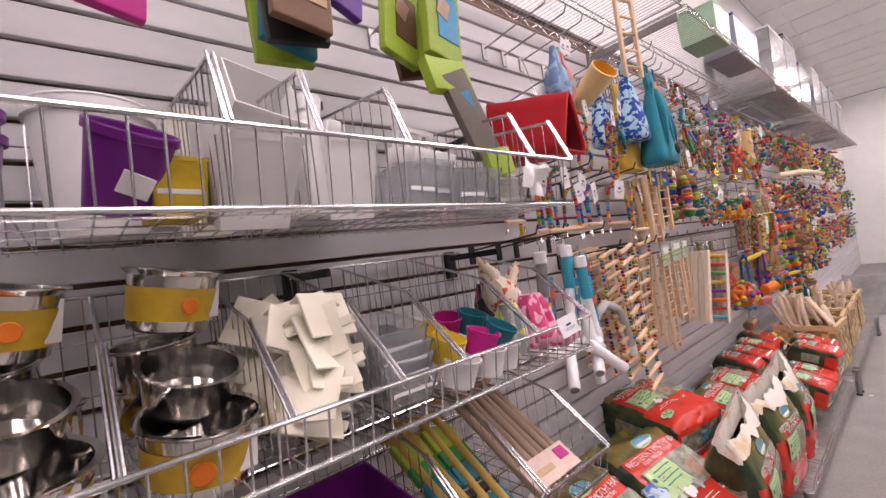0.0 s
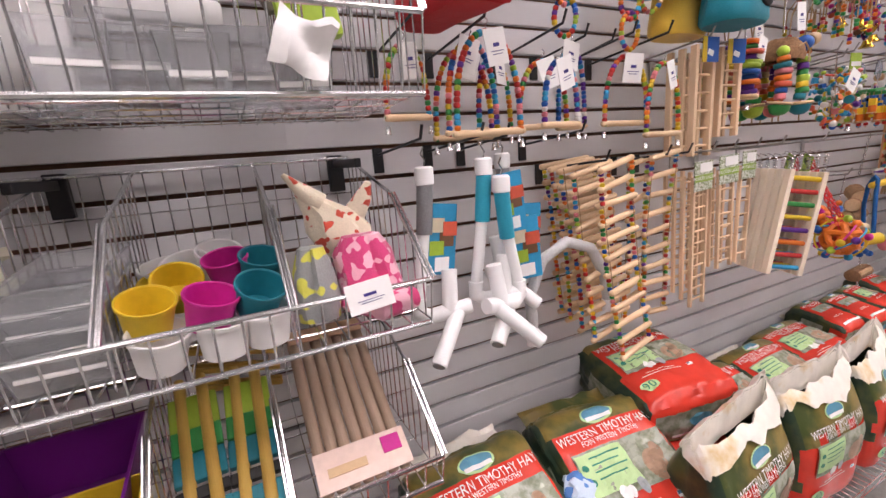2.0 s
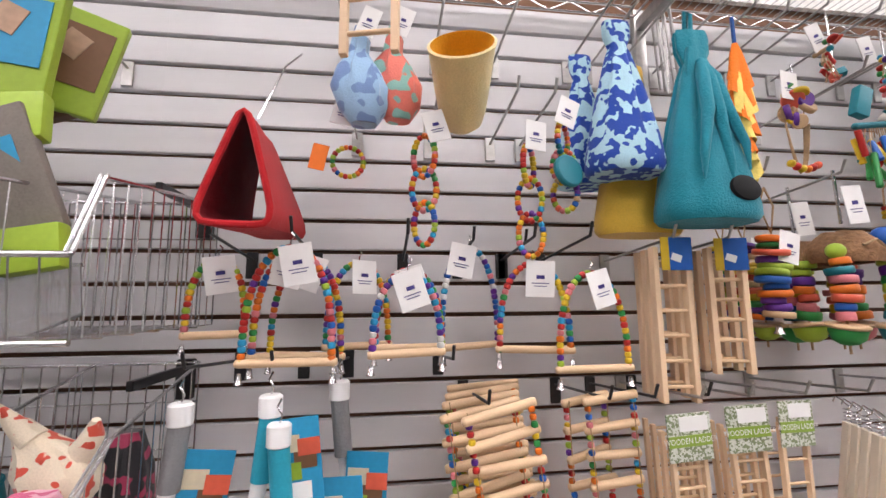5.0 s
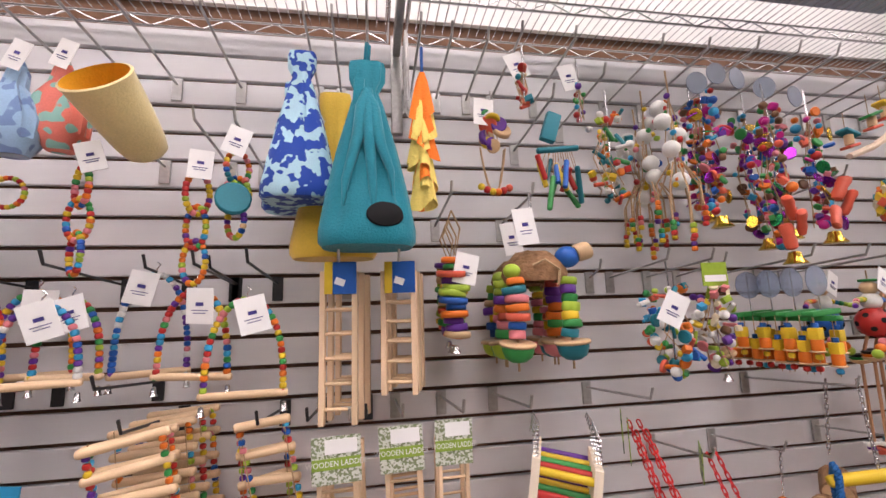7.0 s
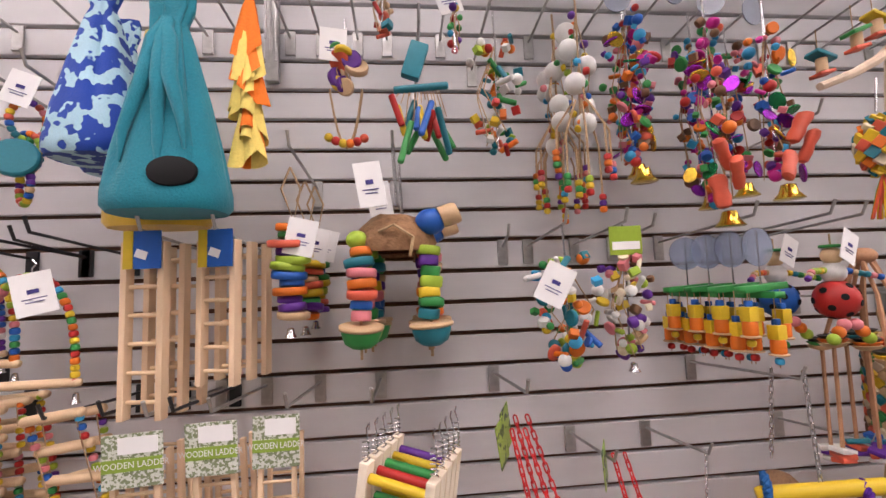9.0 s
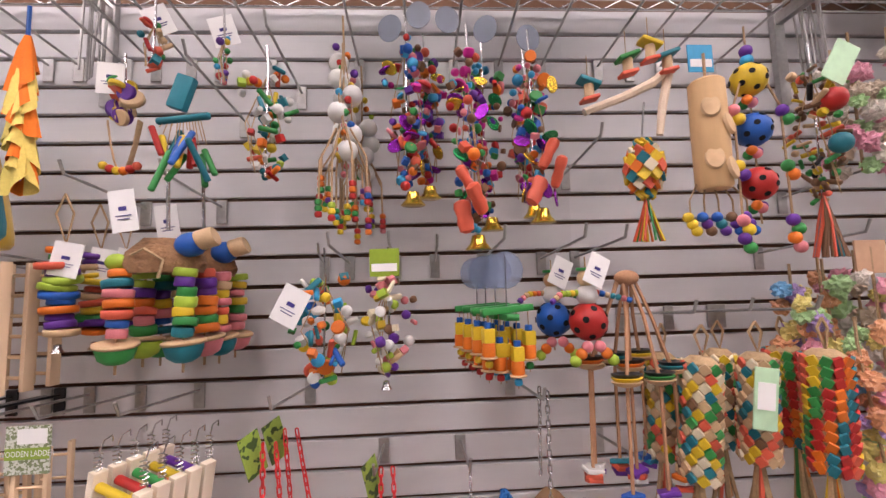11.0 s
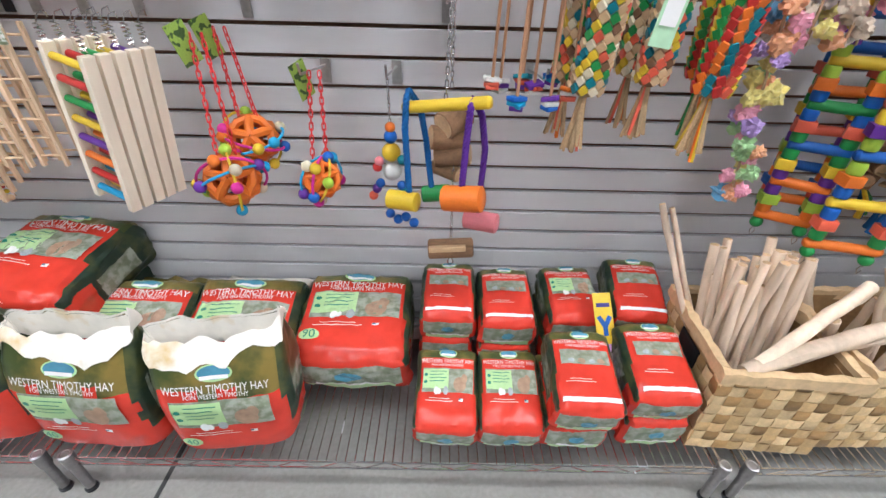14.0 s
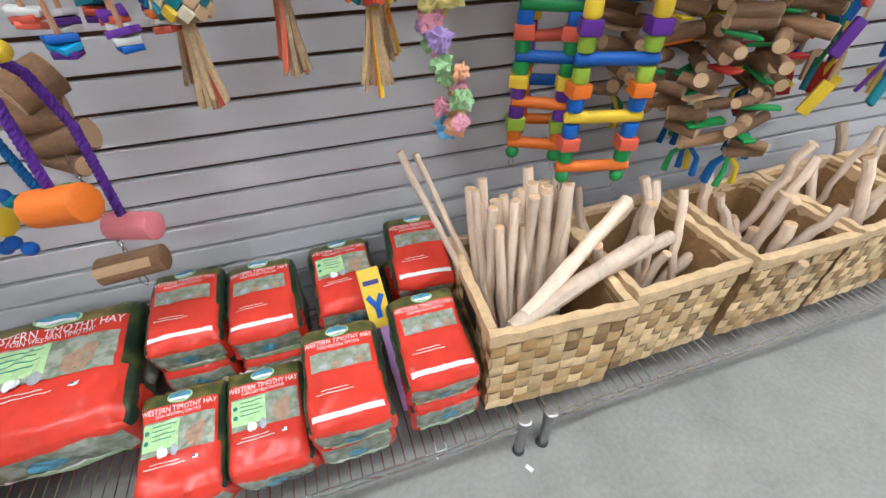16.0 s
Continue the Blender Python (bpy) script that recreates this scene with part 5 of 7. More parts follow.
def coconut(p, seed):
    rnd = random.Random(seed)
    s = hang("coconut_toy", "coconut shell bird toy with legs of painted wooden discs", "bird toy", p, "coconut toys")
    cord(s, [(0, 0, 0.17), (0.003, 0, 0.06)], 0.003, CHROME, "chain")
    bm = lathe(B(), [(0.001, 0.045), (0.03, 0.04), (0.052, 0.018), (0.058, -0.005), (0.052, -0.02), (0.045, -0.018)], 20, cap=False)
    for v in bm.verts:
        v.co += v.co.normalized() * 0.004 * noise.noise(v.co * 60)
    part("shell", bm, mat("coconut_husk", (0.26, 0.14, 0.07), 0.95, 0, 140, 0.4, 0.9), s, "hairy brown half coconut shell")
    for a, cb in ((-140, "green"), (-40, "teal"), (40, "pink"), (140, "lime")):
        x, y = 0.055 * math.cos(radians(a)), 0.05 * math.sin(radians(a))
        cord(s, [(x * 0.7, y * 0.7, 0.02), (x * 1.1, y * 1.1, -0.02), (x * 1.1, y * 1.1, -0.19)], 0.002)
        z = discs(s, x * 1.1, y * 1.1, -0.02, 7, 0.0185, 0.016, DUSTY, rnd, 0.003)
        put("wood_ring", "disc", paint("natural"), s, (x * 1.1, y * 1.1, z - 0.001), (0.03, 0.03, 0.008), rot(rnd.uniform(-12, 12), rnd.uniform(-12, 12), 0))
        part("half_ball", lathe(B(), [(0.0265, -0.004), (0.0265, -0.010), (0.022, -0.026), (0.012, -0.034), (0.002, -0.036)], 16, T(x * 1.1, y * 1.1, z)), paint(cb), s)
    put("ball", "ball", paint("blue"), s, (0.05, -0.03, 0.028), 0.022)
    put("ball", "disc", paint("natural"), s, (0.075, -0.035, 0.038), (0.018, 0.018, 0.026), rot(0, 70, 0))
    put("ball", "ball", paint("lime"), s, (-0.05, -0.035, 0.0), 0.015)
    cord(s, [(-0.02, -0.055, 0.01), (0.0, -0.06, 0.02), (0.025, -0.058, 0.0), (0.02, -0.06, -0.03)], 0.0025, RAFFIA, "raffia_tie")
    tag(s, (-0.035, -0.06, 0.12), 0.036, 0.072, (0, -8, 0))
    return s


for p, k in (((0.045, -0.24, 1.495), 4), ((0.055, -0.12, 1.49), 5)):
    coconut(p, k).scale = (1.32, 1.1, 1.1)


def cluster(p, w, h, n, colours, seed, label, shapes=("bead", "ball", "cube", "disc", "dowel"), size=(0.006, 0.012), depth=None, extra=None, material=None, chain=True, name="cluster_toy", joined=False):
    """A busy hanging toy: many small painted bits knotted round cords."""
    rnd = random.Random(seed)
    s = hang(name, label, "bird toy", p, "cluster toys", rnd.uniform(-20, 20))
    cord(s, [(0, 0, 0.06), (0.002, 0, 0.0), (-0.002, 0.0, -h)], 0.0022, CHROME if chain else ROPE, "chain" if chain else "cord")
    for k in range(4):
        a = rnd.uniform(0, 6.28)
        cord(s, [(0, 0, -0.01), (w * 0.35 * math.cos(a), w * 0.3 * math.sin(a), -h * 0.5), (w * 0.25 * math.cos(a + 1), w * 0.3 * math.sin(a + 1), -h * rnd.uniform(0.8, 1.0))], 0.0012)
    heaps = {}
    if joined:
        colours = rnd.sample(colours, 5)
    for k in range(n):
        f = (k + rnd.random()) / n
        env = 0.35 + 0.65 * math.sin(math.pi * min(1, 0.15 + f * 0.9))
        a, q = rnd.uniform(0, 6.28), math.sqrt(rnd.random())
        x, y = w / 2 * env * q * math.cos(a), (depth or w) / 2 * env * q * math.sin(a)
        sh, sz = rnd.choice(shapes), rnd.uniform(*size)
        if sh == "dowel":
            ss = (sz * 0.5, sz * 0.5, sz * 3.6)
        elif sh == "disc":
            ss = (sz * 1.25, sz * 1.25, sz * 0.7)
        elif sh == "cube":
            ss = (sz * 1.5, sz * 1.2, sz * 1.4)
        else:
            ss = (sz, sz, sz)
        turn = rot(rnd.uniform(0, 180), rnd.uniform(0, 180), rnd.uniform(0, 180))
        col = rnd.choice(colours)
        if joined:
            heap = heaps.setdefault(col, B())
            old = len(heap.verts)
            heap.from_mesh(shared(sh, SHAPES[sh], paint(col)))
            heap.verts.ensure_lookup_table()
            m = T(x, y, -h * f) @ turn.to_4x4() @ Matrix.Diagonal((*ss, 1))
            for v in heap.verts[old:]:
                v.co = m @ v.co
            continue
        put("bit", sh, material or paint(col), s, (x, y, -h * f), ss, turn)
    for col, heap in heaps.items():
        tagged(part("bits", heap, paint(col), s), kind="stuff")
    if extra:
        extra(s, rnd)
    return s


FOIL = mat("purple_foil", (0.30, 0.03, 0.42), 0.15, 0.9, 60, 0.3, 0.3)
FOILG = mat("green_foil", (0.02, 0.35, 0.12), 0.15, 0.9, 60, 0.3, 0.3)
FOILY = mat("gold_foil", (0.75, 0.50, 0.06), 0.15, 0.9, 60, 0.3, 0.3)
cluster((-0.04, -0.25, 1.865), 0.05, 0.085, 12, ("green", "black", "coral", "purple", "natural", "yellow"), 51, "bird toy of small painted wooden discs with bead loops", ("disc",), (0.010, 0.018))
s = hang("bead_loop", "jute loops threaded with red and yellow wooden beads", "bird toy", (-0.04, -0.25, 1.775))
for k in range(4):
    cord(s, curved((-0.03, 0, 0.01 - 0.002 * k), (0.03, 0.004 * k, 0.01), 0.11))
for k in range(6):
    put("bead", "ball", paint(("yellow", "red", "yellow", "orange", "red", "coral")[k]), s, (-0.032 + 0.013 * k, -0.004, -0.085 - 0.012 * math.sin(k * 0.6)), 0.0085)
cluster((0.033, -0.28, 1.975), 0.05, 0.10, 16, ("red", "green", "coral", "teal", "natural"), 52, "small bird toy of red and green wooden bits")
cluster((0.168, -0.28, 1.945), 0.03, 0.10, 14, BRIGHT, 53, "thin string of small bright beads with a tag", ("bead", "ball"), (0.005, 0.008))
for x, z in ((-0.04, 1.90), (0.033, 2.02), (0.168, 2.0)):
    tg = hang("price_card", "white price card hanging on a peg hook", "price tag", (x - 0.02, -0.26, z))
    tag(tg, (0, 0, 0), 0.05, 0.065, (0, RT.uniform(-30, 30), 8))
# painted sticks on a navy bar
s = hang("stick_chime", "bird toy of painted wooden sticks hanging from navy bars", "bird toy", (0.10, -0.28, 1.855))
part("bar", box(B(), (0.0, 0, -0.03), (0.035, 0.02, 0.07), rot(0, 18, 0).to_4x4(), bevel=0.004), paint("teal"), s, "navy wooden bar")
put("bar", "dowel", paint("teal"), s, (0.0, -0.01, -0.085), (0.007, 0.007, 0.10), rot(0, 84, 0))
for k in range(13):
    x = -0.045 + 0.0075 * k
    L = RT.uniform(0.05, 0.085)
    z = -0.10 - 0.05 * RT.random()
    cord(s, [(x * 0.7, -0.01, -0.085), (x, -0.01, z)], 0.001)
    put("painted_stick", "dowel", paint(RT.choice(("yellow", "orange", "green", "red", "teal", "blue", "green"))), s, (x, -0.01 + RT.uniform(-0.02, 0.02), z - L / 2), (0.006, 0.006, L), rot(RT.uniform(-25, 25), RT.uniform(-30, 30), 0))
cluster((0.247, -0.26, 1.88), 0.115, 0.22, 60, ("orange", "red", "yellow", "lime", "green", "teal", "coral", "white"), 54, "full bird toy of bright shredded wood bits", ("dowel", "dowel", "cube", "ball"), (0.007, 0.011))


def dangles(s, rnd, n=8, L=0.16, w=0.05, top=-0.2):
    for k in range(n):
        a = 6.28 * k / n
        x, y = w * math.cos(a), w * math.sin(a)
        l = L * rnd.uniform(0.6, 1.1)
        cord(s, [(x * 0.3, y * 0.3, top), (x, y, top - l * 0.4), (x * 1.05, y * 1.05, top - l)], 0.0022, ROPE)
        for j in range(3):
            put("bead", "bead", paint(rnd.choice(BRIGHT)), s, (x * 1.05, y * 1.05, top - l + 0.012 * j), 0.0075)


for (px, py, pz), h, sd in (((0.405, -0.28, 1.93), 0.24, 55), ((0.39, -0.20, 1.92), 0.24, 56), ((0.42, -0.12, 1.91), 0.22, 57)):
    s = cluster((px, py, pz), 0.06, h, 18, BRIGHT, sd, "bird toy of white vine balls, jute cords and beads", ("bead", "ball"), (0.006, 0.009), chain=False)
    r2 = random.Random(sd)
    for k in range(6):
        put("vine_ball", "ball", paint("white"), s, (r2.uniform(-0.022, 0.022), r2.uniform(-0.02, 0.02), -0.03 - h * k / 6.2), 0.021)
    dangles(s, r2, 8, 0.19, 0.048, -h * 0.75)
for (px, py, pz), w, h, n, sd in (((0.53, -0.24, 1.96), 0.10, 0.32, 80, 58), ((0.57, -0.16, 1.97), 0.10, 0.30, 70, 59), ((0.655, -0.30, 1.90), 0.085, 0.36, 64, 60), ((0.70, -0.20, 1.93), 0.10, 0.34, 70, 61), ((0.78, -0.30, 1.89), 0.075, 0.30, 52, 62), ((0.80, -0.18, 1.92), 0.09, 0.3, 60, 63)):
    s = cluster((px, py, pz), w, h, n, ("red", "purple", "green", "magenta", "orange", "blue", "sky", "pink", "coral", "brown"), sd, "long bird toy of glossy charms, beads and foil", ("bead", "ball", "disc", "cube"), (0.006, 0.0125))
    r2 = random.Random(sd)
    for k in range(8):
        put("foil_scrap", "disc", (FOIL, FOILG, FOILY, FOIL)[k % 4], s, (r2.uniform(-w / 2, w / 2), r2.uniform(-0.03, 0.0), -h * r2.uniform(0.1, 1.0)), (0.018, 0.013, 0.004), rot(r2.uniform(0, 180), r2.uniform(0, 180), 0))
    for k in range(3 if sd in (60, 62) else 0):
        part("toy_shoe", lathe(B(), [(0.006, -0.010), (0.013, -0.006), (0.016, 0.010), (0.0135, 0.024), (0.0175, 0.040), (0.015, 0.050), (0.006, 0.054)], 14, T(r2.uniform(-0.03, 0.03), -0.03, -h + 0.035 * k) @ pose(0, 0, 0, r2.uniform(-30, 30), r2.uniform(-40, 40), 40 * k), squash=0.65), paint("coral"), s, "coral plastic clog charm")
    part("brass_bell", lathe(B(), [(0.003, 0), (0.012, -0.003), (0.016, -0.018), (0.026, -0.03), (0.024, -0.031)], 14, T(0.01, -0.01, -h - 0.01)), FOILY, s, "brass bell")
for x, z in ((0.50, 2.0), (0.62, 2.02), (0.70, 2.0), (0.56, 2.03), (0.79, 1.98)):
    s = hang("blister_card", "clear blue-grey blister card hanging on a peg hook", "packaging", (x, -0.27, z))
    part("card", lathe(B(), [(0.026, 0), (0.026, 0.002)], 18, pose(0, 0, -0.03, 90, 0, RT.uniform(-25, 25)), squash=1.15), mat("smoky_card", (0.45, 0.50, 0.60), 0.15, 0, 30, 0.1, 0.05, trans=0.6), s)
for x, k, l in ((-0.04, -7, 0.27), (0.033, -7, 0.3), (0.10, -5, 0.3), (0.168, -7, 0.3), (0.247, -6, 0.28), (0.40, -7, 0.3), (0.53, -7, 0.3), (0.655, -7, 0.32), (0.78, -7, 0.32), (0.90, -7, 0.32), (0.95, -3, 0.25), (1.06, -7, 0.32), (1.15, -7, 0.32), (1.24, -7, 0.32), (1.39, -7, 0.32), (-0.143, -2, 0.27), (0.045, -2, 0.27), (0.306, 0, 0.08), (0.37, 0, 0.27), (0.49, 0, 0.27), (0.59, 0, 0.2), (0.715, 0, 0.32), (0.873, 0, 0.32), (0.964, 0, 0.3), (1.354, 2, 0.3), (1.08, 2, 0.32), (1.21, 2, 0.3), (1.33, 2, 0.32), (1.476, 0, 0.3), (0.776, 4, 0.32), (1.56, -2, 0.3)):
    peg(x, k, l)

# ---- right part of the wall: rows of chew toys ----


def whiffle(s, p, r, colour, name="whiffle_ball"):
    """A plastic ball with black discs for the shade in its round holes."""
    b = put(name, "ball", paint(colour), s, p, r, label=colour + " plastic ball with round holes")
    for i in range(18):
        z = 1 - 2 * (i + 0.5) / 18
        a = 2.4 * i
        q = Vector((math.sqrt(1 - z * z) * math.cos(a), math.sqrt(1 - z * z) * math.sin(a), z))
        piece("hole", shared("hole", lambda bm: lathe(bm, [(0.17, 0), (0.17, 0.03)], 10), HOLESHADE), b, along(q * 0.975, q * 2))
    return b


def header(s, p, w, h, colour, turn=(0, 0, 0)):
    c = part("header_card", box(B(), (0, 0, -h / 2), (w, 0.0025, h), bevel=0.0006), paint(colour), s, smooth=False, m=T(*p) @ pose(0, 0, 0, *turn))
    part("white_panel", box(B(), (0, -0.002, -h * 0.68), (w * 0.85, 0.001, h * 0.28)), PAPER, c, smooth=False)


s = cluster((0.362, -0.26, 1.455), 0.14, 0.20, 75, ("teal", "orange", "yellow", "white", "sky", "green", "coral", "white", "blue", "lime"), 71, "dense bird toy of bright knots, beads and white cotton bits", size=(0.007, 0.013))
tag(s, (-0.02, -0.075, -0.02), 0.052, 0.07, (0, 28, 0))
s = cluster((0.487, -0.25, 1.455), 0.105, 0.19, 55, ("cream", "purple", "yellow", "natural", "brown", "pink", "white", "lime"), 72, "bird toy of pale rope scraps and muted beads with a bell", size=(0.007, 0.012))
header(s, (0, -0.02, 0.055), 0.06, 0.055, "lime", (0, 0, 8))
bell(s, (0, -0.02, -0.20))
for i in range(4):
    s = hang("cup_chime_toy", "bird toy of green bars hung with yellow and orange wooden cups", "bird toy", (0.713 - 0.012 * i, -0.31 + 0.05 * i, 1.46), "cup chime toys", 8 - 4 * i)
    part("blister", lathe(B(), [(0.036, -0.001), (0.036, 0.001)], 18, pose(0, 0, 0.0, 90, 0, 0)), mat("blue_blister", (0.55, 0.63, 0.80), 0.15, 0, 30, 0.1, 0.05, trans=0.8), s, "round pale blue header card")
    cord(s, [(0, 0, 0.03), (0, 0, -0.07)], 0.0016, CHROME)
    put("bar", "cube", paint("green"), s, (0, 0, -0.075), (0.10, 0.024, 0.012), rot(0, -4, 0))
    put("bar", "cube", paint("green"), s, (0, 0.01, -0.088), (0.024, 0.09, 0.012))
    for x, y, dz in ((-0.04, -0.006, 0), (-0.012, 0.014, 0.03), (0.014, -0.01, 0.035), (0.042, 0.0, 0.008), (0.0, 0.04, 0.01), (-0.03, 0.03, 0.03)):
        z = -0.095 - dz
        cord(s, [(x, y, -0.08), (x, y, z - 0.09)], 0.001)
        put("collar", "disc", paint("blue"), s, (x, y, z - 0.008), (0.007, 0.007, 0.012))
        put("cup", "cube", paint("yellow"), s, (x, y, z - 0.026), (0.021, 0.021, 0.026))
        put("cup", "disc", paint("orange"), s, (x, y, z - 0.052), (0.0125, 0.0125, 0.026))
        put("brim", "disc", paint("natural"), s, (x, y, z - 0.066), (0.016, 0.016, 0.004))
        put("bead", "bead", paint(BRIGHT[int(abs(x) * 500) % 9]), s, (x, y, z - 0.078), 0.008)
for i, (x, y, col) in enumerate(((0.873, -0.30, "red"), (0.83, -0.22, "blue"))):
    s = hang("ball_doll_toy", "bird toy of stacked balls with bead arms", "bird toy", (x, y, 1.452), "ball doll toys")
    cord(s, [(0, 0, 0.03), (0, 0, -0.16)], 0.0016)
    put("hat", "disc", paint("green"), s, (0, 0, 0.006), (0.018, 0.018, 0.006))
    put("wood_ball", "ball", paint("natural"), s, (0, 0, -0.012), 0.0175)
    put("white_ball", "ball", paint("white"), s, (0, 0, -0.044), 0.021)
    whiffle(s, (0, 0, -0.095), 0.037, col)
    for sx in (-1, 1):
        beads_along(s, [(sx * 0.02, 0, -0.04), (sx * 0.055, -0.01, -0.045 - 0.004 * sx), (sx * 0.075, -0.02, -0.055)], 0.0065, DUSTY, RT)
        for k in range(3):
            put("bead", "ball", paint(("pink", "orange", "lime")[k]), s, (sx * (0.012 + 0.012 * k), -0.02, -0.14 - 0.013 * k), 0.011)
    tag(s, (0.025, -0.02, 0.03), 0.045, 0.06, (0, 25, 15))
s = hang("rope_boat_toy", "bird toy of long leather cords with felt boats and blocks", "bird toy", (0.964, -0.28, 1.454))
put("knot", "ball", mat("leather", (0.42, 0.22, 0.12), 0.7, 0, 60, 0.2, 0.2), s, (0, 0, -0.015), (0.025, 0.02, 0.016))
for k in range(8):
    x, y = -0.085 + 0.022 * k, 0.10 * math.sin(2.3 * k) * 0.6
    zm = -0.185 - 0.012 * (k % 3)
    cord(s, [(0.004 * (k - 4), 0, -0.01), (x * 0.55, y * 0.6, -0.09), (x, y, zm)], 0.0038, MATS["leather"])
    for j, c in enumerate(("natural", ("orange", "green", "yellow", "teal")[k % 4], "black")):
        part("felt_boat", lathe(B(), [(0.004, 0), (0.022, 0.004), (0.03, 0.011), (0.026, 0.012), (0.004, 0.006)], 12, T(x, y, zm - 0.006 + 0.007 * j), squash=0.6), paint(c), s)
    cord(s, [(x, y, zm), (x * 1.06, y, zm - 0.20)], 0.0036, MATS["leather"])
    for j in range(3):
        put("block", "cube", paint(RT.choice(("coral", "orange", "blue", "purple", "teal", "white", "sky"))), s, (x * 1.06, y, zm - 0.195 - 0.009 * j), (0.036 - 0.004 * j, 0.026, 0.009), rot(RT.uniform(-15, 15), RT.uniform(-12, 12), RT.uniform(-40, 40)))


def braid(p, r, h, tail, seed, label, stripes, tilt=0.0, back=False):
    """A tube of plaited paper strips with a raffia tassel."""
    rnd = random.Random(seed)
    s = hang("shredding_toy", label, "bird toy", p, "shredding toys", rnd.uniform(-20, 20), tilt)
    cord(s, [(0, 0, 0.06), (0.012, 0, 0.04), (0.004, 0, 0), (-0.012, 0, 0.04), (0, 0, 0.06)], 0.003)
    part("core", lathe(B(), [(r * 0.5, 0), (r * 0.88, -0.012), (r * 0.9, -h * 0.5), (r * 0.85, -h + 0.012), (r * 0.4, -h)], 14), RAFFIA, s)
    nz, na = int(h / (0.021 if stripes else 0.017)), 13 if stripes else 11
    heaps = {}
    for j in range(nz):
        for i in range(na):
            a = 2 * math.pi * (i + 0.5 * (j % 2 if not stripes else 0)) / na
            c = ("yellow", "green", "red", "orange", "teal", "red", "coral")[(i + (j // 3)) % 7] if stripes else ("natural", "yellow", "natural", "green", "coral", "cream", "teal", "brown")[(i * 3 + j * 2 + rnd.randint(0, 2)) % 8]
            m = T(r * 0.95 * math.cos(a), r * 0.95 * math.sin(a), -0.012 - (h - 0.02) * (j + 0.5) / nz) @ pose(0, 0, 0, 0, 0, math.degrees(a) + 90) @ pose(0, 0, 0, 16, 24 * (-1) ** i if stripes else 45, 0)
            k = (0.0165, 0.007, 0.022) if stripes else (0.0165, 0.007, 0.0165)
            if back:
                heap = heaps.setdefault(c, B())
                old = len(heap.verts)
                heap.from_mesh(shared("plait", unit_cube, paint(c)))
                heap.verts.ensure_lookup_table()
                for v in heap.verts[old:]:
                    v.co = m @ Matrix.Diagonal((*k, 1)) @ v.co
            else:
                piece("plait", shared("plait", unit_cube, paint(c)), s, m @ Matrix.Diagonal((*k, 1)))
    for c, heap in heaps.items():
        tagged(part("plaits", heap, paint(c), s), kind="stuff")
    if tail:
        for k in range(14 if back else 26):
            a, q = rnd.uniform(0, 6.28), rnd.uniform(0.2, 1)
            pts = [(0.004 * math.cos(a), 0.004 * math.sin(a), -h + 0.004), (0.012 * q * math.cos(a), 0.012 * q * math.sin(a), -h - tail * 0.4), (0.028 * q * math.cos(a), 0.026 * q * math.sin(a), -h - tail * rnd.uniform(0.85, 1.05))]
            part("raffia_strand", tube(B(), pts, [0.0045, 0.0050, 0.0040], 4), RAFFIA if k % 3 or (not stripes and k % 2) else paint(rnd.choice(("orange", "green", "yellow", "red") if stripes else ("orange", "coral", "natural"))), s)
    return s


braid((1.085, -0.31, 1.285), 0.036, 0.235, 0.12, 1, "tube of plaited coloured paper strips with a raffia tassel", False, 5)
braid((1.06, -0.22, 1.28), 0.034, 0.22, 0.12, 2, "tube of plaited coloured paper strips with a raffia tassel", False, 4, True)
s = braid((1.212, -0.29, 1.285), 0.034, 0.215, 0.11, 3, "tube of plaited paper strips with a green label and tassel", False, 3)
part("label_card", box(B(), (-0.004, -0.044, -0.08), (0.042, 0.003, 0.115), rot(0, 4, 0).to_4x4(), bevel=0.001), mat("mint_card", (0.45, 0.68, 0.45), 0.4), s, "mint green printed label", smooth=False)
part("label_print", box(B(), (-0.004, -0.0465, -0.075), (0.03, 0.002, 0.05), rot(0, 4, 0).to_4x4()), PAPER, s, smooth=False)
braid((1.20, -0.20, 1.28), 0.034, 0.21, 0.11, 4, "tube of plaited coloured paper strips with a raffia tassel", False, 2, True)
braid((1.335, -0.31, 1.29), 0.040, 0.235, 0.13, 5, "wide tube of striped woven paper strips with a bright tassel", True, 2)
braid((1.35, -0.20, 1.285), 0.038, 0.22, 0.13, 6, "wide tube of striped woven paper strips with a bright tassel", True, -4, True)

PASTEL = {"pastel_blue": (0.14, 0.40, 0.68), "pastel_green": (0.40, 0.66, 0.30), "pastel_lilac": (0.38, 0.25, 0.55), "pastel_peach": (0.84, 0.40, 0.20), "pastel_lemon": (0.82, 0.70, 0.22), "pastel_pink": (0.78, 0.32, 0.42), "oat_cotton": (0.62, 0.50, 0.38), "pale_cotton": (0.76, 0.70, 0.62)}
for k, c in PASTEL.items():
    mat(k, c, 0.95, 0, 160, 0.15, 0.5, rand=0.1, sheen=0.3)


def unit_pom(bm):
    """A ruffled cotton knot with frayed ends."""
    r = random.Random(3)
    bmesh.ops.create_icosphere(bm, subdivisions=3, radius=0.8)
    for v in bm.verts:
        q = noise.noise(v.co * 3.1) * 0.45 + abs(noise.noise(v.co * 7.0)) * 0.55 + r.uniform(-0.05, 0.05)
        v.co *= 0.62 + 1.05 * q


SHAPES["pom"] = unit_pom


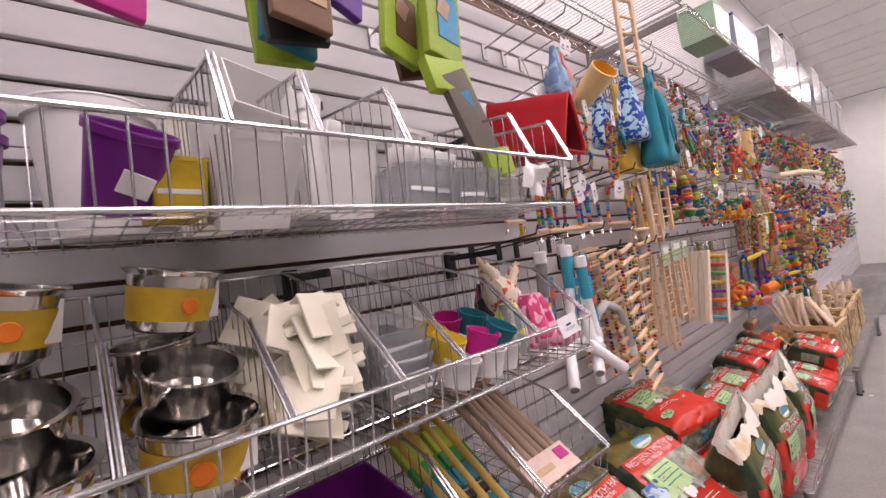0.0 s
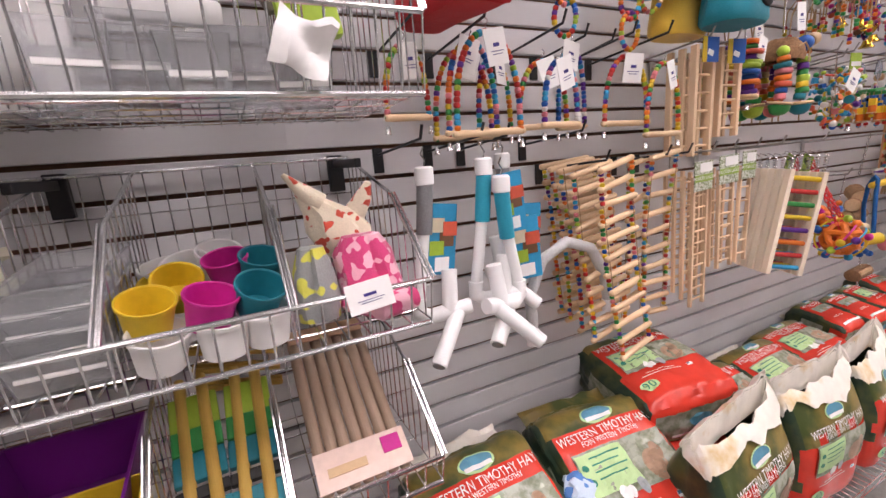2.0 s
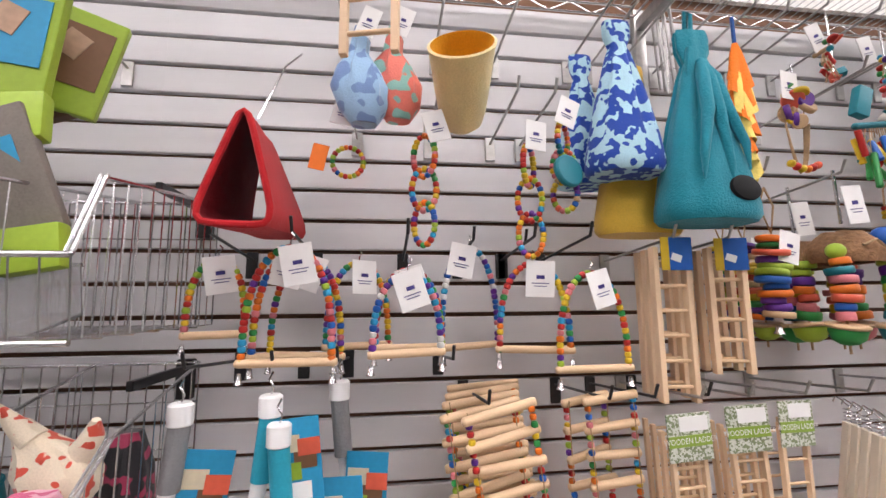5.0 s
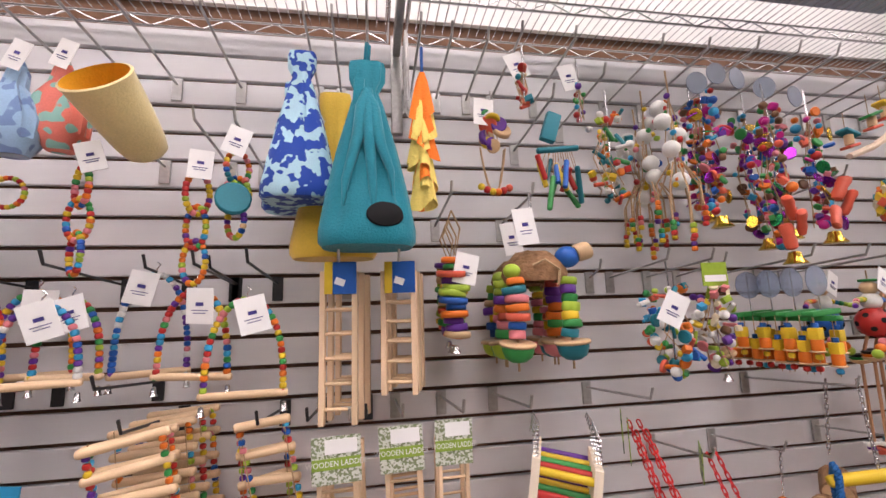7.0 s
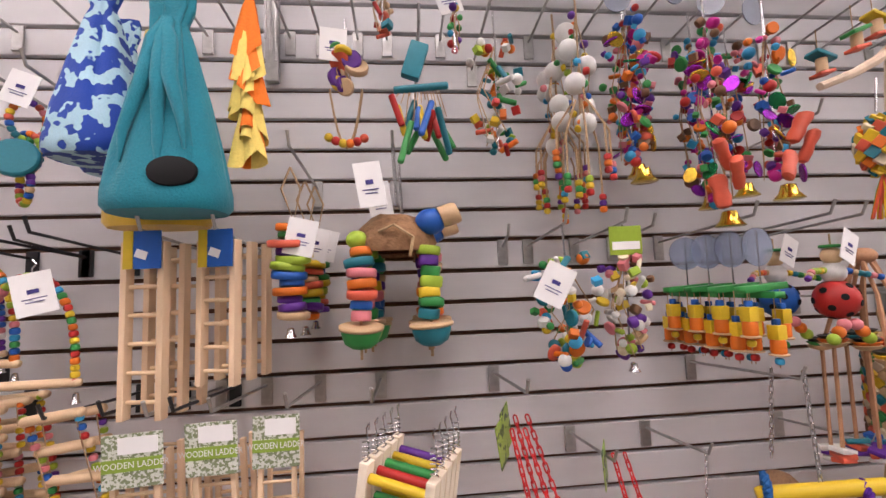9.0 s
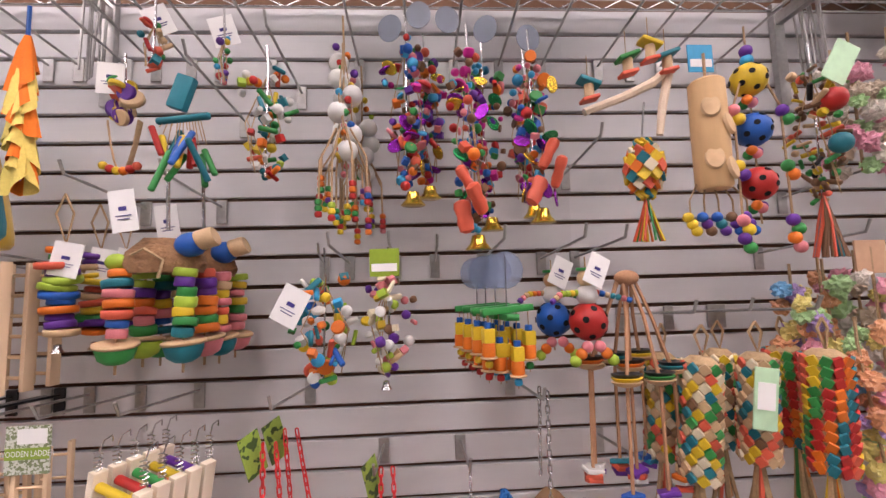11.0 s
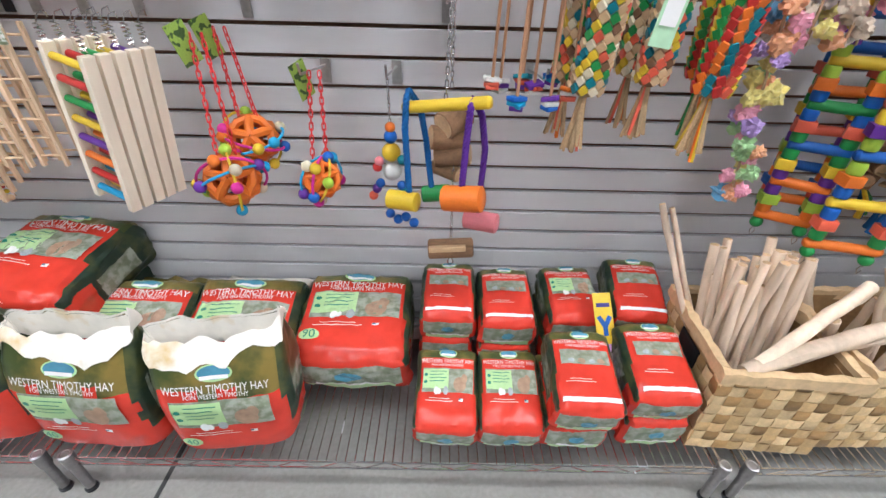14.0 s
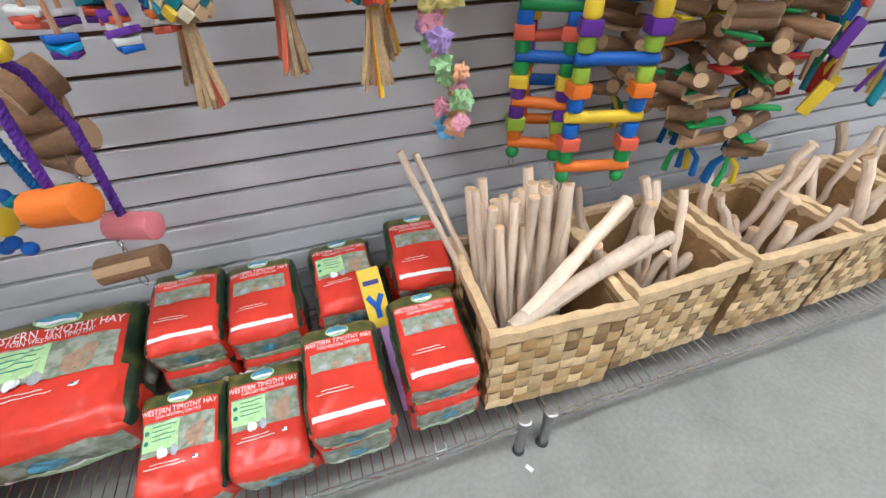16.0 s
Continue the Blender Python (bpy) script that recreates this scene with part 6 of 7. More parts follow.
def pom_string(p, h, n, r, colours, seed, swing=0.0, w=0.02, label="string of ruffled pastel cotton knots"):
    rnd = random.Random(seed)
    s = hang("cotton_knot_toy", label, "bird toy", p, "cotton knot toys")
    cord(s, [(0, 0, 0.05), (0, 0, 0), (swing * 0.5, 0, -h * 0.5), (swing, 0, -h)], 0.003)
    for k in range(n):
        f = (k + 0.5) / n
        put("cotton_knot", "pom", MATS[rnd.choice(colours)], s, (swing * f + rnd.uniform(-w, w), rnd.uniform(-w, w), -h * f), r * rnd.uniform(0.8, 1.2), rot(rnd.uniform(0, 180), rnd.uniform(0, 180), 0))
    return s


PC = list(PASTEL)
pom_string((1.405, -0.31, 1.30), 0.48, 36, 0.028, PC[:6], 1, 0.06, 0.026)
pom_string((1.345, -0.24, 1.41), 0.14, 14, 0.03, PC[:6], 2, 0.02, 0.04)
pom_string((1.44, -0.22, 1.42), 0.24, 14, 0.03, PC[:6], 3, 0.02, 0.035)
for k, (x, y) in enumerate(((1.50, -0.27), (1.57, -0.28), (1.63, -0.24), (1.56, -0.18), (1.50, -0.15))):
    pom_string((x, y, 1.44), 0.29, 13, 0.028, PC[3:] + PC[6:], 10 + k, 0.01, 0.03, "bunch of pale ruffled cotton knots on a cord")
for k, (x, y) in enumerate(((1.53, -0.25), (1.60, -0.27), (1.56, -0.18))):
    pom_string((x, y, 1.93), 0.27, 12, 0.028, PC[6:] + PC[1:2] + PC[5:6], 20 + k, 0.0, 0.035, "bunch of pale ruffled cotton knots on a cord")
for x in (1.50, 1.60):
    s = hang("header_card", "brown kraft paper header card of a hanging toy", "packaging", (x, -0.27, 1.50))
    part("card", box(B(), (0, 0, -0.03), (0.07, 0.004, 0.07), bevel=0.001), mat("kraft_card", (0.52, 0.32, 0.20), 0.8, 0, 60, 0.1, 0.05), s, smooth=False)

# lattice balls with orbit rings on red chains
PLASTIC_RED = mat("red_plastic_chain", (0.62, 0.03, 0.03), 0.35, 0, 40, 0.06, 0.02)


def unit_link(bm):
    tube(bm, [(0.42 * math.cos(t), 0, 0.42 * math.sin(t) + (0.58 if math.sin(t) > 0 else -0.58)) for t in [2 * math.pi * (i + 0.5) / 12 for i in range(12)]], 0.17, 6, True)


SHAPES["link"] = unit_link


def chain(s, p0, p1, size, material, name="chain_link"):
    p0, p1 = Vector(p0), Vector(p1)
    n = max(2, int((p1 - p0).length / (size * 1.5)))
    q = (p1 - p0).to_track_quat("Z", "Y").to_matrix()
    for k in range(n):
        put(name, "link", material, s, p0.lerp(p1, (k + 0.5) / n), size, q @ rot(0, 0, 90 * (k % 2) + 20))


LEAFCARD = patterned("green_photo_card", (0.30, 0.44, 0.08), (0.05, 0.10, 0.03), 60, 0.35, 0.55, 0.0)


def orbit_ball(p, r, top, seed):
    rnd = random.Random(seed)
    s = hang("orbit_ball_toy", "orange lattice ball with beaded orbit rings on red chain", "bird toy", p, "orbit ball toys")
    bm = B()
    bmesh.ops.create_icosphere(bm, subdivisions=1, radius=r * 0.70)
    edges = [(e.verts[0].co.copy(), e.verts[1].co.copy()) for e in bm.edges]
    bm.free()
    bm = B()
    for a, b in edges:
        m = (a + b) / 2
        tube(bm, [a, m.normalized() * r * 0.73, b], r * 0.15, 7)
    part("lattice", bm, paint("orange"), s, "openwork orange rubber ball")
    put("core", "ball", paint("coral"), s, (0, 0, 0), r * 0.3)
    cols = ("lime", "magenta", "sky", "cream", "purple", "orange", "yellow", "blue")
    for k in range(3):
        q = rot(rnd.uniform(0, 180), rnd.uniform(0, 180), 60 * k)
        pts = [q @ Vector((r * math.cos(t), r * math.sin(t), 0)) for t in [2 * math.pi * i / 24 for i in range(24)]]
        part("ring", tube(B(), pts, 0.0032, 6, True), paint(("sky", "magenta", "yellow", "purple")[k]), s)
        for i in range(5):
            put("bead", "ball", paint(cols[(k * 3 + i) % 8]), s, pts[(i * 5 + k) % 24], 0.0132)
    d = Vector(top) - Vector(p)
    for sx in (-1, 1):
        chain(s, (sx * r * 0.3, 0, r * 0.5), d + Vector((sx * 0.012, 0, -0.01)), 0.0095, PLASTIC_RED)
    part("card", box(B(), (0, 0, 0), (0.045, 0.002, 0.085), T(d.x - 0.03, d.y, d.z - 0.03) @ rot(0, -18, 58).to_4x4(), bevel=0.0006), LEAFCARD, s, "green printed hang tag turned edge-on", smooth=False)
    return s


orbit_ball((0.303, -0.355, 0.865), 0.072, (0.258, -0.26, 1.155), 1)
orbit_ball((0.325, -0.255, 0.922), 0.070, (0.28, -0.2, 1.16), 2)
orbit_ball((0.486, -0.30, 0.845), 0.056, (0.474, -0.2, 1.075), 3)



def twisted(pts, r, strands=3, pitch=0.026):
    """A laid rope: strands wound round a path of points."""
    pts = [Vector(p) for p in pts]
    dense = []
    for a, b in zip(pts, pts[1:]):
        k = max(2, int((b - a).length / 0.0045))
        dense += [a.lerp(b, i / k) for i in range(k)]
    dense.append(pts[-1])
    bm = B()
    for q in range(strands):
        line, run = [], 0.0
        for i, p in enumerate(dense):
            d = (dense[min(i + 1, len(dense) - 1)] - dense[max(i - 1, 0)]).normalized()
            e1 = d.cross(Vector((0, 1, 0.2))).normalized()
            e2 = d.cross(e1)
            run += (p - dense[i - 1]).length if i else 0
            a = 2 * math.pi * (q / strands + run / pitch)
            line.append(p + r * 0.5 * (math.cos(a) * e1 + math.sin(a) * e2))
        tube(bm, line, r * 0.58, 6)
    return bm


# perch swing of yellow bar, ropes and wooden drums
s = hang("perch_swing", "large swing: yellow perch, blue and purple ropes, wooden drums", "bird toy", (0.776, -0.325, 1.03), rz=-22)
put("perch", "dowel", paint("yellow"), s, (0, 0, 0), (0.0135, 0.0135, 0.20), rot(0, 80, 0))
chain(s, (0.0, 0, 0.01), (0.0, 0.02, 0.20), 0.008, CHROME)
ropeb, ropep = mat("blue_rope", (0.01, 0.10, 0.30), 0.85, 0, 240, 0.25, 0.8), mat("purple_rope", (0.09, 0.02, 0.24), 0.85, 0, 240, 0.25, 0.8)
for x, c, e1, e2 in ((-0.085, ropeb, (-0.08, -0.02, -0.225), (-0.05, 0.045, -0.225)), (0.06, ropep, (0.05, -0.02, -0.195), (0.075, 0.04, -0.26))):
    part("rope", twisted([e1, (x - 0.004, -0.016, -0.06), (x, -0.013, 0.006), (x, 0.0, 0.02), (x + 0.012, 0.03, -0.02), (x + 0.02, 0.045, -0.10), e2], 0.0078), c, s)
for p, r, l, c, q in (((-0.095, -0.025, -0.232), 0.0235, 0.078, "yellow", (0, 86, 0)), ((-0.04, 0.05, -0.235), 0.021, 0.072, "green", (0, 84, 20)), ((0.057, -0.025, -0.195), 0.030, 0.095, "orange", (0, 80, 0)), ((0.085, 0.04, -0.28), 0.025, 0.085, "pink", (0, 88, 0))):
    put("drum", "dowel", paint(c), s, p, (r, r, l), rot(*q))
for k in range(4):
    put("knot", "ball", paint("blue"), s, (-0.14 + 0.022 * k, -0.01, -0.285 - 0.012 * (k % 2)), 0.0125)
s = hang("log_toy", "bird toy of bark-covered log slices on a chain", "bird toy", (0.79, -0.21, 1.02), "log toys")
chain(s, (0, 0, 0.02), (0, -0.02, 0.2), 0.008, CHROME)
for k, (z, r, l, q) in enumerate(((-0.055, 0.034, 0.075, 74), (-0.10, 0.03, 0.085, 96), (-0.145, 0.028, 0.09, 82), (-0.185, 0.02, 0.08, 95))):
    b = put("log", "dowel", BARK, s, (0.008 * (-1) ** k, 0, z), (r, r, l), rot(0, q, 40 - 25 * k))
    piece("cut_face", shared("cut_face", lambda bm: lathe(bm, [(0.88, -0.503), (0.88, 0.503)], 14), CUTW), b, Matrix())
s = hang("log_toy", "single bark log hanging below a chain", "bird toy", (0.80, -0.25, 0.70), "log toys")
chain(s, (0, 0.0, -0.05), (0, 0.01, 0.16), 0.007, CHROME)
put("log", "dowel", BARK, s, (0, 0, -0.08), (0.027, 0.030, 0.125), rot(0, 86, 0))
put("log", "cube", CUTW, s, (-0.01, -0.024, -0.066), (0.10, 0.012, 0.016), rot(0, -4, 0))
part("clip", tube(B(), [(0, 0, -0.10), (0.008, 0, -0.125), (0, 0, -0.14), (-0.008, 0, -0.125), (0, 0, -0.10)], 0.0018, 6), CHROME, s)
s = hang("bead_doll_toy", "string of painted wooden balls with bead legs", "bird toy", (0.643, -0.21, 0.955))
chain(s, (0, 0, 0.0), (0, -0.01, 0.11), 0.006, CHROME)
for z, r, c in ((-0.012, 0.013, "orange"), (-0.035, 0.017, "blue"), (-0.075, 0.024, "yellow"), (-0.125, 0.025, "white")):
    put("ball", "ball", paint(c), s, (0, 0, z), r)
for k in range(8):
    put("bead", "ball", paint(("pink", "teal", "red", "blue", "purple", "blue", "teal", "coral")[k]), s, ((-0.03, 0.028, -0.035, -0.03, -0.04, 0.025, 0.03, -0.05)[k], -0.012, (-0.095, -0.09, -0.11, -0.155, -0.17, -0.16, -0.172, -0.19)[k]), 0.0125)

# upper right: branch, egg, bamboo log, hollow balls
s = hang("branch_toy", "forked natural branch perch with small painted wooden houses", "bird toy", (1.0, -0.28, 1.85))
part("branch", tube(B(), [(-0.11, -0.02, -0.075), (-0.03, -0.02, -0.045), (0.04, -0.01, -0.01), (0.09, 0, 0.03)], [0.008, 0.009, 0.010, 0.008], 8), STICKW, s)
part("twig", tube(B(), [(0.05, -0.01, -0.12), (0.06, -0.01, -0.06), (0.085, 0, 0.02)], [0.007, 0.009, 0.010], 8), STICKW, s)
for k, (x, z) in enumerate(((-0.095, -0.01), (-0.01, 0.045), (0.04, 0.075), (0.075, 0.05))):
    cord(s, [(x, -0.01, z + 0.06), (x, -0.01, z)], 0.001)
    put("roof", "cube", paint(("teal", "green", "yellow", "teal")[k]), s, (x, -0.015, z), (0.045, 0.03, 0.008), rot(0, 20 * (-1) ** k, 0))
    put("house", "dowel", paint("natural"), s, (x, -0.015, z - 0.018), (0.010, 0.010, 0.028))
    put("eave", "cube", paint("coral"), s, (x, -0.015, z - 0.036), (0.036, 0.026, 0.007), rot(0, -15, 0))
s = hang("woven_egg_toy", "egg of woven coloured palm strips with frayed tassels", "bird toy", (1.006, -0.30, 1.725))
cord(s, [(0.01, 0, 0.07), (0, 0, 0)], 0.002, CHROME)
for j in range(7):
    z = -0.012 - 0.115 * (j + 0.5) / 7
    rr = 0.036 * math.sin(math.pi * min(0.97, max(0.06, (j + 0.7) / 7.4)))
    for i in range(9):
        a = 2 * math.pi * (i + 0.5 * (j % 2)) / 9
        m = T(rr * math.cos(a), rr * math.sin(a), z) @ pose(0, 0, 0, 0, 0, math.degrees(a) + 90) @ pose(0, 0, 0, (j - 3) * -10, 45, 0)
        piece("plait", shared("plait", unit_cube, paint(("yellow", "orange", "teal", "cream", "yellow", "coral")[(i * 2 + j) % 6])), s, m @ Matrix.Diagonal((0.020, 0.007, 0.020, 1)))
for k in range(20):
    a, q = RT.uniform(0, 6.28), RT.uniform(0.3, 1)
    part("tassel_strand", tube(B(), [(0, 0, -0.125), (0.012 * q * math.cos(a), 0.012 * math.sin(a), -0.16), (0.038 * q * math.cos(a), 0.02 * math.sin(a), -0.215)], 0.0022, 4), paint(("orange", "coral", "yellow", "green")[k % 4]), s)
s = hang("bamboo_log_toy", "thick pale bamboo log with carved notches and bead strings", "bird toy", (1.15, -0.30, 1.84))
cord(s, [(0, 0, 0.06), (0, 0, 0)], 0.003)
bm = lathe(B(), [(0.028, 0.0), (0.034, -0.006), (0.035, -0.11), (0.034, -0.222), (0.029, -0.228)], 22)
part("log", bm, mat("bamboo", (0.62, 0.40, 0.20), 0.55, 0, 50, 0.15, 0.15, stretch=(1, 1, 0.15)), s)
for x, z in ((-0.016, -0.065), (0.02, -0.10), (-0.016, -0.17), (0.02, -0.19)):
    part("notch", lathe(B(), [(0.001, 0.004), (0.016, 0.002), (0.018, -0.004)], 16, T(x, -0.031, z) @ pose(0, 0, 0, 78, 0, x * 1500), squash=1.4), CUTW, s, "pale carved notch")
header(s, (0, 0.01, 0.085), 0.055, 0.06, "sky")
for k in range(5):
    x = -0.055 + 0.03 * k
    cord(s, [(x * 0.4, 0.01, -0.2), (x, 0, -0.25), (x, 0, -0.31)], 0.0018)
    for j in range(3):
        put("bead", "ball", paint(RT.choice(("teal", "blue", "orange", "purple", "yellow", "brown"))), s, (x + 0.008 * (j - 1), -0.004, -0.285 - 0.014 * j), 0.0105)
s = hang("hollow_ball_toy", "bird toy of yellow, blue and red hollow balls with bead cords", "bird toy", (1.243, -0.30, 1.90))
cord(s, [(0, 0, 0.06), (0, 0, -0.36)], 0.002)
put("bead", "ball", paint("purple"), s, (0, 0, 0.005), 0.013)
put("bead", "ball", paint("sky"), s, (0, 0, -0.016), 0.013)
for z, c in ((-0.058, "yellow"), (-0.165, "blue"), (-0.278, "red")):
    whiffle(s, (0, 0, z), 0.035, c)
    for k in range(4):
        put("bead", "ball", paint(("orange", "pink", "purple", "green")[k]), s, (-0.012 + 0.010 * (k % 3), -0.006 + 0.01 * (k // 2), z - 0.045 - 0.006 * (k % 2)), 0.0105)
for sx in (-1, 1):
    cord(s, [(sx * 0.02, -0.01, -0.05), (sx * 0.05, -0.015, -0.12), (sx * 0.052, -0.015, -0.37)], 0.0024)
    for z in (-0.13, -0.245, -0.355):
        for k in range(2 if z > -0.3 else 4):
            put("bead", "ball", paint(("pink", "yellow", "purple", "green", "orange")[(k + int(-z * 90) + sx) % 5]), s, (sx * 0.052 + 0.010 * (k % 2), -0.016, z - 0.018 * k), 0.0125)
s = cluster((1.39, -0.29, 1.87), 0.10, 0.28, 90, ("brown", "brown", "yellow", "black", "coral", "natural", "green"), 75, "brown knotted rope garland with a red and a teal ball", ("dowel", "bead", "dowel"), (0.006, 0.011))
put("ball", "ball", paint("red"), s, (0, -0.045, -0.085), 0.024)
put("ball", "ball", paint("teal"), s, (0.005, -0.045, -0.175), 0.021)
part("label_card", box(B(), (0.02, -0.05, 0.0), (0.05, 0.003, 0.09), rot(0, 30, 0).to_4x4(), bevel=0.001), MATS["mint_card"], s, smooth=False)
for k in range(24):
    a, q = RT.uniform(0, 6.28), RT.uniform(0.3, 1)
    part("frayed_end", tube(B(), [(0, 0, -0.27), (0.014 * q * math.cos(a), 0.014 * math.sin(a), -0.33), (0.04 * q * math.cos(a), 0.02 * math.sin(a), -0.40)], 0.0028, 4), paint(("brown", "coral", "brown", "teal")[k % 4]), s)

# painted block ladders


def block_ladder(p, w, n, pitch, seed, rz=0.0):
    rnd = random.Random(seed)
    s = hang("block_ladder", "bright painted wooden block ladder with dowel rungs", "bird toy", p, "block ladders", rz)
    cols = ("orange", "blue", "coral", "green", "yellow", "purple", "lime")
    for k in range(n):
        z = -pitch * k
        put("rung", "dowel", paint(("blue", "orange", "coral", "blue", "yellow", "green")[(k + seed) % 6] if k < n - 1 else "orange"), s, (0, 0, z), (0.0135, 0.0135, w * 1.28), rot(0, 90 + rnd.uniform(-2, 2), 0))
        for sx in (-1, 1):
            if k < n - 1:
                for j in range(3):
                    c = cols[(k * 2 + j + seed) % 7]
                    zz = z - pitch * (j + 1) / 4
                    if j == 1:
                        put("block", "cube", paint(c), s, (sx * w / 2, 0, zz), (0.041, 0.041, 0.028), rot(0, 0, rnd.uniform(-15, 15)))
                    else:
                        put("spool", "disc", paint(c), s, (sx * w / 2, 0, zz), (0.0175, 0.0175, 0.03))
            else:
                put("end_ball", "ball", paint("green"), s, (sx * w / 2, 0, z - 0.026), 0.0165)
                part("clip", tube(B(), [(sx * w / 2, 0, z - 0.04), (sx * w / 2 + 0.006, 0, z - 0.055), (sx * w / 2, 0, z - 0.07), (sx * w / 2 - 0.006, 0, z - 0.055)], 0.0015, 5, True), CHROME, s)
    return s


block_ladder((1.80, -0.32, 1.285), 0.13, 6, 0.118, 0, -17)
block_ladder((1.70, -0.22, 1.31), 0.10, 7, 0.098, 2, -30)
block_ladder((1.76, -0.14, 1.33), 0.11, 7, 0.098, 4, -20)

# wood slice bunches and painted planks
for k, (x, y, z, h) in enumerate(((2.10, -0.30, 1.27, 0.58), (2.23, -0.32, 1.25, 0.60), (2.02, -0.20, 1.25, 0.5), (2.16, -0.18, 1.27, 0.55), (2.33, -0.26, 1.26, 0.58), (2.40, -0.16, 1.26, 0.5), (1.98, -0.12, 1.27, 0.5))):
    rnd = random.Random(90 + k)
    s = hang("wood_slice_toy", "long bunch of branch slices, painted chips and knotted cords", "bird toy", (x, y, z), "wood slice toys")
    cord(s, [(0, 0, 0.05), (0, 0, -h)], 0.004)
    for j in range(26):
        zz = -h * (j + 0.5) / 26
        a = rnd.uniform(0, 360)
        if j % 3 < 2:
            b = put("branch_slice", "dowel", BARK, s, (0.03 * math.cos(radians(a)), 0.03 * math.sin(radians(a)), zz), (rnd.uniform(0.013, 0.02),) * 2 + (rnd.uniform(0.08, 0.12),), rot(0, 90 + rnd.uniform(-14, 14), a))
            piece("cut_face", shared("cut_face", lambda bm: lathe(bm, [(0.88, -0.503), (0.88, 0.503)], 14), CUTW), b, Matrix())
        else:
            put("painted_chip", "cube", paint(rnd.choice(("orange", "red", "blue", "yellow", "green", "natural"))), s, (0.02 * math.cos(radians(a)), 0.02 * math.sin(radians(a)), zz), (0.085, 0.028, 0.008), rot(rnd.uniform(-12, 12), rnd.uniform(-12, 12), a))
    for j in range(4):
        a = rnd.uniform(0, 6.28)
        part("cord_end", tube(B(), [(0, 0, -h), (0.03 * math.cos(a), 0.03 * math.sin(a), -h - 0.03), (0.04 * math.cos(a), 0.03 * math.sin(a), -h - 0.08)], [0.006, 0.007, 0.010], 6), (ropeb, paint("yellow"), paint("green"), ropeb)[j], s)
for k, (x, y, z) in enumerate(((2.46, -0.32, 1.26), (2.55, -0.24, 1.24), (2.64, -0.32, 1.26), (2.58, -0.14, 1.24), (2.75, -0.28, 1.25), (2.86, -0.3, 1.24))):
    rnd = random.Random(120 + k)
    s = hang("plank_toy", "bunch of bright painted wooden planks knotted on cords", "bird toy", (x, y, z), "plank toys")
    cord(s, [(0, 0, 0.05), (0, 0, -0.5)], 0.004)
    for j in range(14):
        zz = -0.5 * (j + 0.6) / 14
        put("plank", "cube", paint(rnd.choice(("red", "orange", "blue", "yellow", "green", "purple", "teal", "natural"))), s, (rnd.uniform(-0.04, 0.04), rnd.uniform(-0.03, 0.03), zz), (0.032, 0.010, 0.085), rot(rnd.uniform(-20, 20), rnd.uniform(-35, 35), rnd.uniform(-60, 60)))

# the crowded far end of the wall
FARCOL = ("orange", "red", "yellow", "green", "teal", "natural", "brown", "natural", "blue", "coral", "purple", "pink", "lime")
rf = random.Random(77)
for row, (ztop, h) in enumerate(((1.95, 0.33), (1.50, 0.27), (1.12, 0.33))):
    x = 1.72 if row < 2 else 2.85
    while x < 6.8:
        cluster((x, -0.26 + rf.uniform(-0.08, 0.06), ztop + rf.uniform(-0.04, 0.06)), rf.uniform(0.09, 0.15), h * rf.uniform(0.7, 1.15), 34 if x < 4 else 24, FARCOL, rf.randint(0, 9999), "full bird toy of wooden bits and bright beads", size=(0.009, 0.019), joined=x > 1.9)
        x += rf.uniform(0.12, 0.18) * (1 if x < 4 else 1.35)
s = thing("display_branch", "long natural branch lying across the display pegs", "branch", T(1.9, -0.36, 1.60))
part("limb", tube(B(), [(0, 0.05, -0.03), (0.6, 0, 0.01), (1.3, -0.02, 0.03), (2.1, 0.02, 0.06)], [0.02, 0.026, 0.024, 0.018], 10), STICKW, s)

# ---- goods in the wire bins ----


def pot(p, r, h, colour, turn=(0, 0, 0), label="round plastic pot with a rolled rim", sticker=True, material=None, taper=0.78, name="plastic_pot"):
    s = thing(name, label, "pot", T(*p) @ pose(0, 0, 0, *turn))
    part("shell", lathe(B(), [(r * taper * 0.5, 0.001), (r * taper, 0), (r * 0.98, h * 0.9), (r * 1.06, h * 0.91), (r * 1.06, h), (r * 0.97, h), (r * taper * 0.95, 0.006), (r * 0.3, 0.006)], 24), material or paint(colour), s)
    part("rim", tube(B(), [(r * 1.03 * math.cos(t), r * 1.03 * math.sin(t), h) for t in [2 * math.pi * i / 28 for i in range(28)]], r * 0.045, 6, True), material or paint(colour), s)
    if sticker:
        part("price_sticker", box(B(), (0, -r * 0.93, h * 0.5), (r * 0.7, 0.003, r * 0.6), rot(6, 12, 0).to_4x4(), bevel=0.0006), PAPER, s, "white price sticker", smooth=False)
    return s


PURP = mat("purple_plastic", (0.16, 0.012, 0.20), 0.35, 0, 20, 0.05, 0.02)
pot((-2.235, -0.30, 1.375), 0.052, 0.115, "", (26, 12, 0), "purple plastic pot tipped forward with a white sticker", True, PURP)
pot((-2.40, -0.28, 1.36), 0.06, 0.11, "", (8, 0, 0), "purple plastic pots stacked in one another", True, PURP)
pot((-2.40, -0.28, 1.392), 0.06, 0.11, "", (8, 0, 0), "purple plastic pots stacked in one another", False, PURP)
pot((-2.245, -0.13, 1.358), 0.085, 0.215, "", (0, 0, 0), "large white plastic tub", False, WHITEP)


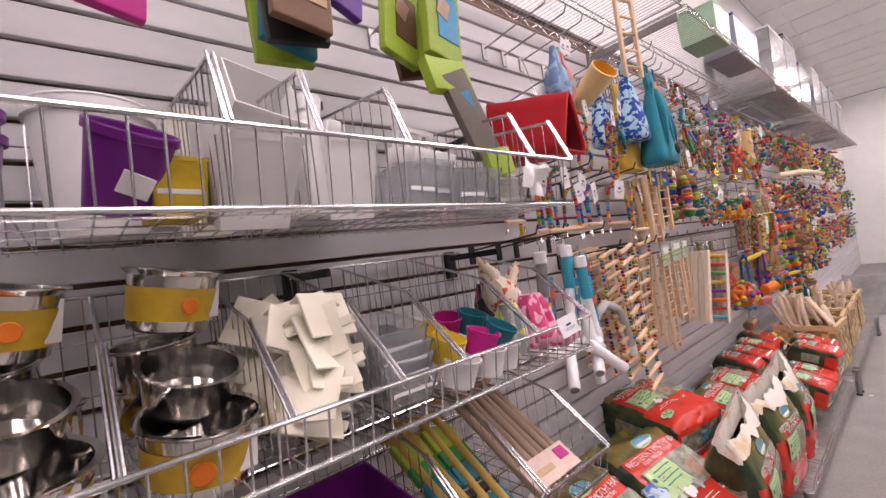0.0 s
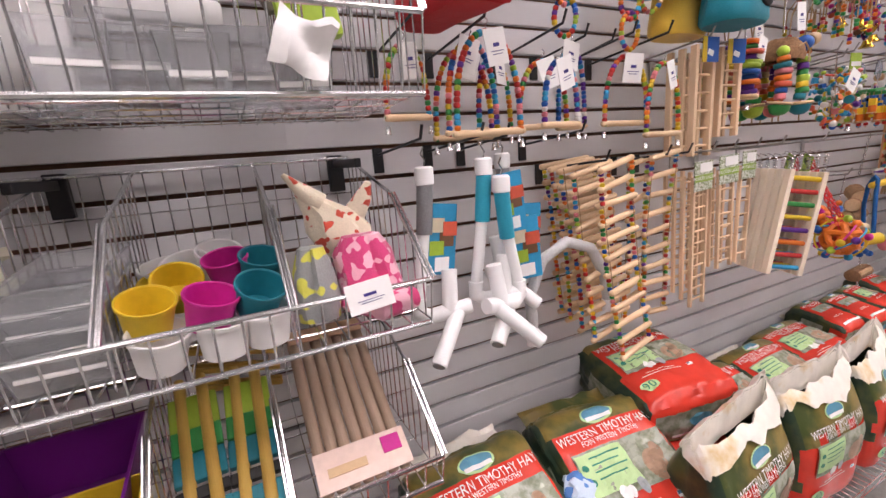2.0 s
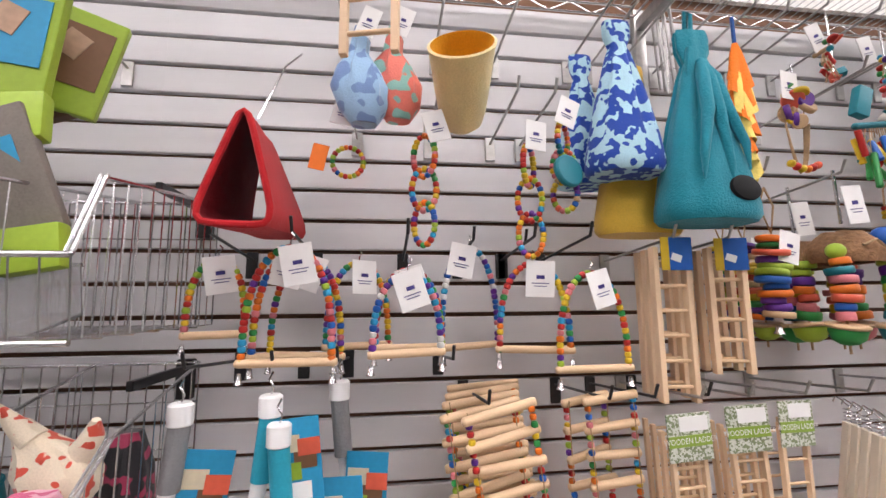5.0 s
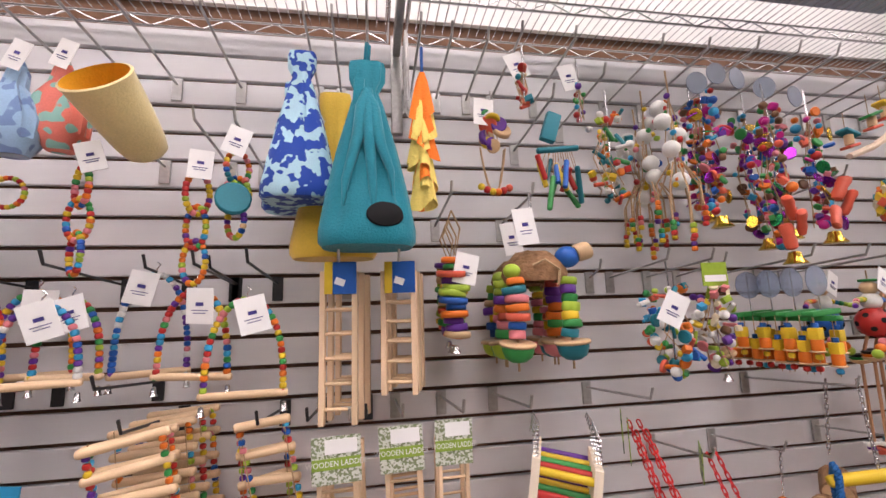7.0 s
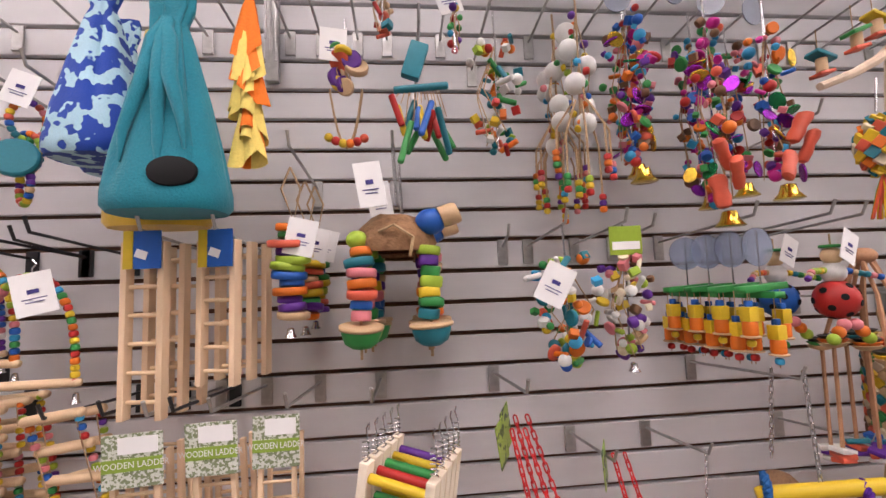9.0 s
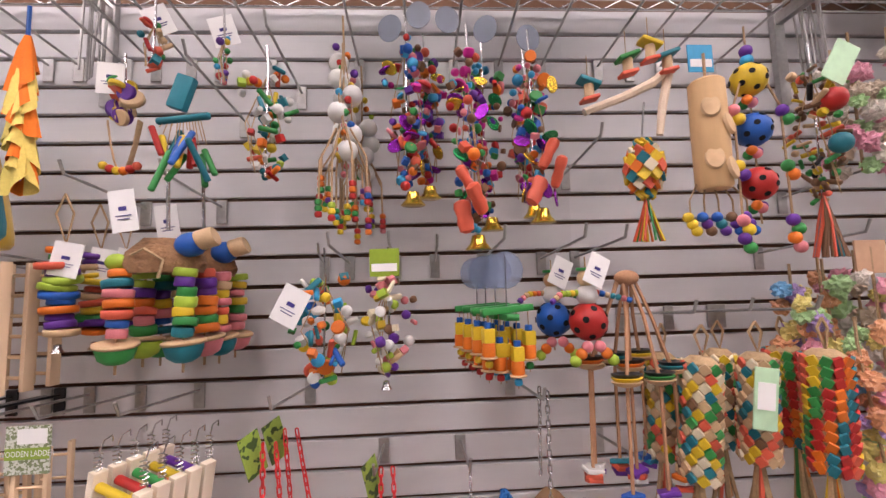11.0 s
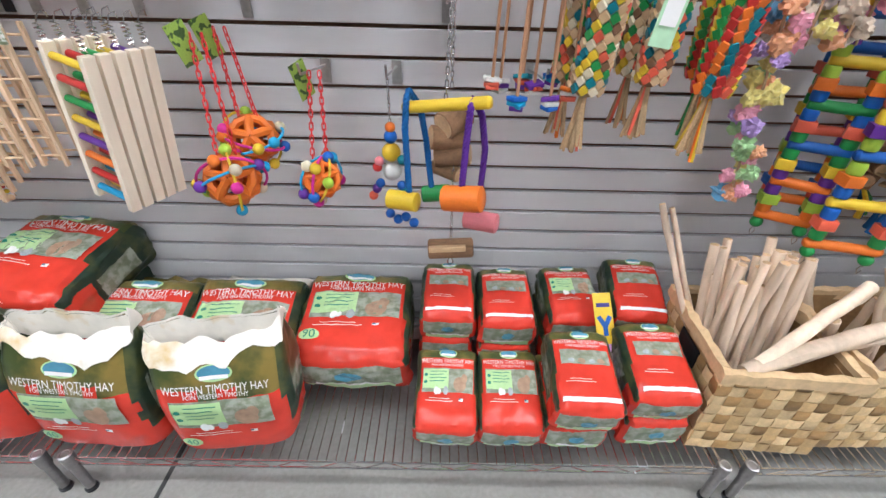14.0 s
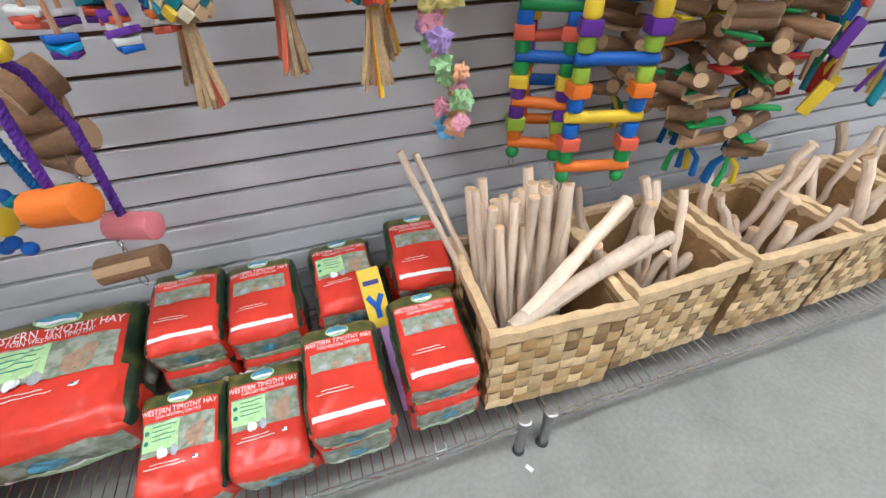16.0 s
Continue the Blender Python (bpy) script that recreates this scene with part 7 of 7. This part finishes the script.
def bin_box(p, w, d, h, turn, material, label, name="plastic_bin"):
    s = thing(name, label, "bin", T(*p) @ pose(0, 0, 0, *turn))
    bm = B()
    rings(bm, [[Vector((sx * w / 2 * f, sy * d / 2 * f, z)) for sx, sy in ((-1, -1), (1, -1), (1, 1), (-1, 1))] for f, z in ((0.85, 0), (1, h * 0.93), (1.03, h * 0.93), (1.03, h), (0.98, h), (0.83, 0.005))])
    part("shell", bm, material, s, smooth=False)
    part("label_lip", box(B(), (0, -d * 0.47, h * 0.36), (w * 0.8, 0.006, h * 0.10), rot(-6).to_4x4(), bevel=0.001), PAPER, s, "white strip along the front", smooth=False)
    return s


bin_box((-2.17, -0.30, 1.358), 0.075, 0.10, 0.085, (0, 0, 6), paint("yellow"), "small yellow plastic box in the wire bin")
bin_box((-2.07, -0.28, 1.36), 0.125, 0.14, 0.15, (24, 0, 4), WHITEP, "white plastic feeder box in the wire bin")
bin_box((-2.035, -0.20, 1.52), 0.125, 0.12, 0.12, (58, 8, 8), WHITEP, "white plastic feeder box turned towards the aisle")
bin_box((-2.085, -0.08, 1.36), 0.10, 0.06, 0.25, (0, 0, 0), IVORY, "tall frosted plastic box at the back of the bin")
s = thing("plastic_jug", "white plastic jug-shaped feeder in the wire bin", "feeder", T(-1.955, -0.28, 1.358) @ pose(0, 0, 0, 6, 4, 10))
part("body", box(B(), (0, 0, 0.075), (0.06, 0.11, 0.15), bevel=0.014), WHITEP, s)
part("neck", lathe(B(), [(0.034, 0.14), (0.03, 0.17), (0.019, 0.19), (0.019, 0.21)], 18, squash=1.1), WHITEP, s)
part("cap", lathe(B(), [(0.023, 0.20), (0.023, 0.225), (0.02, 0.23)], 18), WHITEP, s)
part("spout", box(B(), (0.032, -0.03, 0.175), (0.03, 0.02, 0.022), bevel=0.005), WHITEP, s)
bin_box((-1.885, -0.27, 1.358), 0.10, 0.15, 0.15, (10, 0, -6), WHITEP, "white plastic feeder box with a label strip")
bin_box((-1.87, -0.12, 1.37), 0.13, 0.10, 0.17, (-10, 0, 10), WHITEP, "white plastic feeder leaning in the bin")
for k in range(5):
    bin_box((-1.765 + 0.072 * k, -0.32 + 0.03 * (k % 2), 1.358), 0.085, 0.14, 0.085 + 0.025 * (k % 2), (5 * k, 0, 8 - 5 * k), CLEAR, "clear plastic feeding box in the wire bin", "clear_box")
s = thing("slotted_tray", "white slotted plastic tray lying on clear boxes", "tray", T(-1.66, -0.27, 1.475) @ pose(0, 0, 0, 14, 0, 10))
part("tray", box(B(), (0, 0, 0.018), (0.145, 0.10, 0.035), bevel=0.008), WHITEP, s)
for k in range(4):
    part("post", box(B(), (-0.057 + 0.038 * k, 0.03, 0.055), (0.012, 0.012, 0.045), bevel=0.002), WHITEP, s, smooth=False)
part("bar", box(B(), (0, 0.03, 0.082), (0.135, 0.014, 0.012), bevel=0.003), WHITEP, s, smooth=False)
s = thing("foraging_pack", "long grey and lime cloth foraging pack drooping into the bin", "packaging", T(-1.575, -0.30, 1.73), "foraging packs")
part("upper_flap", box(B(), (0, 0, -0.04), (0.15, 0.03, 0.085), rot(-10, -8, 6).to_4x4(), bevel=0.006), paint("lime"), s)
part("sleeve", box(B(), (0.065, -0.012, -0.17), (0.095, 0.022, 0.22), rot(-4, -24, 4).to_4x4() @ T(-0.07, 0, 0.028), bevel=0.005), mat("grey_cloth", (0.17, 0.15, 0.13), 0.9, 0, 200, 0.15, 0.3), s)
part("sticker", box(B(), (0.055, -0.026, -0.13), (0.045, 0.003, 0.05), rot(0, -24, 0).to_4x4() @ T(-0.06, 0, 0.02)), paint("sky"), s, smooth=False)
part("lower_flap", box(B(), (0.115, -0.02, -0.29), (0.09, 0.028, 0.07), rot(-4, -10, 0).to_4x4() @ T(-0.05, 0, 0.02), bevel=0.006), paint("lime"), s)
s = thing("torn_label", "crumpled white paper label on the bin edge", "label", T(-1.50, -0.468, 1.405))
bm = B()
bmesh.ops.create_grid(bm, x_segments=8, y_segments=8, size=0.036, matrix=pose(0, 0, 0, 90, 20, 0))
for v in bm.verts:
    v.co += Vector((0, 0.02 * noise.noise(v.co * 30), 0.012 * noise.noise(v.co * 40 + Vector((3, 1, 2)))))
part("paper", bm, PAPER, s)

LBLY = mat("yellow_wrap_label", (0.50, 0.32, 0.03), 0.4, 0, 40, 0.2, 0.03, spots=14)


def bowl(p, r, h, turn, wrapped, label):
    s = thing("steel_bowl", label, "bowl", T(*p) @ pose(0, 0, 0, *turn), "steel bowls")
    part("shell", lathe(B(), [(r * 0.7, 0), (r * 0.86, 0.004), (r * 0.96, h * 0.9), (r * 1.08, h * 0.98), (r * 1.08, h), (r * 0.95, h * 0.985), (r * 0.84, 0.01), (r * 0.3, 0.008)], 32), STEEL, s)
    if wrapped:
        lab = part("wrap_label", lathe(B(), [(r * 0.905, h * 0.2), (r * 0.955, h * 0.72)], 32, cap=False), LBLY, s, "printed yellow paper band")
        part("barcode", box(B(), (r * 0.35, -r * 0.90, h * 0.5), (r * 0.35, 0.003, h * 0.6), rot(-4, 0, 20).to_4x4()), PAPER, lab, smooth=False)
        put("printed_patch", "disc", paint("orange"), lab, (-r * 0.15, -r * 0.93, h * 0.45), (r * 0.2, r * 0.2, 0.005), rot(86, 0, 0))
    return s


BL = "polished stainless steel bowl with a yellow paper band"
PLAIN = "polished stainless steel bowl with a rolled rim"
for x, dx in ((-2.185, 0.0), (-2.375, 0.012), (-2.63, -0.01)):
    bowl((x + dx, -0.36, 1.005), 0.072, 0.088, (10, 6, 0), True, BL)
    bowl((x, -0.24, 1.01), 0.07, 0.08, (16, -6, 0), False, PLAIN)
    bowl((x + 0.005, -0.30, 1.095), 0.064, 0.058, (20, 8, 0), False, PLAIN)
    bowl((x + dx, -0.15, 1.01), 0.07, 0.10, (0, 0, 10), True, BL)
    bowl((x - 0.012, -0.20, 1.115), 0.06, 0.07, (6, -4, 0), False, PLAIN)
    bowl((x, -0.235, 1.198), 0.064, 0.095, (10, 6, 25), True, BL)
rp_ = random.Random(9)
for k in range(26):
    f = k / 25
    s = thing("plastic_plate", "loose ivory plastic panel with a folded lip, heaped in the bin", "plastic panel", T(-2.005 + rp_.uniform(-0.045, 0.045), -0.29 + rp_.uniform(-0.11, 0.10) + 0.05 * f, 1.035 + 0.155 * f) @ pose(0, 0, 0, rp_.uniform(35, 80), rp_.uniform(-30, 30), rp_.uniform(-45, 45)), "ivory panels")
    w, l = rp_.uniform(0.085, 0.115), rp_.uniform(0.08, 0.105)
    bm = box(B(), (0, 0, 0), (w, l, 0.005), bevel=0.0018)
    box(bm, (0, l / 2 - 0.003, -0.012), (w * 0.96, 0.005, 0.026), bevel=0.0018)
    part("panel", bm, IVORY, s, smooth=False)
    part("tab", box(B(), (w / 2 + 0.008, rp_.uniform(-0.02, 0.02), 0.0), (0.022, 0.016, 0.007), bevel=0.002), IVORY, s, smooth=False)
for k in range(4):
    bin_box((-1.848 + 0.004 * k, -0.30 + 0.006 * k, 1.0 + 0.026 * k), 0.115, 0.17, 0.065, (8, 2 * (-1) ** k, 4 - 3 * k), CLEAR, "clear plastic hanging dish in a nested stack", "clear_dish")
POTS = (("yellow", -1.745, -0.36, 0.048), ("magenta", -1.67, -0.385, 0.045), ("teal", -1.605, -0.37, 0.048), ("yellow", -1.715, -0.27, 0.06), ("magenta", -1.635, -0.25, 0.07), ("teal", -1.59, -0.28, 0.07), ("yellow", -1.735, -0.20, 0.04), ("teal", -1.60, -0.19, 0.05))
for c, x, y, dz in POTS:
    pot((x, y, 1.0 + dz), 0.035, 0.05, c, (rp_.uniform(14, 34), rp_.uniform(-16, 16), 0), c + " plastic seed cup among others in the bin", False, None, 0.82, "seed_cup")
for x, y, dz in ((-1.735, -0.385, 0), (-1.655, -0.39, 0), (-1.595, -0.38, 0), (-1.72, -0.28, 0), (-1.63, -0.28, 0), (-1.70, -0.19, 0.06), (-1.655, -0.17, 0.07), (-1.74, -0.15, 0.05)):
    pot((x, y, 1.0 + dz), 0.037, 0.054, "", (rp_.uniform(2, 14) + 200 * dz, rp_.uniform(-8, 8), 0), "white plastic cup heaped in the bin", False, WHITEP, 0.8, "white_cup")
s = soft("plush_toy", "cream soft toy with red scribble print lying in the bin", (-1.445, -0.27, 1.20), [(0.02, 0.010, 0.010, -0.06), (0.0, 0.022, 0.018, -0.045), (-0.03, 0.046, 0.034, -0.012), (-0.06, 0.058, 0.042, 0.0), (-0.09, 0.05, 0.04, 0.008), (-0.12, 0.024, 0.02, 0.012)], SCRIBB, fold=0.10, seed=2)
part("ear", tube(B(), [(-0.03, -0.01, -0.01), (-0.06, -0.012, 0.018), (-0.085, -0.012, 0.045)], [0.02, 0.013, 0.004], 10), SCRIBB, s)
part("arm", tube(B(), [(0.03, 0, -0.04), (0.052, -0.01, -0.005), (0.06, -0.02, 0.02)], [0.022, 0.016, 0.006], 10), SCRIBB, s)
s = soft("plush_toy", "pink patterned fleece toy draped over the bin front", (-1.425, -0.345, 1.125), [(0.01, 0.03, 0.02, 0), (-0.02, 0.05, 0.034, 0), (-0.05, 0.052, 0.04, 0.005), (-0.08, 0.056, 0.045, 0.01), (-0.11, 0.06, 0.05, 0.01), (-0.122, 0.045, 0.04, 0.01)], PINKCL, fold=0.13, seed=4)
part("arm", tube(B(), [(-0.05, -0.05, -0.085), (0.0, -0.085, -0.098), (0.06, -0.075, -0.095)], [0.014, 0.022, 0.018], 10), PINKCL, s)
tag(s, (-0.03, -0.115, -0.04), 0.07, 0.045, (-14, -6, 0))
s = soft("plush_toy", "grey and yellow fleece toy bundled in the bin", (-1.51, -0.34, 1.115), [(0.01, 0.02, 0.02, 0), (-0.03, 0.034, 0.034, 0), (-0.07, 0.04, 0.04, 0), (-0.11, 0.035, 0.035, 0)], patterned("grey_yellow_fleece", (0.30, 0.31, 0.31), (0.68, 0.66, 0.10), 28, edge=0.56), fold=0.15, seed=6)
s = soft("plush_toy", "dark red and black fleece toy at the back of the bin", (-1.40, -0.17, 1.16), [(0.01, 0.02, 0.02, 0), (-0.05, 0.04, 0.034, 0), (-0.11, 0.045, 0.04, 0), (-0.155, 0.035, 0.035, 0)], patterned("dark_print_fleece", (0.03, 0.03, 0.035), (0.45, 0.05, 0.12), 26, edge=0.55), fold=0.15, seed=9)
# lower bin
bin_box((-1.93, -0.24, 0.697), 0.20, 0.24, 0.11, (8, 0, 0), PURP, "purple plastic tray in the lower bin")
bin_box((-1.90, -0.33, 0.697), 0.17, 0.15, 0.07, (16, 0, 0), paint("yellow"), "yellow plastic tray in the lower bin")


def bundle(p, turn, label, n, w, L, r, material, band):
    s = thing("perch_pack", label, "perch pack", T(*p) @ pose(0, 0, 0, *turn), "perch packs")
    for k in range(n):
        put("dowel", "dowel", material, s, (-w / 2 + w * (k + 0.5) / n, 0, 0.004 * (k % 2)), (r, r, L), rot(90, 0, 0))
    for y, c, l in band:
        part("wrapper_band", box(B(), (0, y, -0.004), (w * 1.08, l, 0.018), bevel=0.004), paint(c), s, smooth=False)
    return s


BAMBOOY = mat("bamboo_yellow", (0.52, 0.33, 0.07), 0.5, 0, 60, 0.15, 0.1)
for x, a in ((-1.735, 0), (-1.65, 5)):
    bundle((x, -0.27, 0.775), (32, 0, 4 - a), "pack of bamboo perches in a green and teal wrapper", 2, 0.075, 0.33, 0.0105, BAMBOOY, ((0.09, "lime", 0.07), (0.035, "green", 0.045), (-0.015, "teal", 0.05), (-0.06, "black", 0.02), (-0.10, "teal", 0.04)))
for k in range(3):
    bundle((-1.66, -0.075 - 0.012 * k, 0.80 + 0.045 * k), (12, 4, 92 - 3 * k), "pack of yellow bamboo perches laid across the bin", 3, 0.042, 0.17, 0.0065, BAMBOOY, ())
bundle((-1.475, -0.25, 0.79), (33, 0, 0), "pack of plain wooden dowels with a pale pink card", 7, 0.165, 0.34, 0.0115, mat("dusty_dowel", (0.40, 0.29, 0.21), 0.7, 0, 60, 0.15, 0.1, stretch=(1, 1, 0.15)), ())
s = thing("dowel_card", "pale pink card with magenta print wrapped round dowels", "packaging", T(-1.475, -0.25, 0.79) @ pose(0, 0, 0, 33, 0, 0))
part("card", box(B(), (0, -0.135, 0.018), (0.17, 0.07, 0.004), bevel=0.001), mat("pale_pink_card", (0.72, 0.55, 0.48), 0.5), s, smooth=False)
part("print", box(B(), (0.055, -0.125, 0.0215), (0.035, 0.03, 0.002)), paint("magenta"), s, smooth=False)
part("print", box(B(), (-0.03, -0.14, 0.0215), (0.07, 0.016, 0.002)), paint("natural"), s, smooth=False)
for sx in (-1, 1):
    part("top_card", box(B(), (sx * 0.042, 0.16, 0.018), (0.075, 0.034, 0.004), bevel=0.001), MATS["kraft_card"], s, smooth=False)

# flat packs hung at the upper left
for k, (x, y, z, c, c2, q) in enumerate(((-1.55, -0.30, 1.935, "lime", "sky", 8), (-1.63, -0.24, 1.94, "lime", "brown", 14), (-1.59, -0.20, 1.93, "brown", "yellow", -14), (-1.50, -0.22, 1.94, "lime", "brown", 20), (-1.91, -0.29, 1.93, "brown", "natural", 6), (-1.93, -0.25, 1.915, "black", "orange", -8), (-1.90, -0.21, 1.92, "teal", "yellow", 10), (-1.92, -0.17, 1.91, "lime", "brown", -4), (-1.80, -0.27, 2.0, "purple", "yellow", 16), (-2.21, -0.24, 1.90, "magenta", "pink", 10))):
    s = hang("foraging_pack", "flat " + c + " cardboard foraging pack hanging on a peg", "packaging", (x, y, z), "foraging packs", q, q * 0.6)
    part("pack", box(B(), (0, 0, -0.10), (0.125, 0.022, 0.20), bevel=0.004), paint(c), s, smooth=False)
    part("print", box(B(), (0.012, -0.0125, -0.09), (0.075, 0.002, 0.12)), paint(c2), s, smooth=False)
    part("photo", box(B(), (0.02, -0.0145, -0.07), (0.04, 0.002, 0.05), rot(0, 20, 0).to_4x4()), BAGTAN, s, smooth=False)
for x in (-1.56, -1.90, -2.21):
    peg(x, -6, 0.32)
s = thing("plastic_bundle", "crumpled blue plastic bundle lying on a hay bag", "packaging", T(-0.93, -0.36, 0.40) @ pose(0, 0, 0, 28, 0, 20))
bm = B()
bmesh.ops.create_icosphere(bm, subdivisions=3, radius=0.05, matrix=Matrix.Diagonal((1.1, 1.0, 0.55, 1)))
for v in bm.verts:
    v.co *= 1 + 0.35 * noise.noise(v.co * 45)
part("wrap", bm, patterned("blue_print_film", (0.55, 0.68, 0.82), (0.10, 0.25, 0.60), 30, 0.2, 0.52, 0.0), s)

# ---- the boards of the slatwall, one by one ----
SEAMS = (X0, -3.92, -1.48, 0.96, 3.40, 5.84, 8.28, X1)


def unit_slat(bm):
    h, t, c = 0.0655, 0.016, 0.0016
    prof = [(0.0, -h / 2 + c), (c, -h / 2), (t, -h / 2), (t, h / 2), (c, h / 2), (0.0, h / 2 - c)]
    rings(bm, [[Vector((x, y, z)) for y, z in prof] for x in (0.00002, 0.99998)])


for k in range(-21, 21):
    zc = (zg(k) + zg(k - 1)) / 2
    if zc < 0.03 or zc > 2.24:
        continue
    for a, b in zip(SEAMS, SEAMS[1:]):
        piece("slat", shared("slat", unit_slat, SLAT), wall, T(a, 0.0, zc) @ Matrix.Diagonal((b - a, 1, 1, 1)))
tagged(part("wall_header", box(B(), ((X0 + X1) / 2, 0.008, (3.6 + zg(-10) + 0.006) / 2), (X1 - X0, 0.016, 3.6 - zg(-10) - 0.006)), WHITEWALL, smooth=False), "plain painted band over the slatwall", "wall", kind="structure")
